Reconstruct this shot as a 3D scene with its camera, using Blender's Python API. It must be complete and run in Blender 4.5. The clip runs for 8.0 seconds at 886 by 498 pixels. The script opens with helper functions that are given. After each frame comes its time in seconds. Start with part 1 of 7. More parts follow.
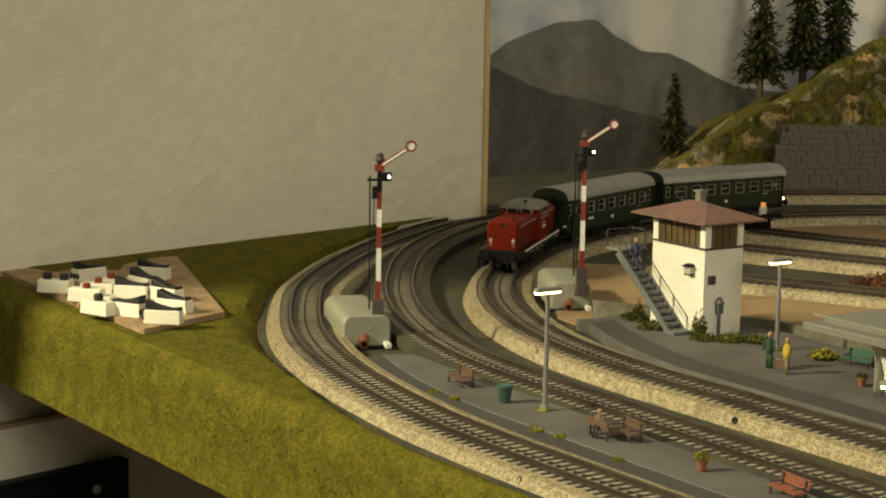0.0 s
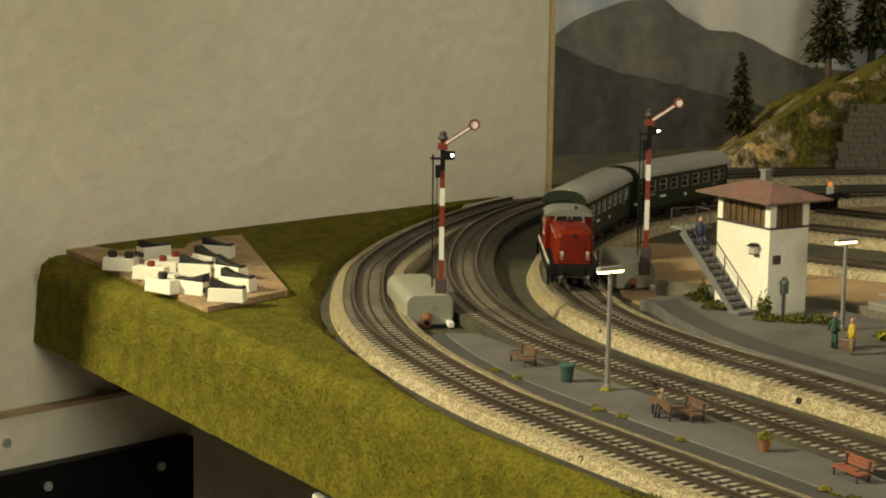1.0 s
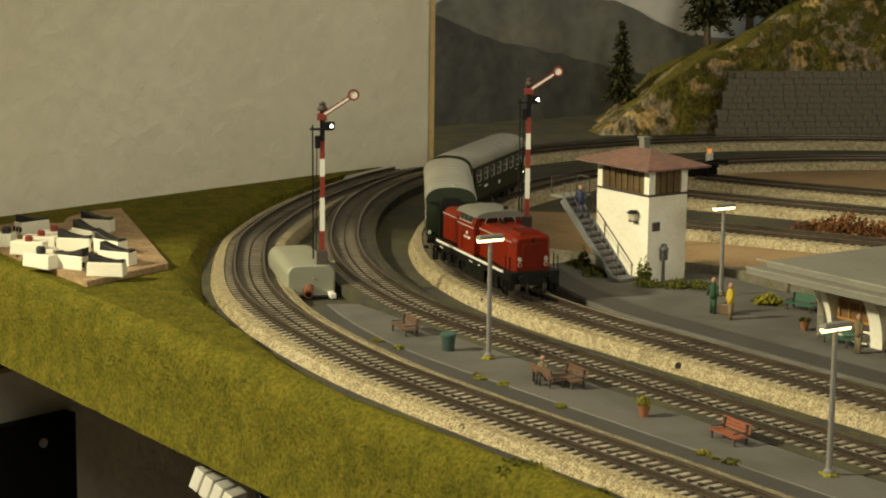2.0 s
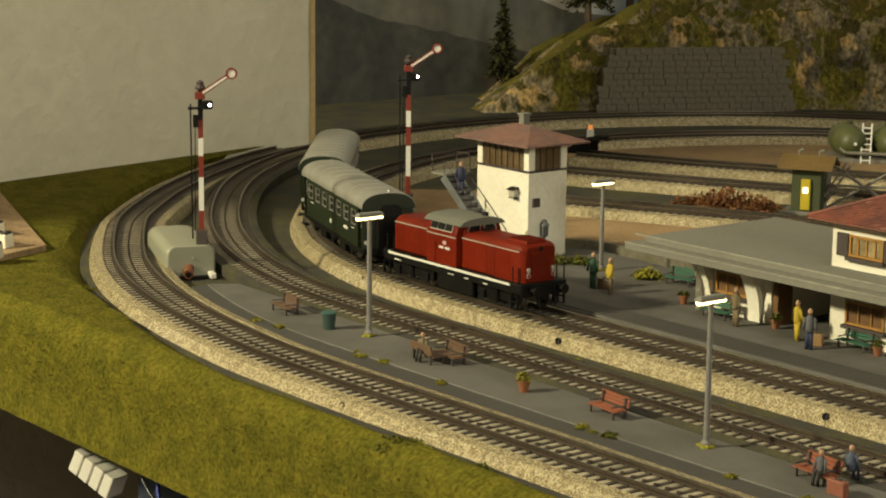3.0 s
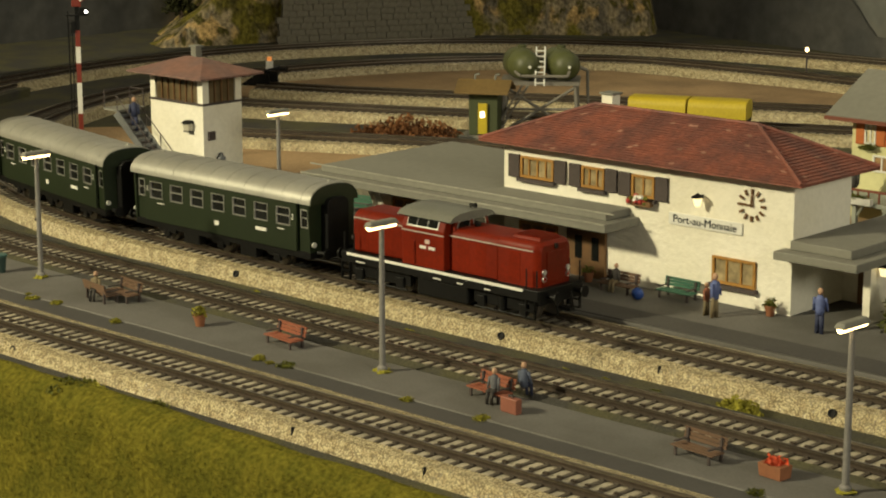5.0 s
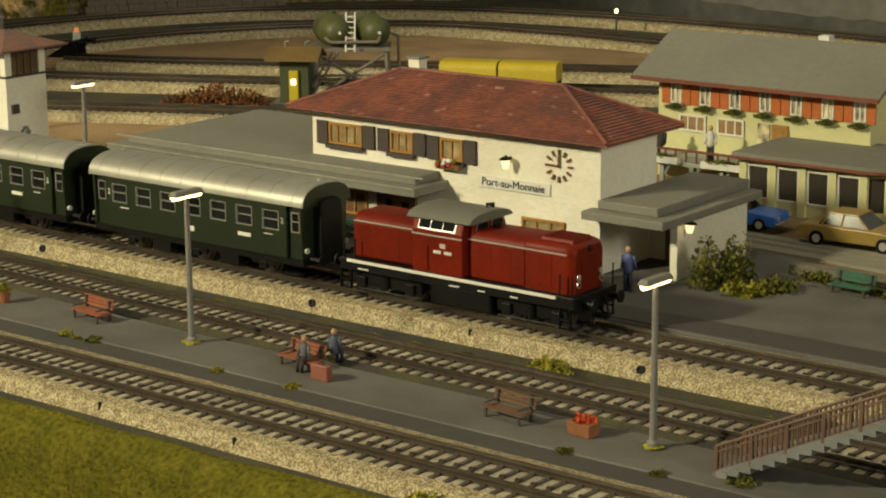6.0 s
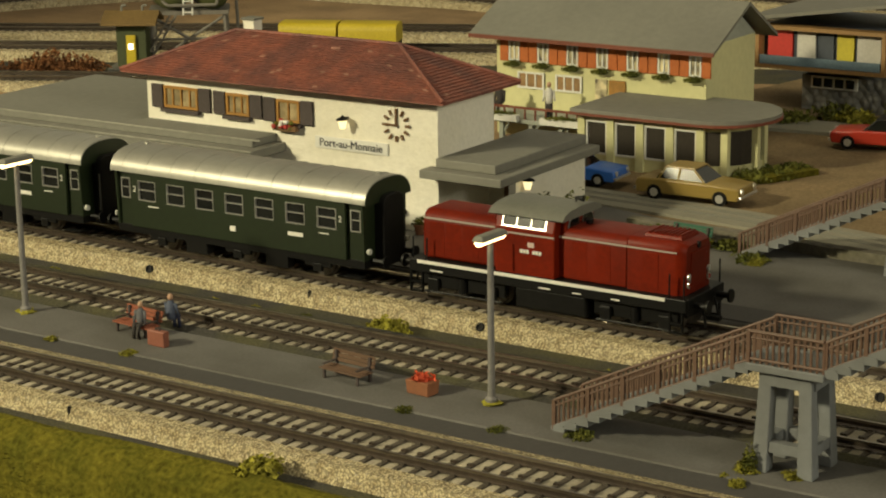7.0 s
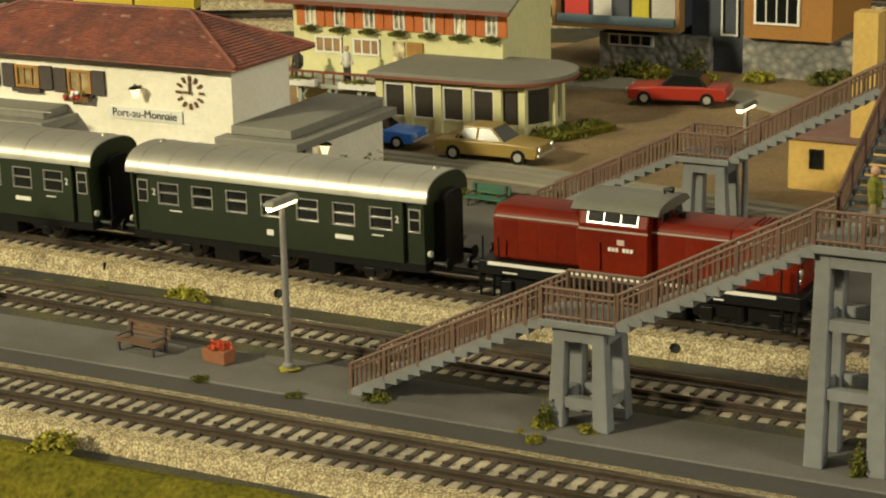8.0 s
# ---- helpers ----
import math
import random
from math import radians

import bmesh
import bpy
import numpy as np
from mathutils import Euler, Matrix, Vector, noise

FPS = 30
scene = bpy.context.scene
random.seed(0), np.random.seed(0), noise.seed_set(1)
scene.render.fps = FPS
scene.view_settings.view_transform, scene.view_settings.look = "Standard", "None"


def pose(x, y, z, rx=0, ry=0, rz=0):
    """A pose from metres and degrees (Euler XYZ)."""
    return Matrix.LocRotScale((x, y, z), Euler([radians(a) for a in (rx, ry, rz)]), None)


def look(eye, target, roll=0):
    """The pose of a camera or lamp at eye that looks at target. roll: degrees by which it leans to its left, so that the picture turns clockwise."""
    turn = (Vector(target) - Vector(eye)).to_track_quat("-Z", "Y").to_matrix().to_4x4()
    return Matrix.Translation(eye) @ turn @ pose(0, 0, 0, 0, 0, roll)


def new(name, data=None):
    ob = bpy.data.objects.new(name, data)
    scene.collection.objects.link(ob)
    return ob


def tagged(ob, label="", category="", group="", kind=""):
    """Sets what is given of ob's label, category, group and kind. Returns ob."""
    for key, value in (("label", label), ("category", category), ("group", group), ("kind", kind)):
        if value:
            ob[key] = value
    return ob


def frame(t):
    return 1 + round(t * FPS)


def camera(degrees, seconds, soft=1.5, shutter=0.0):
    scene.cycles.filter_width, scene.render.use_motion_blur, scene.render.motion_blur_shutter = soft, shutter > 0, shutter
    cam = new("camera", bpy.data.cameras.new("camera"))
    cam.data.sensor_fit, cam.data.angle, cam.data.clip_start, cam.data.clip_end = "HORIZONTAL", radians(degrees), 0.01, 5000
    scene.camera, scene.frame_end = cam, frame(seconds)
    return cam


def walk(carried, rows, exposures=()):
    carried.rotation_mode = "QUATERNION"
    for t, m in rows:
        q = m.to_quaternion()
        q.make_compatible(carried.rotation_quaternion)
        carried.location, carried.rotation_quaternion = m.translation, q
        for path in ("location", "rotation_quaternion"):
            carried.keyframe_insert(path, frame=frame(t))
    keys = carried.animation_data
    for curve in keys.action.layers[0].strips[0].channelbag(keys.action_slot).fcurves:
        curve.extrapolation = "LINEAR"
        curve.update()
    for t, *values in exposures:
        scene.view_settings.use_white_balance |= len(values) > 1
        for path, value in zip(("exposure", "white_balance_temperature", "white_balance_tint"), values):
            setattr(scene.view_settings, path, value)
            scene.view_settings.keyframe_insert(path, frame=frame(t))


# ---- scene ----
cam = camera(24.67, 8.0, soft=2.0)
ROWS = [
    (0.0, 0.0, 0.0, 0.2246, 81.238, -1.057, 56.374),
    (0.5, -0.0002, -0.0003, 0.2243, 80.911, -1.1, 58.157),
    (1.0, 0.0, 0.0032, 0.2236, 80.645, -0.882, 58.286),
    (1.5, 0.0009, 0.0042, 0.2237, 80.133, -0.819, 56.034),
    (1.7, 0.0011, 0.0051, 0.2235, 79.989, -0.76, 55.623),
    (2.8, 0.0027, 0.0099, 0.2222, 79.499, -0.6, 52.522),
    (3.0, 0.0029, 0.0108, 0.222, 79.321, -0.598, 51.799),
    (3.5, 0.0032, 0.0139, 0.221, 78.942, -0.444, 49.647),
    (4.0, 0.0038, 0.0169, 0.2198, 78.466, -0.281, 47.593),
    (4.2, 0.0044, 0.0183, 0.2195, 78.255, -0.158, 46.8),
    (5.3, 0.0075, 0.0256, 0.2181, 77.283, 0.15, 41.442),
    (5.5, 0.0081, 0.027, 0.2178, 77.109, 0.269, 40.35),
    (6.0, 0.0096, 0.0307, 0.2169, 76.599, 0.46, 37.889),
    (6.5, 0.0109, 0.0334, 0.2158, 76.078, 0.61, 35.873),
    (7.0, 0.013, 0.0369, 0.2147, 75.518, 0.782, 33.562),
    (7.5, 0.0157, 0.0409, 0.214, 74.922, 1.037, 30.943),
    (8.0, 0.0186, 0.0446, 0.2122, 74.489, 1.314, 28.165),
]
walk(cam, [(t, pose(x, y, z, rx, ry, rz)) for t, x, y, z, rx, ry, rz in ROWS],
     exposures=[(0.0, 0.10), (4.0, 0.04), (6.5, -0.10), (7.0, -0.10), (7.5, 0.19), (8.0, 0.23)])

# ---- room light ----
world = bpy.data.worlds.new("room_air")
scene.world = world
world.use_nodes = True
world.node_tree.nodes["Background"].inputs[0].default_value = (1.0, 0.86, 0.66, 1)
world.node_tree.nodes["Background"].inputs[1].default_value = 0.005


def area_lamp(name, eye, target, size, watts, colour):
    data = bpy.data.lights.new(name, "AREA")
    data.shape, data.size, data.energy, data.color = "DISK", size, watts, colour
    ob = new(name, data)
    ob.matrix_world = look(eye, target)
    return ob


area_lamp("room_lamp", (-1.26, -0.85, 0.88), (-0.8, 0.9, 0.1), 0.15, 42.0, (1.0, 0.90, 0.57))
# weak overhead fill, added without a known fixture above the layout
area_lamp("ceiling_lamp", (-0.5, 0.35, 1.92), (-0.75, 0.95, 0.0), 0.7, 6.0, (1.0, 0.92, 0.68))
# broad fill added on the right to lift faces turned to +x; no window is built
area_lamp("window_light", (2.4, -0.2, 1.10), (-0.9, 0.9, 0.1), 1.0, 33.0, (1.0, 0.95, 0.72))


# ---- mesh helpers ----
class Geo:
    """Vertices and faces of one mesh, gathered piece by piece."""

    def __init__(self):
        self.v, self.f = [], []

    def add(self, verts, faces, m=None):
        n = len(self.v)
        self.v += [tuple(m @ Vector(p)) if m is not None else tuple(p) for p in verts]
        self.f += [tuple(n + i for i in f) for f in faces]
        return self

    def box(self, x0, x1, y0, y1, z0, z1, m=None, taper=0.0):
        t = taper
        v = [(x0, y0, z0), (x1, y0, z0), (x1, y1, z0), (x0, y1, z0),
             (x0 + t, y0 + t, z1), (x1 - t, y0 + t, z1), (x1 - t, y1 - t, z1), (x0 + t, y1 - t, z1)]
        return self.add(v, [(3, 2, 1, 0), (4, 5, 6, 7), (0, 1, 5, 4), (1, 2, 6, 5), (2, 3, 7, 6), (3, 0, 4, 7)], m)

    def prism(self, poly, z0, z1, m=None, grow=0.0):
        """An upright prism on a counter-clockwise outline."""
        n = len(poly)
        cx, cy = sum(p[0] for p in poly) / n, sum(p[1] for p in poly) / n
        top = [(cx + (x - cx) * (1 + grow), cy + (y - cy) * (1 + grow), z1) for x, y in poly]
        v = [(x, y, z0) for x, y in poly] + top
        f = [tuple(range(n - 1, -1, -1)), tuple(range(n, 2 * n))]
        f += [(i, (i + 1) % n, n + (i + 1) % n, n + i) for i in range(n)]
        return self.add(v, f, m)

    def extrude_x(self, outline, x0, x1, m=None):
        """A bar along x on a (y, z) outline."""
        n = len(outline)
        v = [(x0, y, z) for y, z in outline] + [(x1, y, z) for y, z in outline]
        f = [tuple(range(n)), tuple(range(2 * n - 1, n - 1, -1))]
        f += [(i, n + i, n + (i + 1) % n, (i + 1) % n) for i in range(n)]
        return self.add(v, f, m)

    def rod(self, a, b, r, n=8, r2=None):
        a, b = Vector(a), Vector(b)
        q = (b - a).to_track_quat("Z", "Y").to_matrix()
        r2 = r if r2 is None else r2
        ring = [(math.cos(2 * math.pi * k / n), math.sin(2 * math.pi * k / n)) for k in range(n)]
        v = [tuple(a + q @ Vector((c * r, s * r, 0))) for c, s in ring] + [tuple(b + q @ Vector((c * r2, s * r2, 0))) for c, s in ring]
        f = [tuple(range(n - 1, -1, -1)), tuple(range(n, 2 * n))]
        f += [(i, (i + 1) % n, n + (i + 1) % n, n + i) for i in range(n)]
        return self.add(v, f)

    def lathe(self, prof, n=12, m=None):
        """A turned form on (radius, height) pairs, from the bottom up."""
        v = [(r * math.cos(2 * math.pi * k / n), r * math.sin(2 * math.pi * k / n), z) for r, z in prof for k in range(n)]
        f = [tuple(range(n - 1, -1, -1)), tuple(range(n * (len(prof) - 1), n * len(prof)))]
        for j in range(len(prof) - 1):
            f += [(j * n + k, j * n + (k + 1) % n, (j + 1) * n + (k + 1) % n, (j + 1) * n + k) for k in range(n)]
        return self.add(v, f, m)

    def blob(self, c, rx, ry, rz, n=8, rough=0.0, seed=0):
        """A lumpy ellipsoid."""
        rows = max(4, n // 2 + 1)
        v, f = [], []
        for j in range(rows + 1):
            a = math.pi * j / rows
            for k in range(n):
                b = 2 * math.pi * k / n
                d = Vector((math.sin(a) * math.cos(b), math.sin(a) * math.sin(b), -math.cos(a)))
                s = 1 + rough * noise.noise(d * 2.2 + Vector((seed * 3.1, seed, 0)))
                v.append((c[0] + d.x * rx * s, c[1] + d.y * ry * s, c[2] + d.z * rz * s))
        for j in range(rows):
            f += [(j * n + k, j * n + (k + 1) % n, (j + 1) * n + (k + 1) % n, (j + 1) * n + k) for k in range(n)]
        return self.add(v, f)

    def sweep(self, path, profile, closed=True):
        """A profile of (side, height) pairs carried along a path of (x, y, z); side is to the left of the way."""
        n, m = len(profile), len(path)
        v = []
        for i, p in enumerate(path):
            a, b = path[max(i - 1, 0)], path[min(i + 1, m - 1)]
            d = Vector((b[0] - a[0], b[1] - a[1])).normalized()
            v += [(p[0] - d.y * s, p[1] + d.x * s, p[2] + h) for s, h in profile]
        f = []
        last = n if closed else n - 1
        for i in range(m - 1):
            f += [(i * n + k, i * n + (k + 1) % n, (i + 1) * n + (k + 1) % n, (i + 1) * n + k) for k in range(last)]
        if closed:
            f += [tuple(range(n - 1, -1, -1)), tuple(range((m - 1) * n, m * n))]
        return self.add(v, f)

    def mesh(self, name, material=None, smooth=False):
        me = bpy.data.meshes.new(name)
        me.from_pydata(self.v, [], self.f)
        bm = bmesh.new()
        bm.from_mesh(me)
        bmesh.ops.recalc_face_normals(bm, faces=bm.faces)
        bm.to_mesh(me)
        bm.free()
        if material:
            me.materials.append(material)
        if smooth:
            me.shade_smooth()
            me.set_sharp_from_angle(angle=radians(40))
        return me


def part(name, geo, material, parent=None, label="", smooth=False, bevel=0.0, m=None):
    ob = new(name, geo.mesh(name, material, smooth))
    if parent:
        ob.parent = parent
    if m is not None:
        ob.matrix_basis = m
    if label:
        ob["label"] = label
    if bevel:
        mod = ob.modifiers.new("edge", "BEVEL")
        mod.width, mod.segments, mod.limit_method = bevel, 2, "ANGLE"
    return ob


def thing(name, label, category, group="", m=None, kind=""):
    ob = tagged(new(name), label, category, group, kind)
    ob.empty_display_size = 0.01
    if m is not None:
        ob.matrix_basis = m
    return ob


def setting(name, geo, material, label="", smooth=False, bevel=0.0):
    return tagged(part(name, geo, material, smooth=smooth, bevel=bevel), label, "", "", "structure")


# ---- materials ----
def paint(name, colour, rough=0.6, metal=0.0, vary=0.15, grain=600.0, bump=0.1, second=None, blotch=40.0, spec=0.5, glow=None, cell=False, alpha=None, isle=0.0):
    """A surface with fine grain, broad blotches and relief; second is the colour of the blotches."""
    mt = bpy.data.materials.new(name)
    mt.use_nodes = True
    nt = mt.node_tree
    bs = nt.nodes["Principled BSDF"]
    bs.inputs["Roughness"].default_value, bs.inputs["Metallic"].default_value = rough, metal
    bs.inputs["Specular IOR Level"].default_value = spec
    tc = nt.nodes.new("ShaderNodeTexCoord")
    fine = nt.nodes.new("ShaderNodeTexNoise")
    fine.inputs["Scale"].default_value, fine.inputs["Detail"].default_value = grain, 4
    wide = nt.nodes.new("ShaderNodeTexNoise")
    wide.inputs["Scale"].default_value, wide.inputs["Detail"].default_value = blotch, 5
    for nd in (fine, wide):
        nt.links.new(tc.outputs["Object"], nd.inputs["Vector"])
    ramp = nt.nodes.new("ShaderNodeMapRange")
    ramp.inputs[1].default_value, ramp.inputs[2].default_value = 0.4, 0.62
    nt.links.new(wide.outputs["Fac"], ramp.inputs[0])
    mix = nt.nodes.new("ShaderNodeMix")
    mix.data_type = "RGBA"
    s = second or tuple(c * (1 - vary) for c in colour)
    mix.inputs[6].default_value, mix.inputs[7].default_value = (*colour, 1), (*s, 1)
    nt.links.new(ramp.outputs[0], mix.inputs[0])
    val = nt.nodes.new("ShaderNodeMapRange")
    val.inputs[1].default_value, val.inputs[2].default_value = 0.25, 0.75
    val.inputs[3].default_value, val.inputs[4].default_value = 1 - vary, 1 + vary
    src = fine.outputs["Fac"]
    if cell:
        vor = nt.nodes.new("ShaderNodeTexVoronoi")
        vor.inputs["Scale"].default_value = grain
        nt.links.new(tc.outputs["Object"], vor.inputs["Vector"])
        src = vor.outputs["Distance"]
        val.inputs[1].default_value, val.inputs[2].default_value = 0.7, 0.1
    nt.links.new(src, val.inputs[0])
    mul = nt.nodes.new("ShaderNodeMix")
    mul.data_type, mul.blend_type = "RGBA", "MULTIPLY"
    mul.inputs[0].default_value = 1.0
    nt.links.new(mix.outputs[2], mul.inputs[6])
    nt.links.new(val.outputs[0], mul.inputs[7])
    out = mul.outputs[2]
    if isle:
        info = nt.nodes.new("ShaderNodeNewGeometry")
        r = nt.nodes.new("ShaderNodeMapRange")
        r.inputs[3].default_value, r.inputs[4].default_value = 1 - isle, 1 + isle
        nt.links.new(info.outputs["Random Per Island"], r.inputs[0])
        m2 = nt.nodes.new("ShaderNodeMix")
        m2.data_type, m2.blend_type = "RGBA", "MULTIPLY"
        m2.inputs[0].default_value = 1.0
        nt.links.new(out, m2.inputs[6])
        nt.links.new(r.outputs[0], m2.inputs[7])
        out = m2.outputs[2]
    nt.links.new(out, bs.inputs["Base Color"])
    if bump:
        bp = nt.nodes.new("ShaderNodeBump")
        bp.inputs["Strength"].default_value, bp.inputs["Distance"].default_value = min(1.0, bump), 0.6 / grain
        if cell:
            inv = nt.nodes.new("ShaderNodeMath")
            inv.operation = "SUBTRACT"
            inv.inputs[0].default_value = 1.0
            nt.links.new(src, inv.inputs[1])
            src = inv.outputs[0]
        nt.links.new(src, bp.inputs["Height"])
        nt.links.new(bp.outputs[0], bs.inputs["Normal"])
    if glow:
        bs.inputs["Emission Color"].default_value, bs.inputs["Emission Strength"].default_value = (*glow[:3], 1), glow[3]
    return mt


PLASTER = paint("wall_plaster", (0.78, 0.73, 0.59), 0.8, vary=0.05, grain=70, bump=0.30, blotch=5, second=(0.71, 0.66, 0.52))
TURF = paint("turf_fibre", (0.120, 0.105, 0.014), 0.95, vary=0.5, grain=520, bump=1.0, blotch=85, second=(0.084, 0.079, 0.011), spec=0.05)
BALLAST = paint("bed_stone", (0.50, 0.42, 0.25), 0.24, vary=0.50, grain=1250, bump=1.0, blotch=300, second=(0.34, 0.27, 0.15), cell=True, spec=0.6)
BED_TOP = paint("bed_top", (0.43, 0.38, 0.28), 0.75, vary=0.22, grain=1100, bump=0.5, blotch=40, second=(0.27, 0.24, 0.18))
SLEEPER = paint("sleeper_brown", (0.052, 0.041, 0.031), 0.6, vary=0.25, grain=900, bump=0.2, blotch=60, second=(0.075, 0.062, 0.048), spec=0.3)
RAIL_SIDE = paint("rail_brown", (0.060, 0.043, 0.030), 0.5, 0.4, vary=0.3, bump=0.1)
RAIL_TOP = paint("rail_shine", (0.30, 0.26, 0.21), 0.30, 1.0, vary=0.15, bump=0.05)
EARTH = paint("dark_earth", (0.050, 0.047, 0.041), 0.9, vary=0.45, grain=900, bump=0.7, blotch=38, second=(0.075, 0.070, 0.036), spec=0.25)
ASPHALT = paint("platform_grey", (0.130, 0.124, 0.115), 0.8, vary=0.12, grain=800, bump=0.2, blotch=30, second=(0.098, 0.093, 0.083), spec=0.3)
KERB_DARK = paint("platform_edge", (0.058, 0.054, 0.051), 0.8, vary=0.12, grain=700, bump=0.15, blotch=20)
SAND = paint("sand_ground", (0.36, 0.245, 0.135), 0.95, vary=0.22, grain=800, bump=0.4, blotch=14, second=(0.24, 0.165, 0.095), spec=0.1)


# ---- plan ----
GROUND = -0.0068


def spline(pts, step=0.006):
    """A smooth way through a few plan points, as (x, y) at even steps."""
    p = [Vector(q) for q in pts]
    p = [2 * p[0] - p[1]] + p + [2 * p[-1] - p[-2]]
    fine = []
    for i in range(1, len(p) - 2):
        a, b, c, d = p[i - 1], p[i], p[i + 1], p[i + 2]
        n = max(2, int((c - b).length / 0.002))
        for k in range(n):
            t = k / n
            fine.append(0.5 * ((2 * b) + (c - a) * t + (2 * a - 5 * b + 4 * c - d) * t * t + (3 * b - a - 3 * c + d) * t ** 3))
    fine.append(p[-2])
    out, left = [fine[0]], step
    for a, b in zip(fine, fine[1:]):
        d = (b - a).length
        while d >= left > 0:
            a = a + (b - a) * (left / d)
            d -= left
            left = step
            out.append(a)
        left -= d
    return [(q.x, q.y) for q in out]


def arc(cx, cy, r, a0, a1, n=14):
    return [(cx + r * math.cos(radians(a0 + (a1 - a0) * k / n)), cy + r * math.sin(radians(a0 + (a1 - a0) * k / n))) for k in range(n + 1)]


NEAR_WAY = spline([(0.5, 0.5153), (0.1, 0.5153), (-0.3, 0.5153), (-0.55, 0.5153), (-0.72, 0.5145), (-0.80, 0.5195), (-0.897, 0.537), (-0.985, 0.568), (-1.082, 0.622),
                   (-1.133, 0.660), (-1.205, 0.729), (-1.271, 0.810), (-1.322, 0.893), (-1.354, 0.99), (-1.370, 1.10), (-1.355, 1.235), (-1.294, 1.368), (-1.208, 1.450),
                   (-1.131, 1.495), (-1.04, 1.522), (-0.93, 1.534), (-0.8, 1.532), (-0.4, 1.50), (0.3, 1.44)])
MID_WAY = spline([(0.5, 0.5985), (0.0, 0.5985), (-0.3, 0.5985), (-0.5, 0.5995), (-0.7, 0.603), (-0.84, 0.607), (-0.905, 0.616), (-0.97, 0.635), (-1.037, 0.665),
                  (-1.109, 0.708), (-1.187, 0.766), (-1.248, 0.826), (-1.297, 0.892), (-1.325, 0.95)])
TRAIN_WAY = spline([(0.5, 0.669), (0.1, 0.669), (-0.3, 0.669), (-0.6, 0.669), (-0.75, 0.669)] + arc(-0.80, 1.109, 0.44, -90, -170, 10) +
                   [(-1.2385, 1.11), (-1.225, 1.190), (-1.193, 1.268), (-1.136, 1.345), (-1.059, 1.402), (-0.9645, 1.414), (-0.85, 1.412), (-0.4, 1.38), (0.3, 1.32)])
SIDINGS = [spline([(-1.175, 1.080), (-1.081, 1.118), (-0.8, 1.262), (-0.45, 1.42)]),
           spline([(-1.135, 1.000), (-1.033, 1.046), (-0.76, 1.178), (-0.5, 1.295)]),
           spline([(-1.03, 0.905), (-0.94, 0.950), (-0.85, 0.992), (-0.6, 1.10), (-0.55, 1.122)])]


def way3(way, z):
    return [(x, y, z) for x, y in way]


# ---- ground, walls, room ----
g = Geo()
n = 40
g.add([(-1.62, 0.47, GROUND), (0.9, 0.47, GROUND), (0.9, 1.95, GROUND), (-1.62, 1.95, GROUND)], [(0, 1, 2, 3)])
g.box(-1.62, 0.9, 0.47, 1.95, GROUND - 0.012, GROUND - 0.0005)
setting("ground", g, EARTH, "dark earth-coloured model railway baseboard with thin grass scatter")

g = Geo()
g.add([(-3.2, -2.4, -0.75), (2.6, -2.4, -0.75), (2.6, 2.2, -0.75), (-3.2, 2.2, -0.75)], [(0, 1, 2, 3)])
setting("floor", g, paint("room_floor", (0.16, 0.12, 0.085), 0.7, grain=60, blotch=3, bump=0.1), "brown room floor below the layout")
# unseen walls and ceiling enclose the layout; their tone sets the bounced fill
BOUNCE_ROOM = paint("bounce_room_paint", (0.34, 0.31, 0.26), 0.9, vary=0.04, grain=40, blotch=2, bump=0.1)
for nm, b in (("wall_back", (-3.2, 2.6, -2.48, -2.40)), ("wall_far", (-3.2, 2.6, 2.10, 2.20)), ("wall_west", (-3.28, -3.2, -2.4, 2.2)), ("wall_east", (2.6, 2.68, -2.4, 2.2))):
    g = Geo()
    g.box(*b, -0.75, 2.0)
    setting(nm, g, BOUNCE_ROOM, "plain unseen room wall added to bounce light")
g = Geo()
g.box(-3.2, 2.6, -2.4, 2.2, 2.0, 2.05)
setting("ceiling", g, BOUNCE_ROOM, "plain unseen room ceiling added to bounce light")

# the bright plastered wall that the layout abuts, slightly askew to the tracks
W0, W1 = Vector((-1.166, 0.15)), Vector((-1.3421, 0.939))
wd = (W1 - W0).normalized()
wn = Vector((-wd.y, wd.x))
g = Geo()
cols, rows = 90, 70
for j in range(rows + 1):
    for i in range(cols + 1):
        q = W0 + (W1 - W0) * (i / cols)
        z = -0.75 + 2.75 * j / rows
        q = q - wn * 0.0010 * noise.noise(Vector((i * 0.18, z * 14, 3)))
        g.v.append((q.x, q.y, z))
g.f += [(j * (cols + 1) + i, j * (cols + 1) + i + 1, (j + 1) * (cols + 1) + i + 1, (j + 1) * (cols + 1) + i) for j in range(rows) for i in range(cols)]
e0, e1 = W0 + wn * 0.09, W1 + wn * 0.09
k = len(g.v)
g.v += [(e0.x, e0.y, -0.75), (e1.x, e1.y, -0.75), (e1.x, e1.y, 2.0), (e0.x, e0.y, 2.0)]
last = rows * (cols + 1)
g.f += [(k, k + 1, k + 2, k + 3), (cols, k + 1, k + 2, last + cols), (0, k, k + 3, last)]
setting("wall_plastered", g, PLASTER, "cream plastered room wall with cracks and old brush marks", smooth=True)
g = Geo()
f0 = W1 - wn * 0.0015
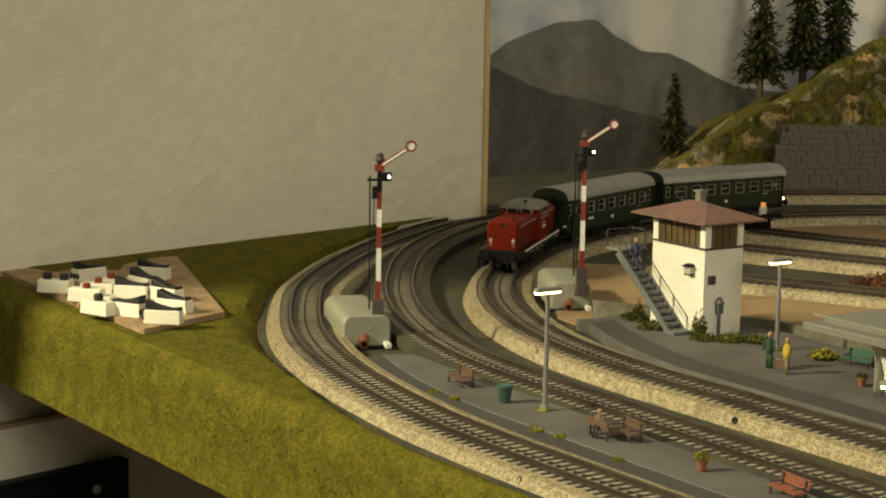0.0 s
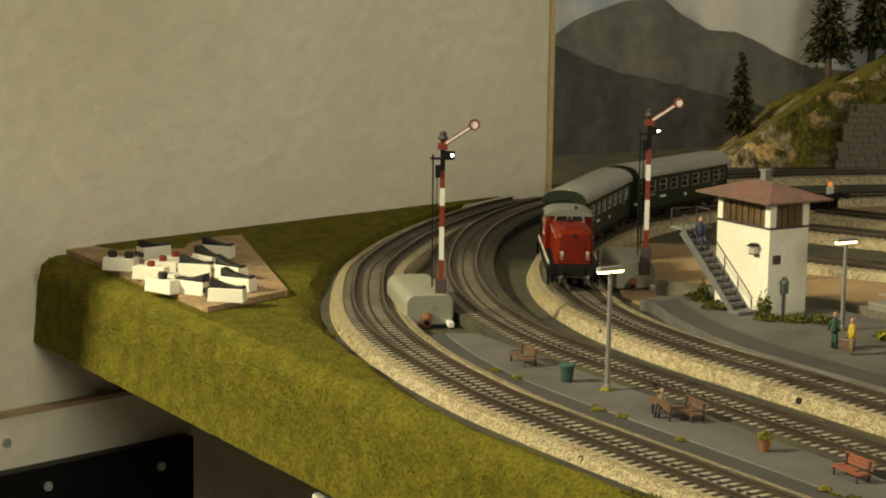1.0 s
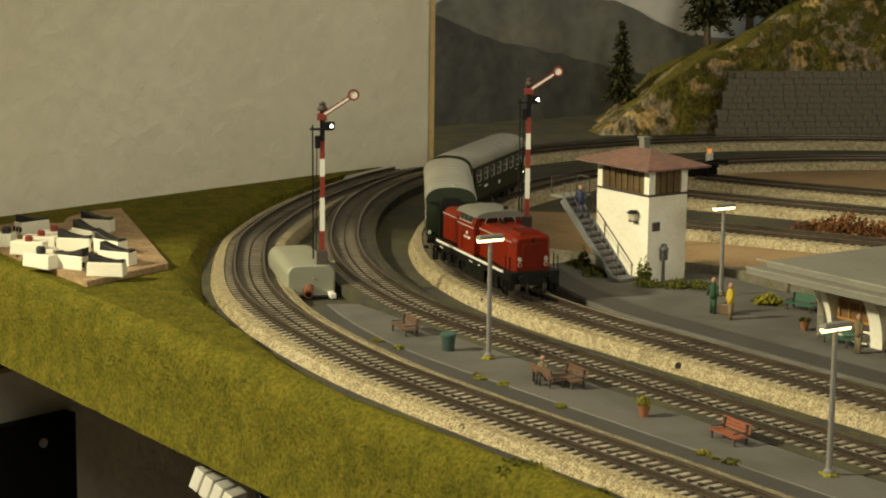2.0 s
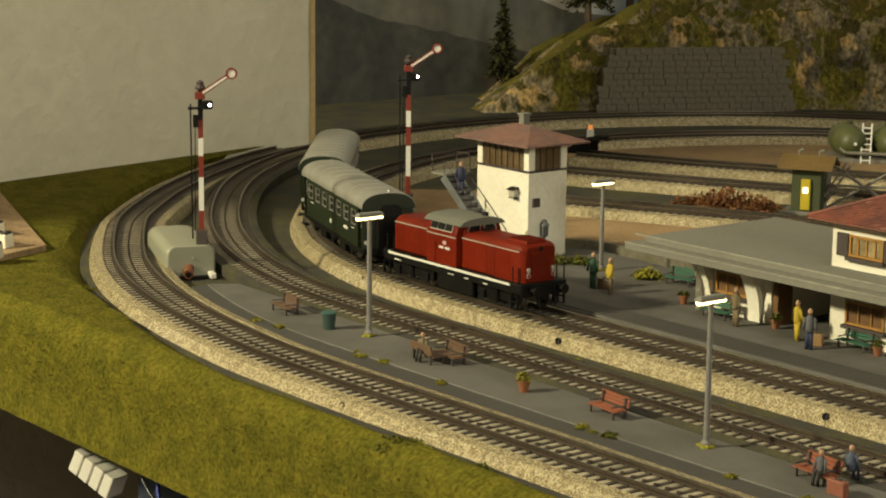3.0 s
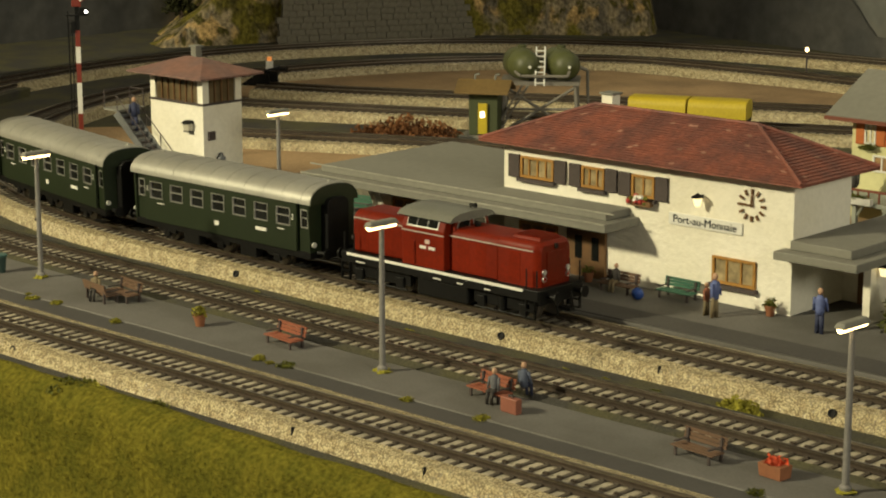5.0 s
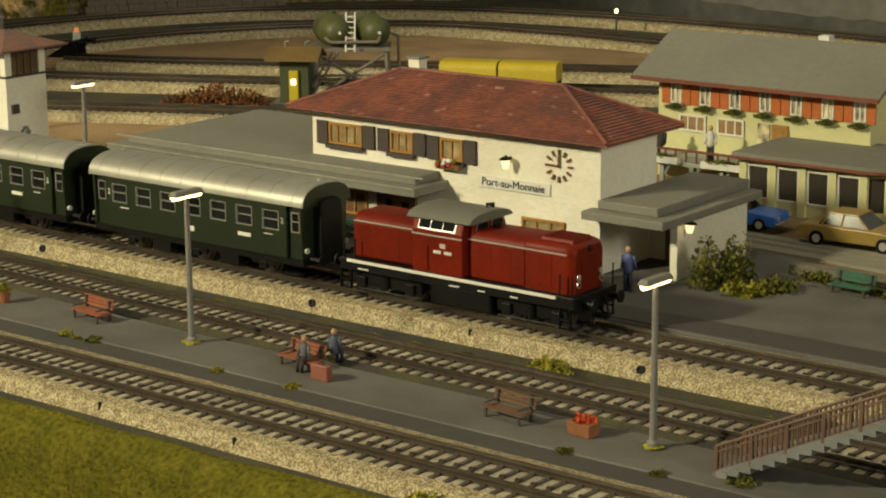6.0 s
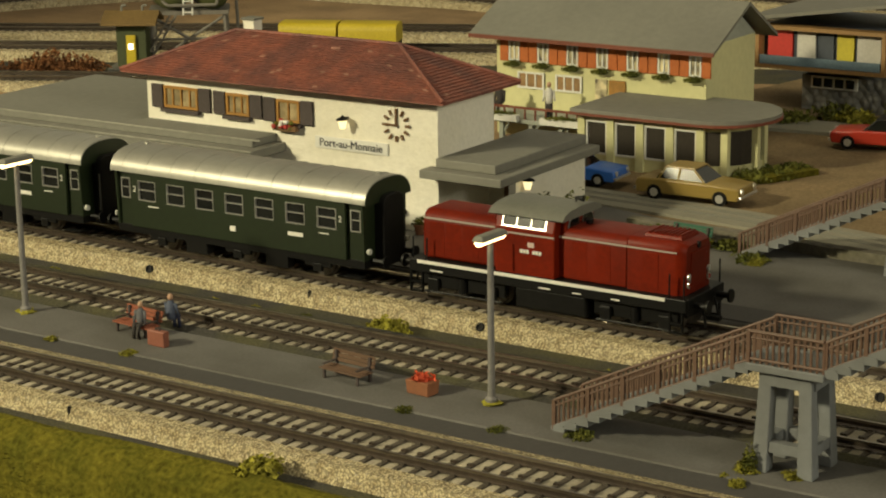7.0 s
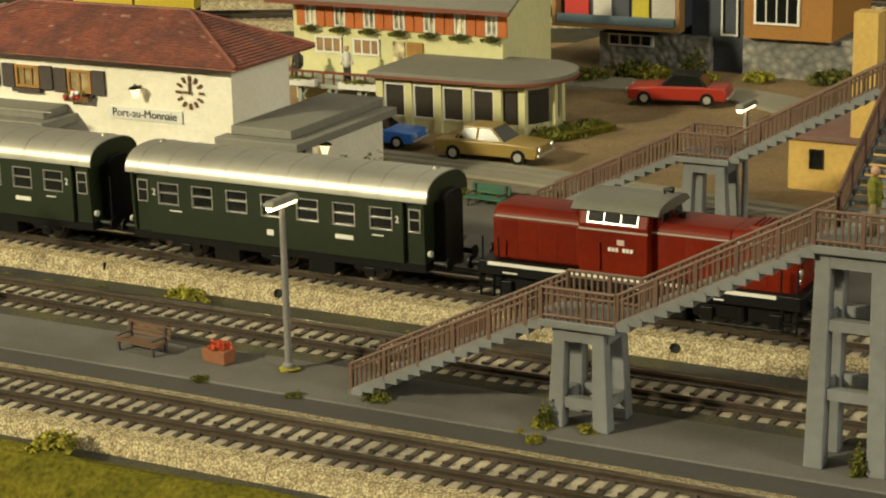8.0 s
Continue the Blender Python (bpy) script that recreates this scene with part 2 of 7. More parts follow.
g.add([(f0.x - wd.x * 0.006, f0.y - wd.y * 0.006, -0.012), (f0.x, f0.y, -0.012), (f0.x, f0.y, 1.2), (f0.x - wd.x * 0.006, f0.y - wd.y * 0.006, 1.2),
       (e1.x, e1.y + 0.003, -0.012), (e1.x, e1.y + 0.003, 1.2)], [(0, 1, 2, 3), (1, 4, 5, 2)])
setting("trim", g, paint("edge_tape", (0.62, 0.45, 0.20), 0.6, vary=0.15, grain=200, blotch=30), "yellowed edge strip on the wall corner")

# printed scenery sheet behind the layout: sky, clouds and mountain ridges
SHEET = [(-1.62, 0.95), (-1.62, 1.50), (-1.60, 1.62), (-1.53, 1.70), (-1.40, 1.72), (-1.2, 1.67), (-1.0, 1.63), (-0.8, 1.605), (-0.4, 1.575), (0.7, 1.51)]


def scenery(name, top, base, material, off, label):
    way = spline(SHEET, 0.012)
    s, last_p = 0.0, way[0]
    v, f = [], []
    for i, p in enumerate(way):
        s += math.dist(p, last_p)
        last_p = p
        a, b = way[max(i - 1, 0)], way[min(i + 1, len(way) - 1)]
        d = Vector((b[0] - a[0], b[1] - a[1])).normalized()
        q = Vector(p) + Vector((d.y, -d.x)) * (off + 0.0025 * noise.noise(Vector((s * 18, 0, 1))))
        v += [(q.x, q.y, base), (q.x, q.y, top(s))]
        if i:
            f.append((2 * i - 2, 2 * i, 2 * i + 1, 2 * i - 1))
    setting(name, Geo().add(v, f), material, label, smooth=True)


SKY = paint("print_sky", (0.25, 0.31, 0.42), 0.6, vary=0.06, grain=60, bump=0.0, blotch=9, second=(0.60, 0.57, 0.54))
scenery("backdrop", lambda s: 1.0, -0.01, SKY, 0.0, "printed sky with clouds on a backdrop sheet")
FAR_HILL = paint("print_far_ridge", (0.125, 0.128, 0.118), 0.6, vary=0.25, grain=60, bump=0.0, blotch=18, second=(0.15, 0.142, 0.12))
NEAR_HILL = paint("print_near_ridge", (0.070, 0.068, 0.064), 0.6, vary=0.3, grain=90, bump=0.0, blotch=25, second=(0.05, 0.05, 0.05))
FAR_TOP = ([0.0, 0.15, 0.187, 0.207, 0.265, 0.307, 0.37, 0.41, 0.495, 0.6, 0.9, 1.3, 2.6], [0.09, 0.10, 0.113, 0.127, 0.143, 0.146, 0.113, 0.110, 0.075, 0.060, 0.070, 0.12, 0.11])
NEAR_TOP = ([0.0, 0.15, 0.187, 0.249, 0.314, 0.458, 0.6, 0.8, 1.1, 1.30, 1.38, 1.5, 2.6], [0.125, 0.108, 0.099, 0.075, 0.062, 0.030, 0.030, 0.09, 0.14, 0.09, 0.012, 0.006, 0.004])
scenery("backdrop_ridge", lambda s: float(np.interp(s, *FAR_TOP)) + 0.003 * noise.noise(Vector((s * 40, 2, 0))), -0.01, FAR_HILL, 0.004, "printed grey-green mountain ridge on the backdrop sheet")
scenery("backdrop_slope", lambda s: float(np.interp(s, *NEAR_TOP)) + 0.003 * noise.noise(Vector((s * 55, 5, 0))), -0.01, NEAR_HILL, 0.008, "printed dark wooded slope on the backdrop sheet")

# sand areas inside the loops
g = Geo()
g.prism([(-1.16, 0.86), (-0.98, 0.742), (-0.93, 0.735), (-0.62, 0.80), (-0.45, 0.98), (-0.5, 1.20), (-0.95, 1.0), (-1.10, 0.93)], GROUND - 0.001, GROUND + 0.0012)
setting("sand_yard", g, SAND, "reddish tan sand ground of the yard", smooth=False)
g = Geo()
g.prism([(-1.20, 1.05), (-1.14, 1.085), (-0.8, 1.250), (-0.5, 1.385), (-0.5, 1.395), (-0.9, 1.39), (-1.06, 1.375), (-1.17, 1.29), (-1.235, 1.2), (-1.245, 1.1)], GROUND - 0.001, GROUND + 0.0012)
setting("sand_strip", g, SAND, "reddish tan sand between the rear tracks", smooth=False)

# platforms
g = Geo()
front = [(x, 0.5475 if x > -0.76 else 0.5475 + (-(x + 0.76)) ** 2 * 1.1) for x in [-0.915 + 0.02 * i for i in range(58)]]
back = [(x, 0.575 + (0.003 if x > -0.55 else 0.003 + (-(x + 0.55)) * 0.03)) for x in [-0.905 + 0.02 * i for i in range(58)]]
ISLAND = front + back[::-1]
setting("island_platform", Geo().prism(ISLAND, GROUND, 0.0), ASPHALT, "grey asphalt island platform between two tracks", bevel=0.0006)
strip = [(x, y + 0.0005) for x, y in front][::-1]
low = [(x, y - 0.014) for x, y in front]
setting("platform_strip", Geo().prism(low + strip, GROUND, -0.0006), KERB_DARK, "darker tarred edge strip of the platform")
g = Geo()
ST = [(-0.945, 0.729)] + [(x, 0.6935 + max(0, -(x + 0.80)) ** 1.6 * 0.9) for x in [-0.93 + 0.03 * i for i in range(44)]] + [(0.38, 0.80), (-0.30, 0.80), (-0.44, 0.835), (-0.62, 0.835), (-0.78, 0.81), (-0.86, 0.815), (-0.945, 0.775)]
setting("station_platform", g.prism(ST, GROUND, 0.0), ASPHALT, "grey asphalt station platform", bevel=0.0006)
g = Geo()
e = [(x, y) for x, y in ST[1:45]]
setting("platform_edge", g.prism([(x, y + 0.0004) for x, y in e] + [(x, y + 0.018) for x, y in e[::-1]], -0.001, 0.0006), KERB_DARK, "darker worn edge strip of the station platform")

# turf on the near side, with its rolled front edge
TURF_Y = 0.462
g = Geo()
nx, prof = 340, []
for i in range(nx + 1):
    x = -1.262 + 1.75 * i / nx
    w = lambda a, b: 0.0007 * noise.noise(Vector((x * 60, a * 30, b)))
    prof.append([(x, TURF_Y - 0.004 + w(0, 1), -0.054), (x, TURF_Y - 0.002 + w(1, 2), -0.035), (x, TURF_Y + w(2, 3), -0.014), (x, TURF_Y + 0.003, -0.004 + w(3, 3)), (x, TURF_Y + 0.0095, 0.0003 + w(4, 1)), (x, TURF_Y + 0.0160, -0.0030),
                 ])
v = [p for row in prof for p in row]
m = 6
f = [(i * m + k, (i + 1) * m + k, (i + 1) * m + k + 1, i * m + k + 1) for i in range(nx) for k in range(m - 1)]
g.add(v, f)
f_side = [(-1.262, TURF_Y - 0.004, -0.054), (-1.262, 0.60, -0.054), (-1.262, 0.60, 0.0), (-1.262, TURF_Y + 0.0095, 0.0)]
g.add(f_side, [(0, 1, 2, 3)])
setting("turf_front", g, TURF, "green flocked turf rolled over the board's front edge", smooth=True)
g = Geo()
near = [(x, y) for x, y in NEAR_WAY if y < 0.97 and x > -1.36]
inner = []
for i, (x, y) in enumerate(near):
    a, b = near[max(i - 1, 0)], near[min(i + 1, len(near) - 1)]
    d = Vector((b[0] - a[0], b[1] - a[1])).normalized()
    off = 0.0272 + 0.0020 * noise.noise(Vector((x * 30, y * 30, 0)))
    inner.append((x - d.y * off, y + d.x * off))
cells = 16
v, f = [], []
for i, (x, y) in enumerate(inner):
    # from the bed's foot out to the front edge or the wall
    tx, ty = (x, TURF_Y + 0.0095) if x > -0.80 else (max(-1.262, x - (-(x + 0.80)) * 1.9), TURF_Y + 0.0095)
    if tx <= -1.262 + 1e-6:
        k = max(0.0, min(1.0, (-(x + 0.80) - 0.22) / 0.32))
        ty = TURF_Y + 0.0095 + k * 0.48
        tx = W0.x + (ty - W0.y) / (W1.y - W0.y) * (W1.x - W0.x) - 0.002 if ty > 0.50 else -1.262
    for j in range(cells + 1):
        u = j / cells
        px, py = x + (tx - x) * u, y + (ty - y) * u
        z = -0.0072 + 0.0080 * min(1, u * math.dist((x, y), (tx, ty)) / 0.012) + 0.0022 * noise.noise(Vector((px * 28, py * 28, 7))) * min(1, u * 8) * (1 - u) + (0.004 * u if ty > 0.50 else 0.0)
        z -= 0.0020 * max(0.0, 1 - (1 - u) * math.dist((x, y), (tx, ty)) / 0.006) if ty < 0.475 else 0.0
        v.append((px, py, z))
    if i:
        f += [((i - 1) * (cells + 1) + j, i * (cells + 1) + j, i * (cells + 1) + j + 1, (i - 1) * (cells + 1) + j + 1) for j in range(cells)]
g.add(v, f)
setting("turf", g, TURF, "green and mossy flocked turf on the layout's corner", smooth=True)


# ---- tracks ----
# shadow line between turf and outer bed, laid as a dark strip
setting("bed_edging", Geo().sweep([(x, y, 0.0) for x, y in near], [(0.0225, GROUND - 0.002), (0.0225, GROUND + 0.0014), (0.0278, GROUND + 0.0012), (0.0290, GROUND - 0.002)]), EARTH, "dark strip standing in for the shadow line along the outer bed's foot", smooth=True)


def offset_way(way, off, z):
    out = []
    for i, (x, y) in enumerate(way):
        a, b = way[max(i - 1, 0)], way[min(i + 1, len(way) - 1)]
        d = Vector((b[0] - a[0], b[1] - a[1])).normalized()
        out.append((x - d.y * off, y + d.x * off, z))
    return out


HALF_GAUGE = 0.0087
SLEEPER_GEO = Geo().box(-0.0011, 0.0011, -0.0146, 0.0146, -0.0012, 0.0003, taper=0.0002)
CHAIR = 0.0009
for s in (-1, 1):
    for o in (-1, 1):
        SLEEPER_GEO.box(-CHAIR, CHAIR, s * HALF_GAUGE + o * 0.0013 - 0.0005, s * HALF_GAUGE + o * 0.0013 + 0.0005, 0.0002, 0.0008)
SLEEPER_MESH = SLEEPER_GEO.mesh("sleeper", SLEEPER)


def track(label, way, name="track", bed=True, pitch=0.0060, singles=None, foot=0.0235, z=0.0, stone=None):
    tk = tagged(thing(name, label, "track"), kind="structure")
    tk.location.z = z
    if bed:
        prof = [(-foot, GROUND - z), (-0.0203, -0.0004), (-0.0152, 0.0005), (-0.0149, -0.0004), (0.0149, -0.0004), (0.0152, 0.0005), (0.0203, -0.0004), (foot, GROUND - z)]
        part("stone_bed", Geo().sweep(way3(way, 0.0), prof, closed=False), stone or BALLAST, tk, "cast stone embankment")
        part("bed_top", Geo().sweep(way3(way, 0.0), [(-0.0143, -0.0002), (0.0143, -0.0002)], closed=False), BED_TOP, tk)
    for s in (-1, 1):
        w = offset_way(way, s * HALF_GAUGE, 0.0)
        part("rail", Geo().sweep(w, [(-0.0011, 0.0004), (0.0011, 0.0004), (0.0003, 0.0010), (0.0003, 0.0022), (-0.0003, 0.0022), (-0.0003, 0.0010)]), RAIL_SIDE, tk)
        part("rail_head", Geo().sweep(w, [(-0.0005, 0.0021), (0.0005, 0.0021), (0.0005, 0.0030), (-0.0005, 0.0030)]), RAIL_TOP, tk, "bright worn rail head")
    rest, studs = Geo(), Geo()
    steps = []
    left = 0.0
    for a, b in zip(way, way[1:]):
        d = math.dist(a, b)
        while left <= d:
            k = left / d
            steps.append((a[0] + (b[0] - a[0]) * k, a[1] + (b[1] - a[1]) * k, math.atan2(b[1] - a[1], b[0] - a[0])))
            left += pitch
        left -= d
    made = 0
    for x, y, an in steps:
        mt = Matrix.Translation((x, y, 0)) @ Matrix.Rotation(an, 4, "Z")
        if singles and singles[0] < x < singles[1] and y < 0.95 and made < 300:
            ob = new("sleeper", SLEEPER_MESH)
            ob.parent, ob.matrix_basis = tk, mt
            made += 1
        else:
            rest.add(SLEEPER_GEO.v, SLEEPER_GEO.f, mt)
        studs.box(-0.0010, 0.0010, -0.0006, 0.0006, 0.0002, 0.0009, mt)
    if rest.v:
        tagged(part("sleeper_row", rest, SLEEPER, tk), kind="stuff")
    tagged(part("contact_studs", studs, RAIL_SIDE, tk), kind="stuff")
    return tk


track("outer curve track with dark brown sleepers on a cream stone bed", NEAR_WAY, singles=(-0.90, 0.05))
track("middle platform track with dark brown sleepers, set in dark earth", MID_WAY, foot=0.020, stone=EARTH, singles=(-0.90, 0.05))
track("station track with dark brown sleepers on a cream stone bed", TRAIN_WAY, singles=(-0.75, 0.05))
for w in SIDINGS:
    track("rear yard siding on a cream stone bed", w, name="siding")

# drain holes and joints in the stone beds
HOLE = paint("drain_black", (0.012, 0.011, 0.010), 0.9, bump=0)
for x, y in ((-0.6754, 0.4930), (-0.7117, 0.6467), (-0.5422, 0.6467), (-0.3788, 0.6467), (-0.2216, 0.6467)):
    g = Geo().lathe([(0.0017, 0), (0.0017, 0.0012), (0.0012, 0.0012), (0.0012, 0.0005)], 12)
    tagged(part("drain_hole", g, HOLE, m=pose(x, y + 0.0010, -0.0030, 72, 0, 0)), "small round black drain mouth in the stone bed", "drain", "drains")
for x, y in ((-0.4592, 0.6488), (-0.8843, 0.6570), (-0.5068, 0.4952), (-0.4416, 0.4952)):
    g = Geo().box(-0.00025, 0.00025, -0.0016, -0.0004, -0.0052, -0.0010)
    tagged(part("bed_joint", g, HOLE, m=pose(x, y, 0.0006)), "dark upright joint between two bed castings", "joint", "bed joints")

# ---- train ----
RED = paint("loco_red", (0.150, 0.0115, 0.0020), 0.45, vary=0.16, grain=500, bump=0.03, blotch=60, second=(0.118, 0.009, 0.0017), spec=0.16)
BLACK = paint("chassis_black", (0.0055, 0.0053, 0.005), 0.5, vary=0.3, bump=0.1, spec=0.22)
GREY_ROOF = paint("cab_roof_grey", (0.15, 0.15, 0.125), 0.45, vary=0.1, bump=0.05)
SILVER = paint("coach_roof_silver", (0.47, 0.46, 0.41), 0.46, 0.72, vary=0.06, grain=300, bump=0.03, blotch=25, second=(0.41, 0.40, 0.355))
GREEN = paint("coach_green", (0.013, 0.021, 0.0075), 0.42, vary=0.15, grain=400, bump=0.03)
WHITE = paint("white_lacquer", (0.72, 0.70, 0.64), 0.5, vary=0.06, bump=0.02)
CHROME = paint("window_metal", (0.66, 0.64, 0.60), 0.3, 0.7, vary=0.08, bump=0.02)
PANE = paint("dark_pane", (0.008, 0.009, 0.008), 0.10, vary=0.1, bump=0.0, spec=0.5)
STEEL = paint("wheel_steel", (0.25, 0.23, 0.21), 0.35, 0.9, bump=0.05)
LENS = paint("lamp_lens", (0.5, 0.5, 0.45), 0.15, bump=0.0)
SIG_LENS = paint("red_lens", (0.25, 0.02, 0.01), 0.15, bump=0.0)
TAIL = paint("tail_light", (0.8, 0.5, 0.2), 0.3, bump=0.0, glow=(1.0, 0.72, 0.30, 6.0))


def rounded(w, h, r, n=4, z=0.0):
    """A rectangle w wide with its top corners rounded, as (y, z) pairs from the lower right, upward."""
    pts = [(-w / 2, z), (w / 2, z)]
    pts += [(w / 2 - r + r * math.cos(radians(90 * k / n)), z + h - r + r * math.sin(radians(90 * k / n))) for k in range(n + 1)]
    pts += [(-w / 2 + r + r * math.cos(radians(90 + 90 * k / n)), z + h - r + r * math.sin(radians(90 + 90 * k / n))) for k in range(n + 1)]
    return pts


def wheelset(x, r, parent):
    g = Geo()
    for s in (-1, 1):
        g.rod((0, s * 0.0072, 0), (0, s * 0.0094, 0), r, 16)
        g.rod((0, s * 0.0068, 0), (0, s * 0.0074, 0), r + 0.0008, 16)
    g.rod((0, -0.0115, 0), (0, 0.0115, 0), 0.0011, 8)
    for s in (-1, 1):
        g.box(-0.0006, 0.0006, s * 0.0094, s * 0.0098, -r * 0.8, r * 0.8)
    ob = part("wheelset", g, STEEL, parent, "steel wheels on a turning axle", smooth=True)
    ob.location = (x, 0, r + 0.003)
    return ob


def shorten(t, k):
    """The model vehicles are a little short for their scale."""
    for o in t.children_recursive:
        if o.type == "MESH":
            o.data.transform(Matrix.Diagonal((k, 1, 1, 1)))
        else:
            o.location.x *= k


def locomotive():
    t = thing("locomotive", "red diesel locomotive with grey cab roof and black chassis", "locomotive")
    part("frame", Geo().box(-0.0640, 0.0640, -0.0166, 0.0166, 0.0125, 0.0176), BLACK, t, bevel=0.0004)
    H, Z, HZ = 0.0125, 0.0176, 0.0190   # half width of the hoods, footplate height, hood height
    STRIPE = paint("stripe_grey", (0.36, 0.31, 0.27), 0.5, vary=0.1)
    part("front_hood", Geo().extrude_x(rounded(2 * H, HZ, 0.0042, z=Z), 0.0030, 0.0350), RED, t, smooth=True, bevel=0.0006)
    part("rear_hood", Geo().extrude_x(rounded(2 * H, HZ, 0.0052, z=Z), -0.0600, -0.0230), RED, t, smooth=True, bevel=0.0012)
    # the radiator end narrows to the nose and carries a raised louvred top
    outl = rounded(2 * H + 0.0006, HZ + 0.0003, 0.0032, z=Z)
    n = len(outl)
    v = []
    for x, sy, dz in ((0.0353, 1.0, 0.0), (0.0560, 1.0, 0.0), (0.0590, 0.93, 0.0007), (0.0606, 0.80, 0.0016)):
        v += [(x, y * sy, z - (dz if z > Z + 0.010 else 0.0)) for y, z in outl]
    f = [tuple(range(n)), tuple(range(4 * n - 1, 3 * n - 1, -1))] + [(j * n + i, (j + 1) * n + i, (j + 1) * n + (i + 1) % n, j * n + (i + 1) % n) for j in range(3) for i in range(n)]
    part("grille_box", Geo().add(v, f), RED, t, "radiator end of the hood", smooth=True)
    part("hood_joint", Geo().extrude_x(rounded(2 * H - 0.0006, HZ - 0.0003, 0.0040, z=Z), 0.0345, 0.0356), BLACK, t)
    part("fan_grid", Geo().box(0.0395, 0.0575, -0.0078, 0.0078, Z + HZ - 0.0004, Z + HZ + 0.0014, taper=0.0008), RED, t, bevel=0.0003)
    for k in range(8):
        part("louvre", Geo().box(0.0412 + k * 0.0020, 0.0420 + k * 0.0020, -0.0062, 0.0062, Z + HZ + 0.0012, Z + HZ + 0.0019), RED, t)
    part("nose_panel", Geo().box(0.0604, 0.0610, -0.0066, 0.0066, 0.0200, 0.0325), RED, t, bevel=0.0002)
    part("exhaust", Geo().rod((0.0105, 0.0, Z + HZ - 0.0005), (0.0105, 0.0, Z + HZ + 0.0016), 0.0016, 10), BLACK, t)
    cab = Geo().extrude_x([(-0.0166, Z), (0.0166, Z), (0.0166, 0.0350), (0.0138, 0.0418), (-0.0138, 0.0418), (-0.0166, 0.0350)], -0.0235, 0.0033)
    part("cab", cab, RED, t, bevel=0.0006)
    # arched hoods under the roof's overhang at both cab ends
    for x0, x1 in ((0.0033, 0.0062), (-0.0262, -0.0235)):
        part("cab_brow", Geo().extrude_x([(-0.0120, 0.0340), (0.0120, 0.0340), (0.0112, 0.0400), (0.0085, 0.0420), (-0.0085, 0.0420), (-0.0112, 0.0400)], x0, x1), RED, t, bevel=0.0008)
    roof = Geo().extrude_x([(-0.0165, 0.0398), (-0.0160, 0.0394), (0.0160, 0.0394), (0.0165, 0.0398), (0.0140, 0.0416), (0.0095, 0.0428), (0.0, 0.0433), (-0.0095, 0.0428), (-0.0140, 0.0416)], -0.0265, 0.0072)
    part("cab_roof", roof, GREY_ROOF, t, "grey overhanging cab roof", smooth=True)
    hn = part("horn", Geo().rod((0.0010, 0.0045, 0.0446), (0.0050, 0.0045, 0.0446), 0.0005, 8, 0.0012), BLACK, t)
    part("horn_foot", Geo().rod((0.0015, 0.0045, 0.0425), (0.0015, 0.0045, 0.0446), 0.0004, 6), BLACK, hn)
    for s in (-1, 1):
        part("sill", Geo().box(-0.0600, 0.0545, s * 0.0168 - 0.0003, s * 0.0168 + 0.0003, 0.0162, 0.0174), WHITE, t, "white line along the footplate")
        n3 = Vector((0, s * 0.0068, 0.0028)).normalized()
        lo, hi = Vector((0, s * 0.0164, 0.0354)), Vector((0, s * 0.0143, 0.0406))
        fr, gl = Geo(), Geo()
        for x0, x1, geo, off in ((-0.0203, -0.0005, fr, 0.0003), (-0.0197, -0.0140, gl, 0.0006), (-0.0134, -0.0075, gl, 0.0006), (-0.0069, -0.0011, gl, 0.0006)):
            a, b = (lo, hi) if geo is fr else (lo.lerp(hi, 0.10), lo.lerp(hi, 0.92))
            a, b = a + n3 * off, b + n3 * off
            geo.add([(x0, *a.yz), (x1, *a.yz), (x1, *b.yz), (x0, *b.yz)], [(0, 1, 2, 3)])
        w = part("cab_window", fr, CHROME, t, "silver-framed sloping cab window")
        part("pane", gl, PANE, w)
        part("stripe", Geo().box(-0.0590, -0.0236, s * (H + 0.0001) - 0.0002, s * (H + 0.0001) + 0.0002, 0.0330, 0.0336), STRIPE, t)
        part("stripe", Geo().box(0.0034, 0.0575, s * (H + 0.0003) - 0.0002, s * (H + 0.0003) + 0.0002, 0.0330, 0.0336), STRIPE, t)
        part("cab_stripe", Geo().box(-0.0234, 0.0032, s * 0.0167 - 0.0002, s * 0.0167 + 0.0002, 0.0330, 0.0336), STRIPE, t)
        for k in range(7):
            if k != 3:
                part("number_bar", Geo().box(-0.0118 + k * 0.0014, -0.0108 + k * 0.0014, s * 0.0168 - 0.0002, s * 0.0168 + 0.0002, 0.0262, 0.0275), WHITE, t)
        part("emblem", Geo().box(-0.0084, -0.0056, s * 0.0168 - 0.0002, s * 0.0168 + 0.0002, 0.0286, 0.0304), paint("emblem_pale", (0.55, 0.42, 0.38), 0.5) if s < 0 else bpy.data.materials["emblem_pale"], t)
        part("cab_rail", Geo().rod((-0.0150, s * 0.0172, 0.0190), (-0.0150, s * 0.0172, 0.0290), 0.0003, 6), RED, t)
        for x in (-0.0530, -0.0450, -0.0370, -0.0300, 0.0130, 0.0240, 0.0460):
            o = 0.0005 if x > 0.036 else 0.0001
            part("hood_door", Geo().box(x - 0.0034, x + 0.0034, s * H - o, s * H + o, 0.0190, 0.0322), RED, t)
        for x in (-0.0625, 0.0625, -0.0560, 0.0560):
            part("handrail", Geo().rod((x, s * 0.0158, 0.0120), (x, s * 0.0158, 0.0262), 0.0004, 6), BLACK, t)
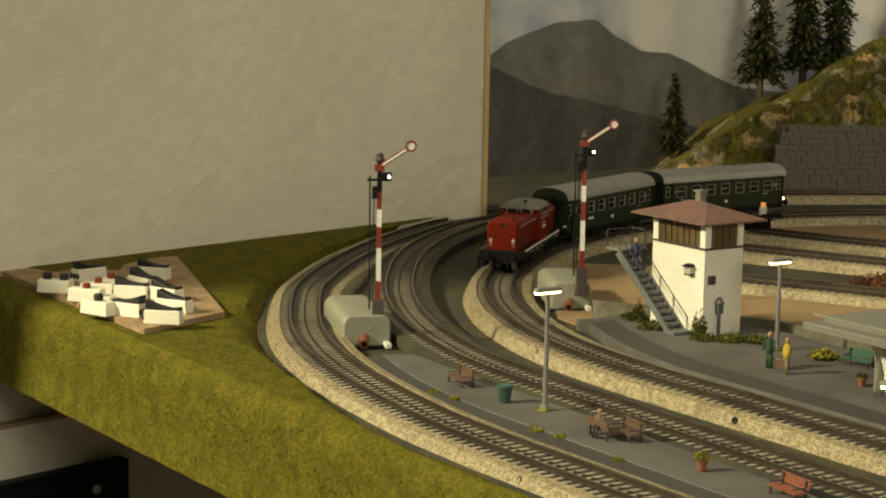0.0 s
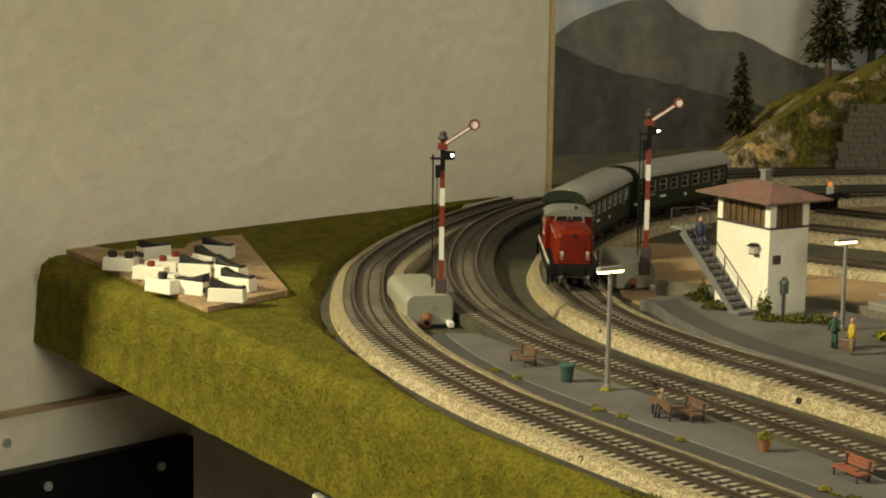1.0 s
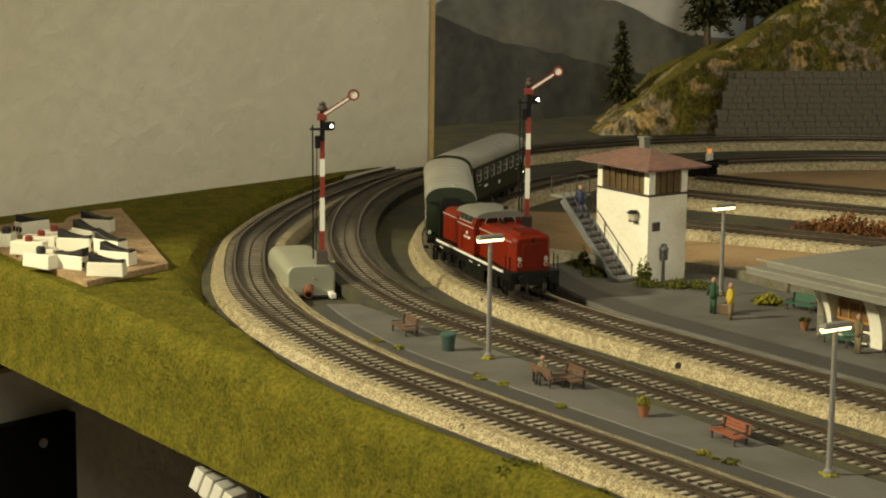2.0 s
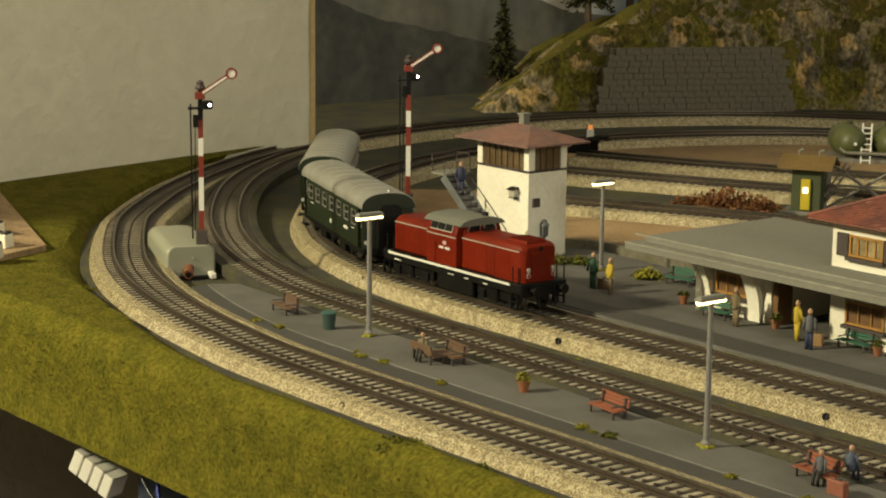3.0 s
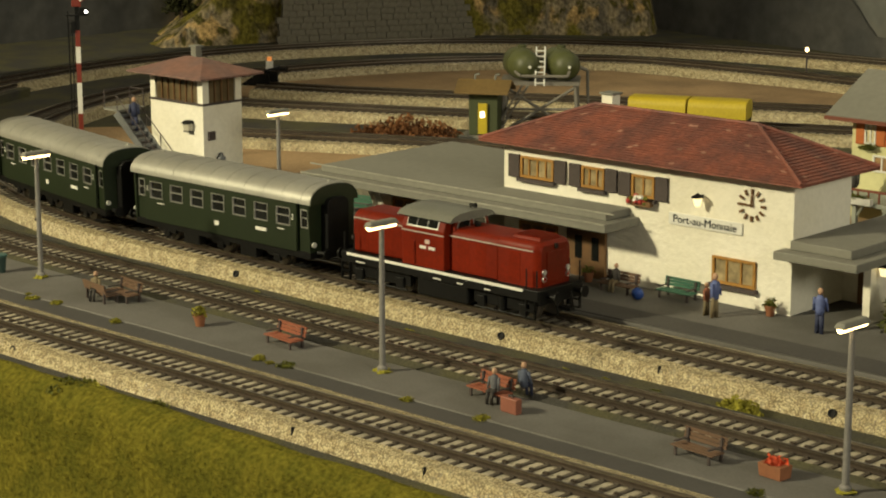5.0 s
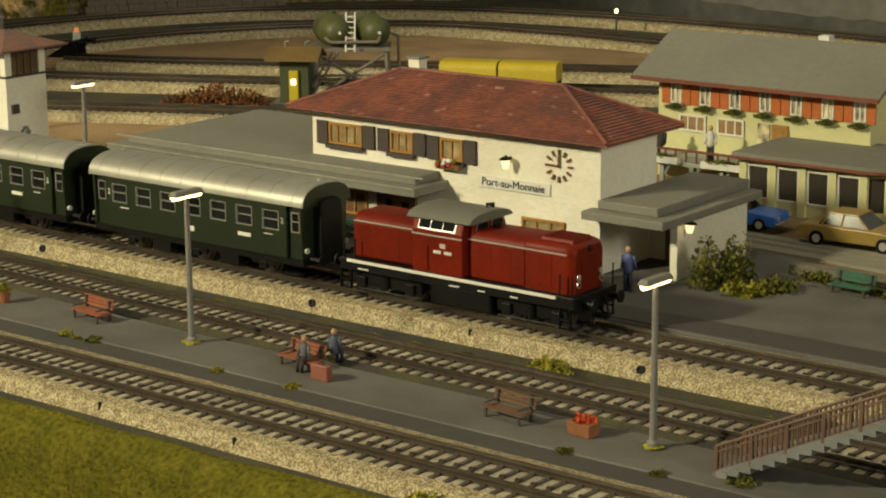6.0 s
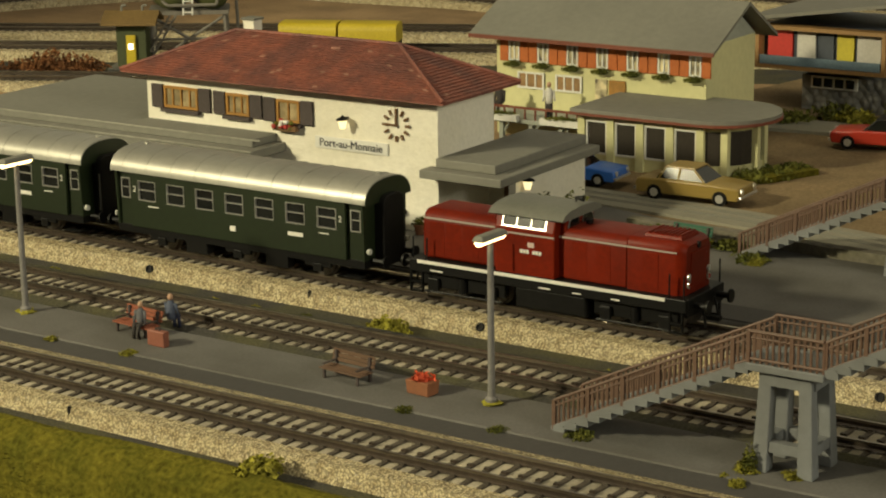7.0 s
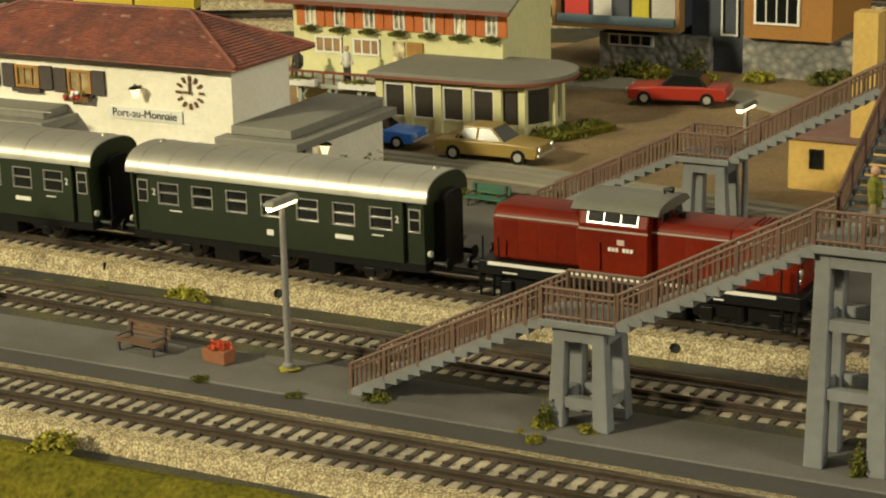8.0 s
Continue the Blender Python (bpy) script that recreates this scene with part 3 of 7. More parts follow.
        for x, k in ((-0.0700, -1), (0.0700, 1)):
            part("buffer", Geo().rod((x - k * 0.006, s * 0.0100, 0.0145), (x, s * 0.0100, 0.0145), 0.0012, 10).rod((x, s * 0.0100, 0.0145), (x + k * 0.0010, s * 0.0100, 0.0145), 0.0026, 14), BLACK, t, smooth=True)
            lx = k * 0.0609 if k > 0 else k * 0.0601
            ly = s * 0.0086
            for z in (0.0212, 0.0240):
                lamp = part("headlight", Geo().rod((lx - k * 0.0014, ly, z), (lx + k * 0.0004, ly, z), 0.0013, 14), CHROME, t, smooth=True)
                part("lens", Geo().rod((lx + k * 0.0002, ly, z), (lx + k * 0.0006, ly, z), 0.0009, 12), LENS if z > 0.022 else SIG_LENS, lamp)
            part("step_ladder", Geo().box(k * 0.0600 - 0.0030, k * 0.0600 + 0.0030, s * 0.0166 - 0.0015, s * 0.0166, 0.0050, 0.0056).box(k * 0.06 - 0.0030, k * 0.06 - 0.0025, s * 0.0166 - 0.0015, s * 0.0166, 0.005, 0.0130).box(k * 0.06 + 0.0025, k * 0.06 + 0.0030, s * 0.0166 - 0.0015, s * 0.0166, 0.005, 0.0130).box(k * 0.06 - 0.0030, k * 0.06 + 0.0030, s * 0.0166 - 0.0015, s * 0.0166, 0.0085, 0.0091), BLACK, t)
            part("hose", Geo().rod((k * 0.0655, s * 0.0055, 0.0145), (k * 0.0675, s * 0.0060, 0.0060), 0.0005, 6), BLACK, t)
        for x0, x1 in ((0.0058, 0.0064), (-0.0268, -0.0262)):
            wf = part("end_window", Geo().add([(x0 if x0 < 0 else x1, y, z) for y, z in ((s * 0.0012, 0.0352), (s * 0.0100, 0.0352), (s * 0.0106, 0.0366), (s * 0.0096, 0.0392), (s * 0.0080, 0.0400), (s * 0.0012, 0.0402))], [tuple(range(6))]), CHROME, t, "silver-framed cab end window")
            xo = (x0 - 0.0003) if x0 < 0 else (x1 + 0.0003)
            part("pane", Geo().add([(xo, y, z) for y, z in ((s * 0.0018, 0.0358), (s * 0.0094, 0.0358), (s * 0.0099, 0.0368), (s * 0.0091, 0.0387), (s * 0.0078, 0.0394), (s * 0.0018, 0.0396))], [tuple(range(6))]), PANE, wf)
        for x, w in ((-0.0035, 0.0050), (0.0120, 0.0040), (-0.0540, 0.0060), (0.0300, 0.0040)):
            part("lettering_bar", Geo().box(x, x + w, s * 0.0167 - 0.0002, s * 0.0167 + 0.0002, 0.0136, 0.0141), WHITE, t)
    part("top_light", Geo().rod((0.0596, 0, 0.0345), (0.0612, 0, 0.0345), 0.0013, 12), BLACK, t, smooth=True)
    part("fuel_tank", Geo().box(-0.0150, 0.0180, -0.0155, 0.0155, 0.0045, 0.0130), BLACK, t, bevel=0.001)
    for k in (-1, 1):
        bg = part("bogie", Geo().box(k * 0.0400 - 0.0195, k * 0.0400 + 0.0195, -0.0138, -0.0118, 0.0065, 0.0122).box(k * 0.0400 - 0.0195, k * 0.0400 + 0.0195, 0.0118, 0.0138, 0.0065, 0.0122).box(k * 0.04 - 0.006, k * 0.04 + 0.006, -0.0122, 0.0122, 0.008, 0.0128), BLACK, t, bevel=0.0005)
        for x in (-0.0135, 0.0135):
            for s in (-1, 1):
                part("axle_box", Geo().box(k * 0.04 + x - 0.0025, k * 0.04 + x + 0.0025, s * 0.0145 - 0.0010, s * 0.0145 + 0.0010, 0.0055, 0.0105), BLACK, bg, bevel=0.0004)
        for s in (-1, 1):
            part("spring", Geo().rod((k * 0.04, s * 0.0145, 0.0060), (k * 0.04, s * 0.0145, 0.0118), 0.0018, 10), BLACK, bg)
            part("brake_rod", Geo().rod((k * 0.04 - 0.018, s * 0.0146, 0.0050), (k * 0.04 + 0.018, s * 0.0146, 0.0050), 0.0004, 6), BLACK, bg)
    part("buffer_beam", Geo().box(0.0630, 0.0645, -0.0160, 0.0160, 0.0110, 0.0176), BLACK, t, bevel=0.0003)
    part("rear_beam", Geo().box(-0.0645, -0.0630, -0.0160, 0.0160, 0.0110, 0.0176), BLACK, t, bevel=0.0003)
    for x in (-0.0675, 0.0675):
        part("coupling", Geo().box(x - 0.0035, x + 0.0035, -0.0015, 0.0015, 0.0075, 0.0090), BLACK, t)
    # the long hood and the whole body are a little shorter and slimmer than full scale
    for o in t.children_recursive:
        for vert in o.data.vertices:
            x = vert.co.x
            vert.co.x = 0.955 * (x if x < 0.0033 else 0.0033 + (x - 0.0033) * 0.93)
            vert.co.y *= 0.90
    return t, [wheelset(x, 0.0055, t) for x in (-0.0480, -0.0250, 0.0240, 0.0470)]


def numeral(text, size, material, m, parent):
    data = bpy.data.curves.new("numeral", "FONT")
    data.body, data.size, data.extrude, data.align_x, data.align_y = text, size, 0.0001, "CENTER", "CENTER"
    data.materials.append(material)
    ob = new("numeral", data)
    ob.parent, ob.matrix_basis = parent, m
    return ob


def coach(tail):
    t = thing("passenger_coach", "dark green passenger coach with curved silver-grey roof" + (" and lit tail lamps" if tail else ""), "coach", "train coaches")
    L, W = 0.0680, 0.0148
    xs = [-0.0495 + 0.0165 * k for k in range(7)]
    # side walls pierced by the windows
    for s in (-1, 1):
        g = Geo()
        y0, y1 = s * W, s * (W - 0.0012)
        lo, hi = min(y0, y1), max(y0, y1)
        g.box(-0.0590, 0.0590, lo, hi, 0.0125, 0.0240).box(-0.0590, 0.0590, lo, hi, 0.0325, 0.0364)
        cuts = [-0.0590] + [v for x in xs for v in (x - 0.0050, x + 0.0050)] + [0.0590]
        for a, b in zip(cuts[::2], cuts[1::2]):
            g.box(a, b, lo, hi, 0.0240, 0.0325)
        part("side_wall", g, GREEN, t)
        for x in xs:
            fr = Geo()
            yy0, yy1 = min(s * (W - 0.0008), s * (W + 0.0002)), max(s * (W - 0.0008), s * (W + 0.0002))
            for bx in ((x - 0.0050, x + 0.0050, 0.0240, 0.02428), (x - 0.0050, x + 0.0050, 0.03222, 0.0325), (x - 0.0050, x - 0.00472, 0.0243, 0.0322), (x + 0.00472, x + 0.0050, 0.0243, 0.0322), (x - 0.0047, x + 0.0047, 0.0284, 0.02868)):
                fr.box(bx[0], bx[1], yy0, yy1, bx[2], bx[3])
            w = part("window", fr, CHROME, t, "thin silver window frame")
            part("pane", Geo().box(x - 0.0047, x + 0.0047, s * (W - 0.0009) - 0.0001, s * (W - 0.0009) + 0.0001, 0.0243, 0.0322), PANE, w)
        for k in (-1, 1):
            x = k * 0.0633
            d = part("door", Geo().box(x - 0.0045, x + 0.0045, s * (W - 0.0022) - 0.0004, s * (W - 0.0022) + 0.0004, 0.0110, 0.0364), GREEN, t, "slightly recessed end door")
            part("door_window", Geo().box(x - 0.0022, x + 0.0022, s * (W - 0.0017) - 0.0001, s * (W - 0.0017) + 0.0001, 0.0243, 0.0322), PANE, d)
            f2 = Geo()
            for bx in ((x - 0.0026, x + 0.0026, 0.0239, 0.0243), (x - 0.0026, x + 0.0026, 0.0322, 0.0326), (x - 0.0026, x - 0.0022, 0.0243, 0.0322), (x + 0.0022, x + 0.0026, 0.0243, 0.0322), (x - 0.0022, x + 0.0022, 0.0285, 0.0288)):
                f2.box(bx[0], bx[1], s * (W - 0.0016) - 0.0003, s * (W - 0.0016) + 0.0003, bx[2], bx[3])
            part("door_frame", f2, CHROME, d)
            part("door_step", Geo().box(x - 0.0045, x + 0.0045, s * W - 0.0015, s * W + 0.0015, 0.0060, 0.0066), BLACK, t)
            numeral("2", 0.0036, WHITE, pose(k * 0.0566, s * (W + 0.0002), 0.0285, 90, 0, 0 if s < 0 else 180), t)
        part("emblem", Geo().box(-0.0025, 0.0005, s * W - 0.0003, s * W + 0.0003, 0.0170, 0.0192), WHITE, t)
        for x, w in ((0.0330, 0.0080), (-0.0460, 0.0060), (0.0480, 0.0050)):
            part("lettering_bar", Geo().box(x - w / 2, x + w / 2, s * W - 0.0003, s * W + 0.0003, 0.0190 if w > 0.007 else 0.0217, 0.0206 if w > 0.007 else 0.0221), WHITE, t)
    arch = [(W + 0.0008, 0.0356)] + [((W + 0.0008) * math.cos(radians(a)) ** 0.8, 0.0360 + 0.0084 * math.sin(radians(a)) ** 0.9) for a in range(6, 90, 7)]
    arch = arch + [(0.0, 0.0444)] + [(-y, z) for y, z in arch[::-1]]
    part("roof", Geo().extrude_x(arch, -0.0698, 0.0698), SILVER, t, "silver-grey curved roof", smooth=True)
    for k in range(10):
        x = -0.0630 + 0.0140 * k
        part("roof_seam", Geo().extrude_x([(y * 1.006, z + 0.00018) for y, z in arch], x - 0.00018, x + 0.00018), SILVER, t)
    for k in (-1, 1):
        part("roof_vent", Geo().rod((k * 0.0640, 0.0020, 0.0437), (k * 0.0640, 0.0020, 0.0452), 0.0012, 10), SILVER, t)
        end = Geo().extrude_x([(y * 0.95, z - 0.0007) for y, z in arch] + [(-W * 0.95, 0.0125), (W * 0.95, 0.0125)], min(k * L, k * (L - 0.001)), max(k * L, k * (L - 0.001)))
        e = part("end_wall", end, GREEN, t)
        part("bellows", Geo().extrude_x(rounded(0.0140, 0.0285, 0.004, z=0.0095), min(k * L, k * (L + 0.0050)), max(k * L, k * (L + 0.0050))), BLACK, t, "black gangway bellows", bevel=0.0005)
        # dark green plate over the roof's end face paints the shade under the overhang
        part("roof_soffit", Geo().extrude_x([(y * 0.985, z - 0.0004) for y, z in arch], min(k * 0.0694, k * 0.0702), max(k * 0.0694, k * 0.0702)), GREEN, t)
        for s in (-1, 1):
            part("buffer", Geo().rod((k * 0.0690, s * 0.0100, 0.0125), (k * 0.0755, s * 0.0100, 0.0125), 0.0011, 8).rod((k * 0.0755, s * 0.0100, 0.0125), (k * 0.0763, s * 0.0100, 0.0125), 0.0025, 12), BLACK, t)
            part("tail_lamp", Geo().rod((k * 0.0690, s * 0.0128, 0.0165), (k * 0.0702, s * 0.0128, 0.0165), 0.0012, 10), TAIL if tail and k < 0 else LENS, t)
    part("floor_pan", Geo().box(-0.0680, 0.0680, -0.0140, 0.0140, 0.0095, 0.0126), BLACK, t)
    for x in (-0.0430, 0.0, 0.0430):
        for s in (-1, 1):
            sp = part("axle_guard", Geo().box(x - 0.0070, x + 0.0070, s * 0.0128 - 0.0007, s * 0.0128 + 0.0007, 0.0075, 0.0100).box(x - 0.0022, x + 0.0022, s * 0.0130 - 0.0010, s * 0.0130 + 0.0010, 0.0055, 0.0090), BLACK, t, bevel=0.0003)
    for x in (-0.0230, 0.0215):
        part("battery_box", Geo().box(x - 0.0060, x + 0.0060, -0.0138, -0.0090, 0.0045, 0.0098).box(x - 0.0060, x + 0.0060, 0.0090, 0.0138, 0.0045, 0.0098), BLACK, t, bevel=0.0004)
    shorten(t, 0.944)
    return t, [wheelset(x, 0.0055, t) for x in (-0.0406, 0.0, 0.0406)]


LOCO, LOCO_WHEELS = locomotive()
COACH_A, WHEELS_A = coach(False)
COACH_B, WHEELS_B = coach(True)


# ---- station ----
STUCCO = paint("white_stucco", (0.80, 0.765, 0.66), 0.85, vary=0.05, grain=420, bump=0.35, blotch=20, second=(0.74, 0.70, 0.58))
TILE = paint("roof_tile_red", (0.22, 0.070, 0.046), 0.65, vary=0.22, grain=500, bump=0.2, blotch=60, second=(0.135, 0.052, 0.042), isle=0.12)
FADED = paint("roof_tile_faded", (0.34, 0.17, 0.125), 0.7, vary=0.3, grain=500, isle=0.3)
FELT = paint("flat_roof_grey", (0.19, 0.185, 0.155), 0.75, vary=0.08, grain=300, bump=0.08, blotch=15, second=(0.165, 0.16, 0.135))
EDGE_PALE = paint("canopy_edge", (0.30, 0.29, 0.24), 0.7, vary=0.2, grain=200)
WOOD = paint("window_wood", (0.36, 0.18, 0.035), 0.55, vary=0.2, grain=400, bump=0.1)
SHUTTER = paint("shutter_brown", (0.060, 0.045, 0.042), 0.7, vary=0.15, grain=500, bump=0.15)
CURTAIN = paint("curtain_cloth", (0.36, 0.28, 0.15), 0.9, vary=0.4, grain=250, bump=0.1, blotch=120)
DARK_ROOM = paint("dark_inside", (0.035, 0.028, 0.020), 0.9, bump=0)
DOOR_WOOD = paint("door_brown", (0.15, 0.075, 0.025), 0.6, vary=0.2, grain=300, bump=0.1)
SIGN_WHITE = paint("sign_white", (0.70, 0.69, 0.64), 0.5, vary=0.03, bump=0.02)
INK = paint("sign_ink", (0.02, 0.022, 0.03), 0.6, bump=0)
LAMP_GLOW = paint("lamp_glow", (0.9, 0.7, 0.4), 0.4, bump=0, glow=(1.0, 0.70, 0.30, 7.0))
LEAF = paint("foliage_green", (0.125, 0.125, 0.024), 0.9, vary=0.5, grain=700, bump=0.5, blotch=120, second=(0.070, 0.078, 0.018), spec=0.15, isle=0.35)
LEAF_YELLOW = paint("foliage_yellow", (0.25, 0.23, 0.03), 0.9, vary=0.5, grain=700, bump=0.5, blotch=120, second=(0.22, 0.20, 0.03), spec=0.15, isle=0.3)
TERRACOTTA = paint("clay_pot", (0.26, 0.10, 0.045), 0.8, vary=0.15, grain=300, bump=0.1)


def frame_of(x0, x1, z0, z1, y, bar, depth):
    g = Geo()
    g.box(x0, x1, y - depth, y, z0, z0 + bar).box(x0, x1, y - depth, y, z1 - bar, z1)
    g.box(x0, x0 + bar, y - depth, y, z0 + bar, z1 - bar).box(x1 - bar, x1, y - depth, y, z0 + bar, z1 - bar)
    return g


def wooden_window(x0, x1, z0, z1, y, parent, bars=2, shutters=True, cloth=None):
    w = part("window", frame_of(x0, x1, z0, z1, y + 0.0006, 0.0012, 0.0018), WOOD, parent, "ochre wooden window frame")
    part("pane", Geo().box(x0 + 0.001, x1 - 0.001, y - 0.0002, y + 0.0002, z0 + 0.001, z1 - 0.001), cloth or CURTAIN, w)
    for k in range(1, bars + 1):
        x = x0 + (x1 - x0) * k / (bars + 1)
        part("glazing_bar", Geo().box(x - 0.0004, x + 0.0004, y - 0.0009, y - 0.0002, z0 + 0.001, z1 - 0.001), WOOD, w)
    part("sill", Geo().box(x0 - 0.0012, x1 + 0.0012, y - 0.0026, y + 0.0002, z0 - 0.0020, z0 - 0.0002), SHUTTER, w)
    if shutters:
        for a, b in ((x0 - 0.0075, x0 - 0.0006), (x1 + 0.0006, x1 + 0.0075)):
            part("shutter", Geo().box(a, b, y - 0.0014, y - 0.0002, z0 - 0.0004, z1 + 0.0004), SHUTTER, parent, "dark brown window shutter", bevel=0.0002)


st = thing("station_building", "white stucco station building with red tiled hip roof", "station")
part("lower_wall", Geo().box(-0.6300, -0.4650, 0.7490, 0.7940, 0.0, 0.0300), STUCCO, st)
part("upper_wall", Geo().box(-0.6302, -0.4648, 0.7488, 0.7942, 0.0300, 0.0600), STUCCO, st)
EX0, EX1, EY0, EY1, EZ, RZ = -0.6390, -0.4560, 0.7400, 0.8030, 0.0596, 0.0772
part("eave_board", Geo().box(EX0, EX1, EY0, EY1, EZ - 0.0008, EZ), TILE, st)
RY, RX0, RX1 = 0.7715, -0.5930, -0.5000
slopes = {"front": ((EX0, EY0), (EX1, EY0), (RX0, RY), (RX1, RY)), "back": ((EX1, EY1), (EX0, EY1), (RX1, RY), (RX0, RY)),
          "east": ((EX1, EY0), (EX1, EY1), (RX1, RY), (RX1, RY)), "west": ((EX0, EY1), (EX0, EY0), (RX0, RY), (RX0, RY))}
for key, (a, b, c, d) in slopes.items():
    # courses of tiles from the eaves up to the ridge
    g, pale = Geo(), Geo()
    lo0, lo1, hi0, hi1 = Vector((*a, EZ)), Vector((*b, EZ)), Vector((*c, RZ)), Vector((*d, RZ))
    up = (lo1 - lo0).cross(hi0 - lo0).normalized()
    courses = 21
    for j in range(courses):
        u0, u1 = j / courses, (j + 1.12) / courses
        l0, l1 = lo0.lerp(hi0, u0), lo1.lerp(hi1, u0)
        h0, h1 = lo0.lerp(hi0, min(1, u1)), lo1.lerp(hi1, min(1, u1))
        n = max(1, int((l1 - l0).length / 0.0026))
        for k in range(n):
            p0, p1 = l0.lerp(l1, k / n), l0.lerp(l1, (k + 0.94) / n)
            q0, q1 = h0.lerp(h1, k / n), h0.lerp(h1, (k + 0.94) / n)
            lift = up * (0.0004 + 0.0002 * random.random())
            (pale if random.random() < 0.018 else g).add([p0 + lift, p1 + lift, q1 + up * 0.0001, q0 + up * 0.0001, p0, p1], [(0, 1, 2, 3), (4, 5, 1, 0), (5, 2, 1), (4, 0, 3)])
    under = Geo().add([lo0, lo1, hi1, hi0], [(0, 1, 2, 3)])
    rf = part("roof_slope", under, TILE, st, "weathered red tiles with pale flecks")
    tagged(part("tiles", g, TILE, rf), kind="stuff")
    if pale.v:
        tagged(part("faded_tiles", pale, FADED, rf, "pale faded tiles"), kind="stuff")
for p, q in (((EX0, EY0, EZ), (RX0, RY, RZ)), ((EX1, EY0, EZ), (RX1, RY, RZ)), ((EX1, EY1, EZ), (RX1, RY, RZ)), ((EX0, EY1, EZ), (RX0, RY, RZ)), ((RX0, RY, RZ), (RX1, RY, RZ))):
    part("ridge_cap", Geo().rod(Vector(p) + Vector((0, 0, 0.0006)), Vector(q) + Vector((0, 0, 0.0006)), 0.0009, 8), TILE, st)
ch = part("chimney", Geo().box(-0.5950, -0.5885, 0.7790, 0.7850, 0.068, 0.0815), STUCCO, st)
part("chimney_cap", Geo().box(-0.5958, -0.5877, 0.7782, 0.7858, 0.0815, 0.0825), FELT, ch)
wooden_window(-0.6191, -0.5985, 0.0425, 0.0528, 0.7488, st, 3)
wooden_window(-0.5815, -0.5680, 0.0425, 0.0525, 0.7488, st, 2)
wooden_window(-0.5520, -0.5390, 0.0420, 0.0522, 0.7488, st, 1)
wooden_window(-0.5062, -0.4831, 0.0090, 0.0212, 0.7490, st, 2, False)
wooden_window(-0.6198, -0.5962, 0.0095, 0.0212, 0.7490, st, 2, False, DOOR_WOOD)
dr = part("door", Geo().box(-0.5895, -0.5665, 0.7472, 0.7492, 0.0, 0.0230), DOOR_WOOD, st, "brown double door with glazed panels")
for x in (-0.5840, -0.5740):
    part("door_glass", Geo().box(x, x + 0.0040, 0.7468, 0.7474, 0.0085, 0.0195), PANE, dr)
fb = part("flower_box", Geo().box(-0.5520, -0.5390, 0.7445, 0.7475, 0.0385, 0.0410), DOOR_WOOD, st)
for k in range(16):
    x, z = random.uniform(-0.551, -0.540), random.uniform(0.0395, 0.0435)
    part("flower", Geo().blob((x, 0.7445 + random.uniform(-0.001, 0.001), z), 0.0013, 0.0012, 0.0011, 6, 0.3, k), (paint("petal_red", (0.45, 0.05, 0.04), 0.8) if k == 0 else bpy.data.materials["petal_red"]) if k % 3 == 0 else (LEAF if k % 3 == 1 else WHITE), fb)
# clock of loose numerals bars on the wall
cx, cz, cy = -0.4862, 0.0463, 0.7482
for k in range(12):
    a = radians(30 * k)
    b = part("clock_mark", Geo().box(-0.0005, 0.0005, -0.0004, 0.0004, 0.0048, 0.0073), DOOR_WOOD, st)
    b.matrix_basis = Matrix.Translation((cx, cy, cz)) @ Matrix.Rotation(a, 4, "Y")
for ln, a in ((0.0045, 0), (0.0060, -88)):
    b = part("clock_hand", Geo().box(-0.0004, 0.0004, -0.0006, 0.0, -0.0008, ln), DOOR_WOOD, st)
    b.matrix_basis = Matrix.Translation((cx, cy, cz)) @ Matrix.Rotation(radians(a), 4, "Y")
sg = tagged(thing("station_sign", "white station name board with dark lettering on the wall", "sign"))
part("board", Geo().box(-0.5305, -0.4908, 0.7478, 0.7486, 0.0322, 0.0376), SIGN_WHITE, sg, bevel=0.0001)
bd = bpy.data.curves.new("lettering", "FONT")
bd.body, bd.size, bd.extrude, bd.align_x, bd.align_y = "Port-au-Monnaie", 0.0051, 0.0001, "CENTER", "CENTER"
bd.materials.append(INK)
tx = new("lettering", bd)
tx.parent, tx.matrix_basis = sg, pose(-0.51065, 0.7476, 0.0349, 90, 0, 0)


def wall_lantern(x, y, z, turn=0):
    t = thing("wall_lantern", "small lit wall lantern with a black hood", "lamp", "wall lanterns", m=pose(x, y, z, 0, 0, turn) @ Matrix.Diagonal((0.75, 1.0, 0.85, 1)))
    part("hood", Geo().lathe([(0.0036, 0.0), (0.0030, 0.0008), (0.0008, 0.0018), (0.0003, 0.0024)], 8), BLACK, t)
    part("glass", Geo().lathe([(0.0014, -0.0046), (0.0024, -0.0006), (0.0024, 0.0)], 8), paint("lantern_glass", (0.75, 0.66, 0.45), 0.3, bump=0, glow=(1.0, 0.80, 0.40, 1.4)) if "lantern_glass" not in bpy.data.materials else bpy.data.materials["lantern_glass"], t)
    part("bracket", Geo().rod((0, 0, 0.001), (0, 0.0045, 0.0005), 0.0004, 6), BLACK, t)


wall_lantern(-0.5122, 0.7442, 0.0470)
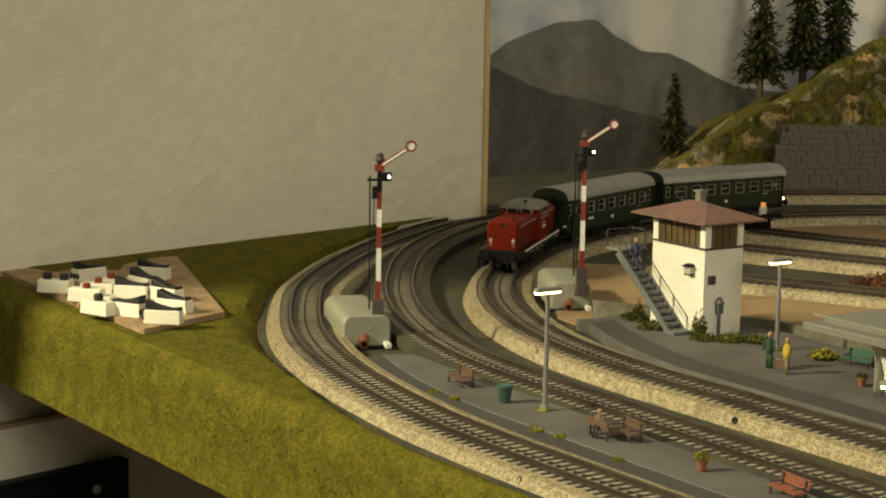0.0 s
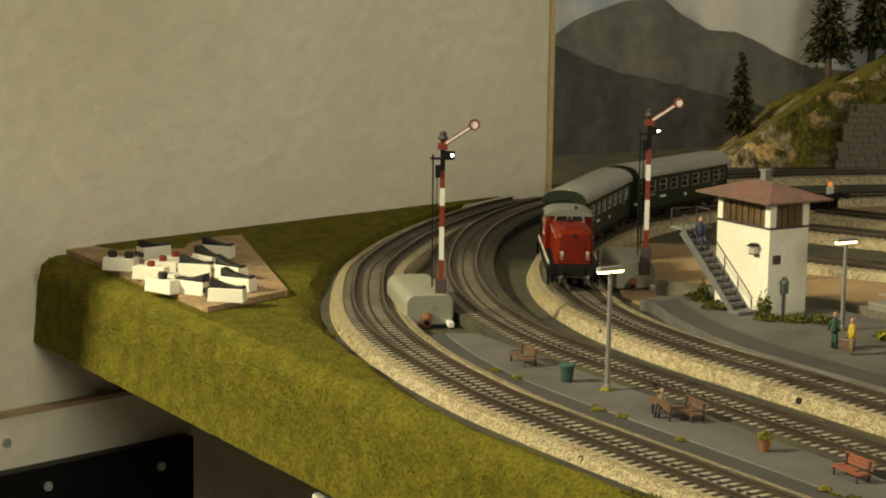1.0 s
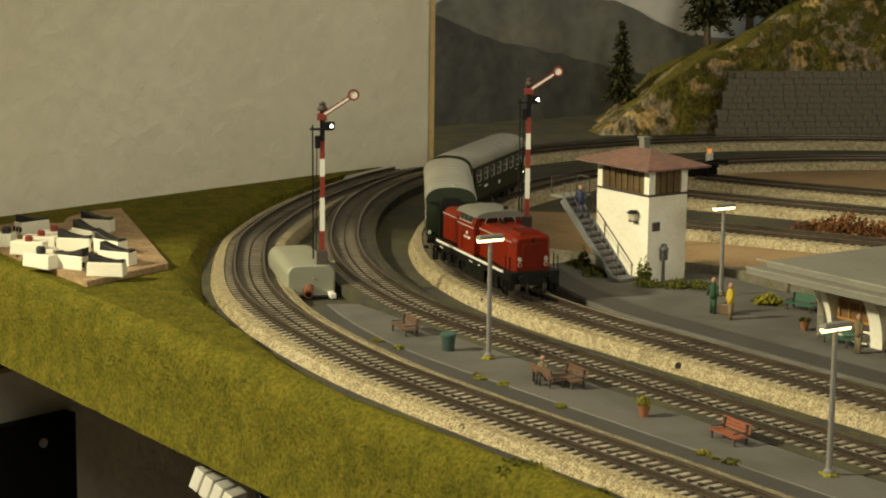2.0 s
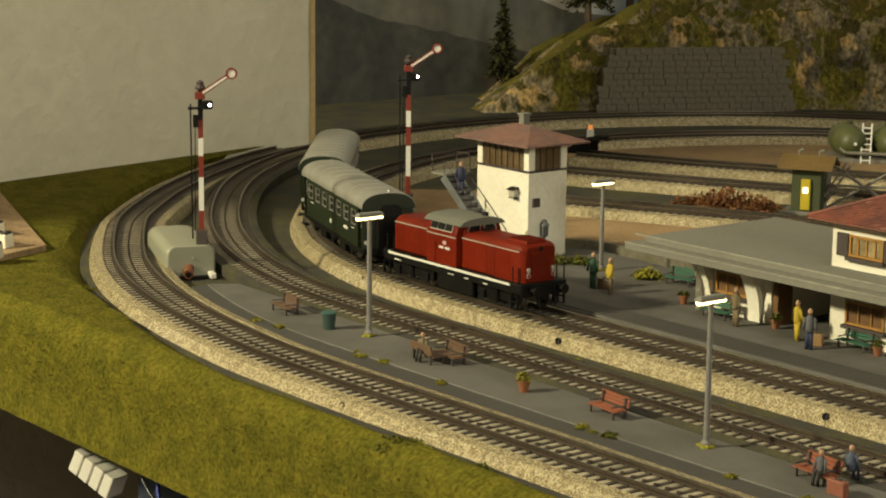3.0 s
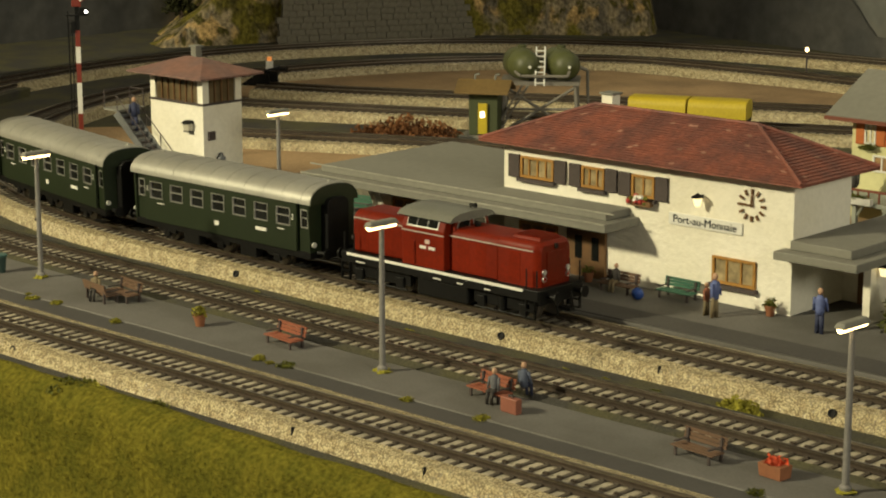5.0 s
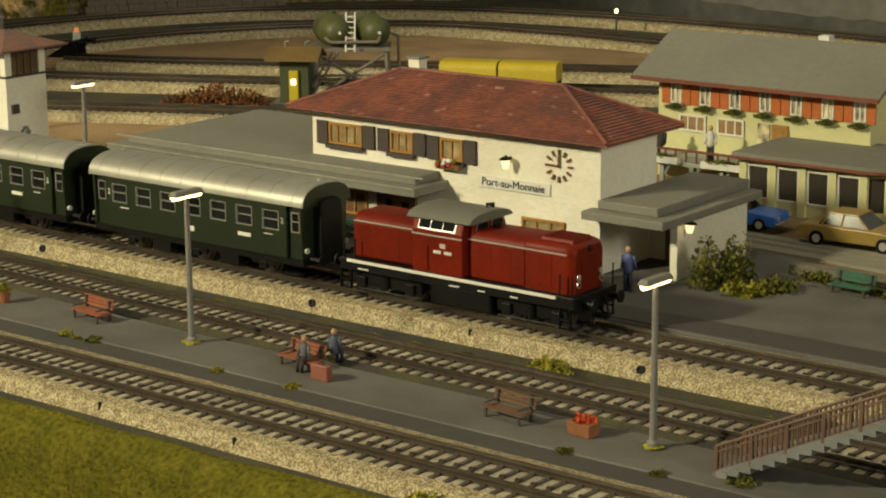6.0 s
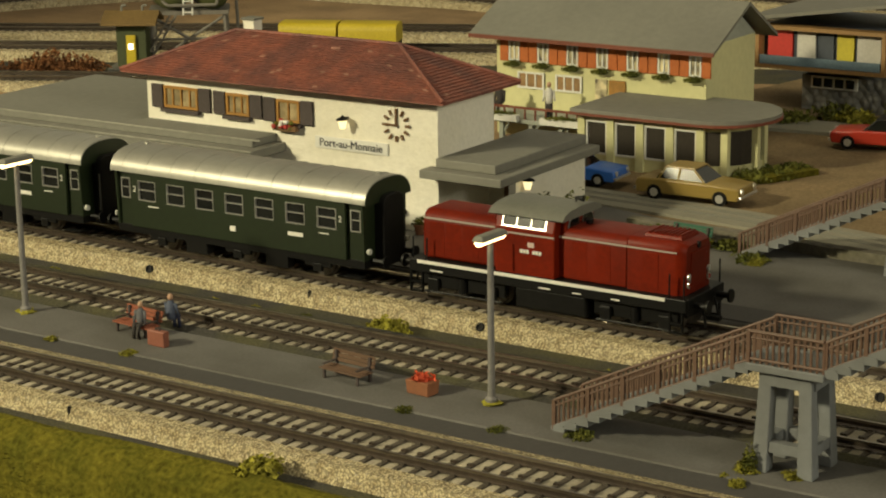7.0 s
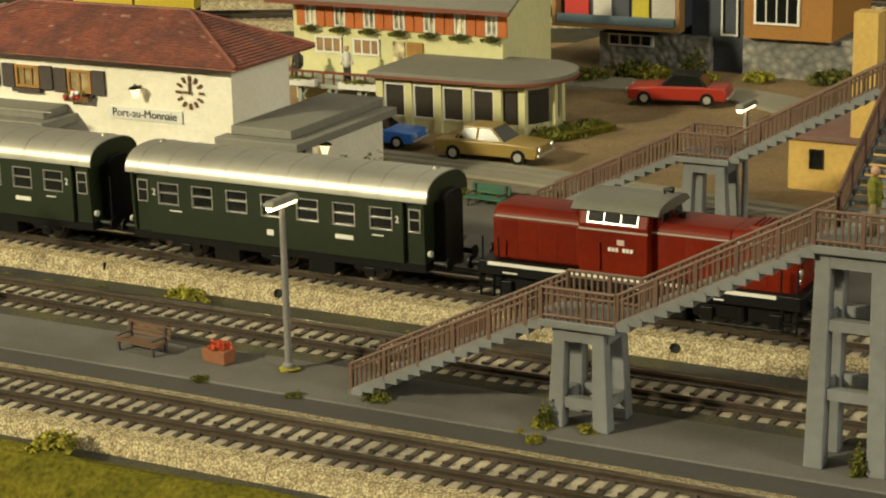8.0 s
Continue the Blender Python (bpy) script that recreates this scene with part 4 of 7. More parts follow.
# low wing with its long canopy roof
lw = thing("station_wing", "low white wing with curved buttresses under a long flat canopy", "building")
part("wing_wall", Geo().box(-0.7130, -0.6680, 0.7490, 0.8150, 0.0, 0.0290), STUCCO, lw)
part("passage_wall", Geo().box(-0.6680, -0.6300, 0.8000, 0.8150, 0.0, 0.0290), DARK_ROOM, lw)
part("buttress", Geo().prism([(-0.7130, 0.7490), (-0.7200, 0.7490), (-0.7130, 0.7420)], 0.0, 0.029, grow=0.4), STUCCO, lw)
for x0, lean in ((-0.7130, -1), (-0.6790, 1)):
    g = Geo()
    v = []
    for k in range(9):
        z = 0.029 * k / 8
        w = 0.0020 + 0.0100 * (k / 8) ** 2.2
        v += [(x0 - 0.0025, 0.749, z), (x0 - 0.0025, 0.749 - w, z), (x0 + 0.0055, 0.749 - w, z), (x0 + 0.0055, 0.749, z)]
    g.add(v, [(4 * k + i, 4 * k + (i + 1) % 4, 4 * k + 4 + (i + 1) % 4, 4 * k + 4 + i) for k in range(8) for i in range(4)])
    part("buttress", g, STUCCO, lw, smooth=True)
wooden_window(-0.7052, -0.6830, 0.0105, 0.0215, 0.7490, lw, 2, False, DOOR_WOOD)
part("passage_door", Geo().box(-0.6672, -0.6640, 0.7495, 0.7600, 0.0, 0.0215), DOOR_WOOD, lw)
part("canopy", Geo().box(-0.7480, -0.5480, 0.7240, 0.8350, 0.0285, 0.0325), FELT, lw, "stepped grey canopy roof", bevel=0.0005)
part("canopy_step", Geo().box(-0.7400, -0.5530, 0.7310, 0.8300, 0.0325, 0.0362), FELT, lw, bevel=0.0005)
for y, z in ((0.7238, 0.0324), (0.7308, 0.0361)):
    part("edge_strip", Geo().box(-0.7475, -0.5485, y - 0.0003, y + 0.0003, z - 0.0004, z + 0.0003), EDGE_PALE, lw)
po = thing("station_porch", "white open porch with a stepped flat grey roof", "porch")
part("porch_roof", Geo().box(-0.4690, -0.4275, 0.7400, 0.8250, 0.0262, 0.0300), FELT, po, bevel=0.0005)
part("porch_step", Geo().box(-0.4650, -0.4345, 0.7470, 0.8250, 0.0300, 0.0340), FELT, po, bevel=0.0005)
part("porch_wall", Geo().box(-0.4360, -0.4325, 0.7600, 0.8200, 0.0, 0.0262), STUCCO, po)
part("porch_back", Geo().box(-0.4650, -0.4360, 0.7900, 0.7930, 0.0, 0.0262), STUCCO, po)
part("porch_door", Geo().box(-0.4560, -0.4440, 0.7885, 0.7902, 0.0, 0.0220), DOOR_WOOD, po)
wall_lantern(-0.4288, 0.7640, 0.0250, 90)

# ---- signal box ----
tw = thing("signal_box", "white stucco signal box with brown glazed cabin and flat red roof", "signal box")
TX0, TX1, TY0, TY1 = -0.9145, -0.8680, 0.7610, 0.7900
part("tower_wall", Geo().box(TX0, TX1, TY0, TY1, 0.0, 0.0500), STUCCO, tw)
part("band", Geo().box(TX0 - 0.0006, TX1 + 0.0006, TY0 - 0.0006, TY1 + 0.0006, 0.0500, 0.0512), SHUTTER, tw)
GLAZE = paint("cabin_glass", (0.085, 0.060, 0.030), 0.25, vary=0.3, grain=120, bump=0.02, blotch=60, second=(0.12, 0.09, 0.05))
part("cabin", Geo().box(TX0 + 0.001, TX1 - 0.001, TY0 + 0.001, TY1 - 0.001, 0.0512, 0.0665), GLAZE, tw)
for x, y in ((TX0, TY0), (TX1 - 0.0045, TY0), (TX1 - 0.0045, TY1 - 0.0045), (TX0, TY1 - 0.0045)):
    part("corner_post", Geo().box(x, x + 0.0045, y, y + 0.0045, 0.0512, 0.0665), STUCCO, tw)
for k in range(1, 7):
    x = TX0 + 0.0045 + (TX1 - TX0 - 0.009) * k / 7
    part("mullion", Geo().box(x - 0.0004, x + 0.0004, TY0 + 0.0002, TY0 + 0.0012, 0.0512, 0.0665), DOOR_WOOD, tw)
for k in range(1, 4):
    y = TY0 + 0.0045 + (TY1 - TY0 - 0.009) * k / 4
    part("mullion", Geo().box(TX1 - 0.0012, TX1 - 0.0002, y - 0.0004, y + 0.0004, 0.0512, 0.0665), DOOR_WOOD, tw)
o = 0.0095
ap = (-0.8950, 0.7755, 0.0755)
rx = [(TX0 - o, TY0 - o, 0.0668), (TX1 + o, TY0 - o, 0.0668), (TX1 + o, TY1 + o, 0.0668), (TX0 - o, TY1 + o, 0.0668)]
RUST = paint("rusty_roof", (0.19, 0.095, 0.072), 0.7, vary=0.2, grain=260, bump=0.15, blotch=70, second=(0.15, 0.088, 0.075))
STEP_GREY_BOX = paint("meter_grey", (0.10, 0.105, 0.11), 0.5, vary=0.15, bump=0.05)
part("roof", Geo().add(rx + [(p[0], p[1], p[2] - 0.0010) for p in rx] + [(-0.8990, 0.7755, 0.0750), (-0.8840, 0.7755, 0.0750)], [(0, 1, 9, 8), (1, 2, 9), (2, 3, 8, 9), (3, 0, 8), (4, 5, 1, 0), (5, 6, 2, 1), (6, 7, 3, 2), (7, 4, 0, 3), (7, 6, 5, 4)]), RUST, tw, "faded rust-red low hip roof")
ch = part("chimney", Geo().box(-0.9000, -0.8955, 0.7800, 0.7845, 0.072, 0.0795), FELT, tw)
part("chimney_cap", Geo().box(-0.9008, -0.8947, 0.7792, 0.7853, 0.0795, 0.0805), FELT, ch)
part("meter_box", Geo().box(TX1 - 0.0005, TX1 + 0.0012, 0.7640, 0.7690, 0.0300, 0.0350), SHUTTER, tw)
wl = part("wall_lantern", Geo().box(-0.8815, -0.8765, 0.7575, 0.7606, 0.0345, 0.0352).add([(-0.8825, 0.7560, 0.0395), (-0.8755, 0.7560, 0.0395), (-0.8755, 0.7610, 0.0395), (-0.8825, 0.7610, 0.0395), (-0.8810, 0.7585, 0.0410), (-0.8770, 0.7585, 0.0410), (-0.8770, 0.7610, 0.0410), (-0.8810, 0.7610, 0.0410)], [(3, 2, 1, 0), (4, 5, 6, 7), (0, 1, 5, 4), (1, 2, 6, 5), (2, 3, 7, 6), (3, 0, 4, 7)]), BLACK, tw, "dark-hooded wall lantern")
part("glass", Geo().box(-0.8812, -0.8768, 0.7576, 0.7608, 0.0352, 0.0395, taper=-0.0004), paint("frosted_glass", (0.45, 0.42, 0.34), 0.3, vary=0.05, bump=0.0), wl)
pc = part("post_box", Geo().box(TX1 + 0.0005, TX1 + 0.0030, 0.7700, 0.7745, 0.0125, 0.0190), STEP_GREY_BOX, tw, "grey meter cabinet on a pole", bevel=0.0006)
part("pole", Geo().rod((TX1 + 0.0018, 0.7722, 0.0), (TX1 + 0.0018, 0.7722, 0.0126), 0.0008, 8), STEP_GREY_BOX, pc)
part("cap", Geo().lathe([(0.0030, 0.0190), (0.0026, 0.0198), (0.0016, 0.0206), (0.0014, 0.0220), (0.0004, 0.0224)], 10, Matrix.Translation((TX1 + 0.0018, 0.7722, 0))), STEP_GREY_BOX, pc, smooth=True)
stair = thing("outside_stair", "grey concrete stair with thin rails on the signal box", "stair")
N = 13
STEP_GREY = paint("stair_grey", (0.135, 0.138, 0.140), 0.7, vary=0.15, grain=300, bump=0.1)
for k in range(N):
    u = (k + 0.5) / N
    x, z = -0.9330 + 0.0500 * u, 0.0415 * (1 - u)
    part("step", Geo().box(x - 0.0026, x + 0.0026, 0.7492, 0.7604, z - 0.0012, z + 0.0005), STEP_GREY, stair)
    part("riser", Geo().box(x + 0.0012, x + 0.0018, 0.7496, 0.7602, z - 0.0036, z - 0.0012), SHUTTER, stair)
for y in (0.7492, 0.7604):
    part("stringer", Geo().add([(-0.9345, y - 0.0004, 0.0395), (-0.8850, y - 0.0004, -0.0002), (-0.8800, y - 0.0004, -0.0002), (-0.9300, y - 0.0004, 0.0425), (-0.9345, y + 0.0004, 0.0395), (-0.8850, y + 0.0004, -0.0002), (-0.8800, y + 0.0004, -0.0002), (-0.9300, y + 0.0004, 0.0425)], [(0, 1, 2, 3), (7, 6, 5, 4), (0, 4, 5, 1), (1, 5, 6, 2), (2, 6, 7, 3), (3, 7, 4, 0)]), STEP_GREY, stair)
    part("handrail", Geo().rod((-0.9320, y, 0.0515), (-0.8800, y, 0.0090), 0.00028, 6), SHUTTER, stair)
    for k in range(5):
        u = k / 4
        part("rail_post", Geo().rod((-0.9310 + 0.050 * u, y, 0.0415 * (1 - u)), (-0.9310 + 0.050 * u, y, 0.0415 * (1 - u) + 0.0090), 0.00025, 6), SHUTTER, stair)
part("foot_slab", Geo().box(-0.8860, -0.8760, 0.7470, 0.7620, 0.0, 0.0022), STEP_GREY, stair, bevel=0.0003)
part("landing", Geo().box(-0.9450, -0.9300, 0.7500, 0.7700, 0.0415, 0.0428), FELT, stair)
for x, y in ((-0.9445, 0.7505), (-0.9445, 0.7695), (-0.932, 0.7695)):
    part("landing_post", Geo().rod((x, y, 0.0428), (x, y, 0.0530), 0.0004, 6), SHUTTER, stair)
part("landing_rail", Geo().rod((-0.9445, 0.7505, 0.0530), (-0.9445, 0.7695, 0.0530), 0.0004, 6).rod((-0.9445, 0.7695, 0.0530), (-0.932, 0.7695, 0.0530), 0.0004, 6), SHUTTER, stair)


# ---- semaphore signals and their drive boxes ----
SIG_RED = paint("signal_red", (0.20, 0.024, 0.012), 0.5, vary=0.12, bump=0.03)
BOX_GREY = paint("drive_box_grey", (0.27, 0.27, 0.205), 0.4, vary=0.05, grain=300, bump=0.02)
SPOT = paint("signal_light", (1, 1, 1), 0.3, bump=0, glow=(1.0, 0.97, 0.90, 9.0))


def signal(x, y, z0, height, turn):
    t = thing("semaphore_signal", "red and white banded semaphore signal with raised arm and lit lamp", "signal", "semaphore signals", m=pose(x, y, z0, 0, 0, turn))
    part("foot", Geo().box(-0.0032, 0.0032, -0.0026, 0.0026, 0.0, 0.0170), SHUTTER, t, bevel=0.0004)
    cuts = (0.0165, 0.0280, 0.0470, 0.0590, 0.0690, 0.0790)
    for k in range(5):
        part("mast_band", Geo().box(-0.0014, 0.0014, -0.0012, 0.0012, cuts[k], cuts[k + 1]), SIG_RED if k % 2 == 0 else WHITE, t)
    part("mast_head", Geo().box(-0.0014, 0.0014, -0.0012, 0.0012, cuts[5], height), BLACK, t)
    part("gantry_plate", Geo().box(-0.0070, 0.0060, -0.0024, 0.0024, height - 0.0108, height - 0.0098), BLACK, t)
    part("counterweight", Geo().box(-0.0042, -0.0012, -0.0020, 0.0012, height - 0.0210, height - 0.0140), BLACK, t, bevel=0.0004)
    part("pivot_bracket", Geo().box(-0.0030, 0.0026, -0.0022, 0.0, height - 0.0052, height - 0.0012), SIG_RED, t, bevel=0.0003)
    part("finial", Geo().lathe([(0.0024, 0), (0.0030, 0.0012), (0.0018, 0.0030), (0.0022, 0.0040), (0.0006, 0.0052)], 8, Matrix.Translation((0, 0, height))), SHUTTER, t)
    arm = part("arm", Geo().box(0.0, 0.0170, -0.0008, 0.0, -0.0013, 0.0013), SIG_RED, t)
    arm.matrix_basis = pose(0.001, -0.0022, height - 0.0018, 0, -34, 0)
    part("arm_face", Geo().box(0.0005, 0.0165, -0.0010, -0.0008, -0.0006, 0.0006), WHITE, arm)
    ring = Geo()
    ring.lathe([(0.0022, 0.0), (0.0032, 0.0), (0.0032, 0.0012), (0.0022, 0.0012), (0.0022, 0.0)], 20, pose(0.0198, 0.0002, 0, 90, 0, 0))
    part("arm_ring", ring, SIG_RED, arm, "open red ring with pale centre")
    part("arm_disc", Geo().rod((0.0198, -0.0006, 0), (0.0198, -0.0002, 0), 0.0022, 16), WHITE, arm)
    lh = part("lamp_house", Geo().box(0.0010, 0.0068, -0.0026, 0.0012, height - 0.0105, height - 0.0060), BLACK, t, bevel=0.0005)
    part("lamp_hood", Geo().rod((0.0052, -0.0026, height - 0.0080), (0.0052, -0.0044, height - 0.0080), 0.0017, 12), BLACK, lh)
    part("lamp_lens", Geo().rod((0.0052, -0.0043, height - 0.0080), (0.0052, -0.0047, height - 0.0080), 0.0009, 12), SPOT, t)
    part("drive_wire", Geo().rod((-0.0050, 0, 0.0120), (-0.0055, 0, height - 0.0080), 0.0005, 6), BLACK, t)
    part("ladder", Geo().rod((-0.0035, 0.0015, 0.017), (-0.0030, 0.0015, height - 0.02), 0.0003, 6).rod((-0.0035, -0.0015, 0.017), (-0.0030, -0.0015, height - 0.02), 0.0003, 6), BLACK, t)


def drive_box(x, y, turn, long, wide, high):
    t = thing("signal_drive_box", "grey-green moulded signal drive box with copper plug", "drive box", "signal drive boxes", m=pose(x, y, GROUND + 0.0008, 0, 0, turn))
    g = Geo()
    prof = rounded(wide, high, high * 0.30, 5)
    n = len(prof)
    v = []
    for xx, sc in ((-long / 2, 0.90), (-long / 2 + 0.004, 1.0), (long / 2 - 0.003, 1.0), (long / 2, 0.93)):
        v += [(xx, yy * sc, zz * (0.85 + 0.15 * sc if sc < 1 else 1)) for yy, zz in prof]
    f = [tuple(range(n)), tuple(range(4 * n - 1, 3 * n - 1, -1))]
    f += [(j * n + i, (j + 1) * n + i, (j + 1) * n + (i + 1) % n, j * n + (i + 1) % n) for j in range(3) for i in range(n)]
    part("housing", g.add(v, f), BOX_GREY, t, smooth=True, bevel=0.0006)
    COPPER = bpy.data.materials.get("plug_copper") or paint("plug_copper", (0.30, 0.11, 0.06), 0.4, 0.3)
    pl = part("plug", Geo().rod((long / 2 - 0.001, -0.001, 0.0050), (long / 2 + 0.0075, -0.003, 0.0030), 0.0028, 12), COPPER, t, smooth=True)
    part("plug_hole", Geo().rod((long / 2 + 0.0074, -0.003, 0.0030), (long / 2 + 0.0079, -0.0031, 0.0029), 0.0017, 10), BLACK, pl)
    part("clip", Geo().box(long / 2 - 0.002, long / 2 + 0.008, wide * 0.33, wide * 0.45, 0.0, 0.0030), WHITE, t, bevel=0.0005)
    part("screw", Geo().rod((long / 2 - 0.0006, 0.001, high * 0.60), (long / 2 + 0.0004, 0.001, high * 0.60), 0.0007, 8), CHROME, t)
    part("base_plate", Geo().box(-long / 2 - 0.002, long / 2 + 0.004, -wide / 2 - 0.0015, wide / 2 + 0.0015, 0.0, 0.0008), BLACK, t)


signal(-0.9620, 0.6000, 0.0030, 0.0960, 58)
drive_box(-0.9920, 0.6040, -21, 0.0680, 0.0285, 0.0180)
signal(-0.9940, 0.7700, 0.0040, 0.0985, 57)
drive_box(-1.0240, 0.7790, -27, 0.0580, 0.0260, 0.0175)


# ---- platform lamps ----
def platform_lamp(x, y, h, turn):
    t = thing("platform_lamp", "grey platform lamp post with one lit neon head", "lamp", "platform lamps", m=pose(x, y, 0, 0, 0, turn))
    part("post", Geo().lathe([(0.0022, 0), (0.0022, 0.0020), (0.0013, 0.0028), (0.0010, h)], 10), paint("post_grey", (0.20, 0.19, 0.18), 0.5, bump=0.02) if "post_grey" not in bpy.data.materials else bpy.data.materials["post_grey"], t, smooth=True)
    hd = part("head", Geo().box(-0.0076, 0.0076, -0.0024, 0.0024, h - 0.0002, h + 0.0018, taper=0.0009), FELT, t, bevel=0.0005)
    part("tube", Geo().rod((-0.0070, 0, h - 0.0004), (0.0070, 0, h - 0.0004), 0.0013, 10), LAMP_GLOW, hd, "glowing warm white tube")
    part("grass_tuft", Geo().blob((0, 0, 0.0004), 0.0036, 0.0034, 0.0010, 9, 0.7, int(x * 100)), LEAF_YELLOW, t)


for x, y, h, turn in ((-0.7640, 0.5720, 0.0585, 88), (-0.5330, 0.5665, 0.0590, 88), (-0.3235, 0.5675, 0.0560, 88), (-0.8195, 0.7740, 0.0500, 88), (-0.2500, 0.7920, 0.0500, 88)):
    platform_lamp(x, y, h, turn)


# ---- footbridge over the tracks ----
BR_GREY = paint("bridge_concrete", (0.19, 0.20, 0.205), 0.7, vary=0.10, grain=300, bump=0.1, blotch=30, second=(0.15, 0.155, 0.155))
BR_RAIL = paint("bridge_rail_brown", (0.125, 0.070, 0.046), 0.6, vary=0.15, bump=0.05)


def bridge_rail(parent, a, b, up=0.0095, gap=0.0019):
    """A railing from a to b: two bars, thin balusters and a low plate."""
    a, b = Vector(a), Vector(b)
    r = part("railing", Geo().rod(a + Vector((0, 0, up)), b + Vector((0, 0, up)), 0.00055, 6).rod(a + Vector((0, 0, up * 0.80)), b + Vector((0, 0, up * 0.80)), 0.0004, 6).rod(a + Vector((0, 0, 0.0012)), b + Vector((0, 0, 0.0012)), 0.0005, 6), BR_RAIL, parent, "brown railing")
    n = max(2, int((b - a).length / gap))
    for k in range(n + 1):
        p = a.lerp(b, k / n)
        w = 0.0006 if k % 7 == 0 else 0.00032
        part("baluster", Geo().box(p.x - w, p.x + w, p.y - w, p.y + w, p.z, p.z + up), BR_RAIL, r)


def stair_flight(parent, a, b, wide, axis_y=False):
    a, b = Vector(a), Vector(b)
    n = max(4, int((b.z - a.z) / 0.0020))
    for k in range(n):
        u = (k + 0.5) / n
        p = a.lerp(b, u)
        part("step", Geo().box(p.x - 0.0021, p.x + 0.0021, p.y - 0.0007, p.y + wide + 0.0007, p.z - 0.0021, p.z + 0.0004), BR_GREY, parent)
    for off in (0.0, wide):
        q = Vector((0, off, 0))
        v = [a + q + Vector((-0.001, -0.0005, -0.0006)), b + q + Vector((0, -0.0005, -0.0010)), b + q + Vector((0, -0.0005, 0.0010)), a + q + Vector((-0.001, -0.0005, 0.0010))]
        v += [p + Vector((0, 0.001, 0)) for p in v]
        part("stringer", Geo().add(v, [(0, 1, 2, 3), (7, 6, 5, 4), (0, 4, 5, 1), (1, 5, 6, 2), (2, 6, 7, 3), (3, 7, 4, 0)]), BR_GREY, parent)
        bridge_rail(parent, a + q, b + q)


def pier(parent, x0, x1, y0, y1, top, w=0.0050, mid=()):
    for x, sx in ((x0, 1), (x1, -1)):
        for y, sy in ((y0, 1), (y1, -1)):
            v = []
            for z, k in ((0.0, 0.0), (top, 1.0)):
                cx, cy, h = x + sx * k * 0.0012, y + sy * k * 0.0006, (w - 0.0010 * k) / 2
                v += [(cx - h, cy - h, z), (cx + h, cy - h, z), (cx + h, cy + h, z), (cx - h, cy + h, z)]
            part("pier_leg", Geo().add(v, [(3, 2, 1, 0), (4, 5, 6, 7), (0, 1, 5, 4), (1, 2, 6, 5), (2, 3, 7, 6), (3, 0, 4, 7)]), BR_GREY, parent, bevel=0.0004)
    for z in (top - 0.0030, *mid):
        for y in (y0, y1):
            part("cross_beam", Geo().box(x0, x1, y - 0.0016, y + 0.0016, z - 0.0016, z + 0.0016), BR_GREY, parent)
        for x in (x0, x1):
            part("cross_beam", Geo().box(x - 0.0016, x + 0.0016, y0, y1, z - 0.0016, z + 0.0016), BR_GREY, parent)


fbz = thing("footbridge", "grey footbridge with brown railings and stairs over the tracks", "footbridge")
stair_flight(fbz, (-0.2930, 0.5560, 0.0005), (-0.2270, 0.5560, 0.0330), 0.0180)
part("landing", Geo().box(-0.2275, -0.2030, 0.5545, 0.5755, 0.0312, 0.0336), BR_GREY, fbz, bevel=0.0003)
bridge_rail(fbz, (-0.2270, 0.5555, 0.0336), (-0.2035, 0.5555, 0.0336))
bridge_rail(fbz, (-0.2270, 0.5745, 0.0336), (-0.2035, 0.5745, 0.0336))
stair_flight(fbz, (-0.2030, 0.5560, 0.0336), (-0.1450, 0.5560, 0.0640), 0.0180)
part("landing", Geo().box(-0.1455, -0.1230, 0.5545, 0.5760, 0.0625, 0.0650), BR_GREY, fbz, bevel=0.0003)
for k in range(11):
    part("step", Geo().box(-0.1440, -0.1240, 0.5760 + k * 0.0040, 0.5802 + k * 0.0040, 0.0652 + k * 0.0021, 0.0666 + k * 0.0021), BR_GREY, fbz)
for x in (-0.1450, -0.1235):
    part("stringer", Geo().extrude_x([(0.5755, 0.0628), (0.6200, 0.0862), (0.6200, 0.0895), (0.5755, 0.0660)], x - 0.0006, x + 0.0006), BR_GREY, fbz)
    bridge_rail(fbz, (x, 0.5755, 0.0650), (x, 0.6200, 0.0885))
part("deck", Geo().box(-0.1455, -0.1230, 0.6200, 0.7990, 0.0862, 0.0885), BR_GREY, fbz, bevel=0.0003)
for x in (-0.1450, -0.1235):
    part("girder", Geo().box(x - 0.0008, x + 0.0008, 0.6200, 0.7960, 0.0830, 0.0960), BR_GREY, fbz)
    bridge_rail(fbz, (x, 0.6200, 0.0930), (x, 0.7960, 0.0930), 0.0060)
bridge_rail(fbz, (-0.1450, 0.5550, 0.0650), (-0.1235, 0.5550, 0.0650))
pier(fbz, -0.2232, -0.2085, 0.5585, 0.5725, 0.0315, 0.0050, (0.0080,))
pier(fbz, -0.1440, -0.1260, 0.5585, 0.5725, 0.0628, 0.0055, (0.0420, 0.0220))
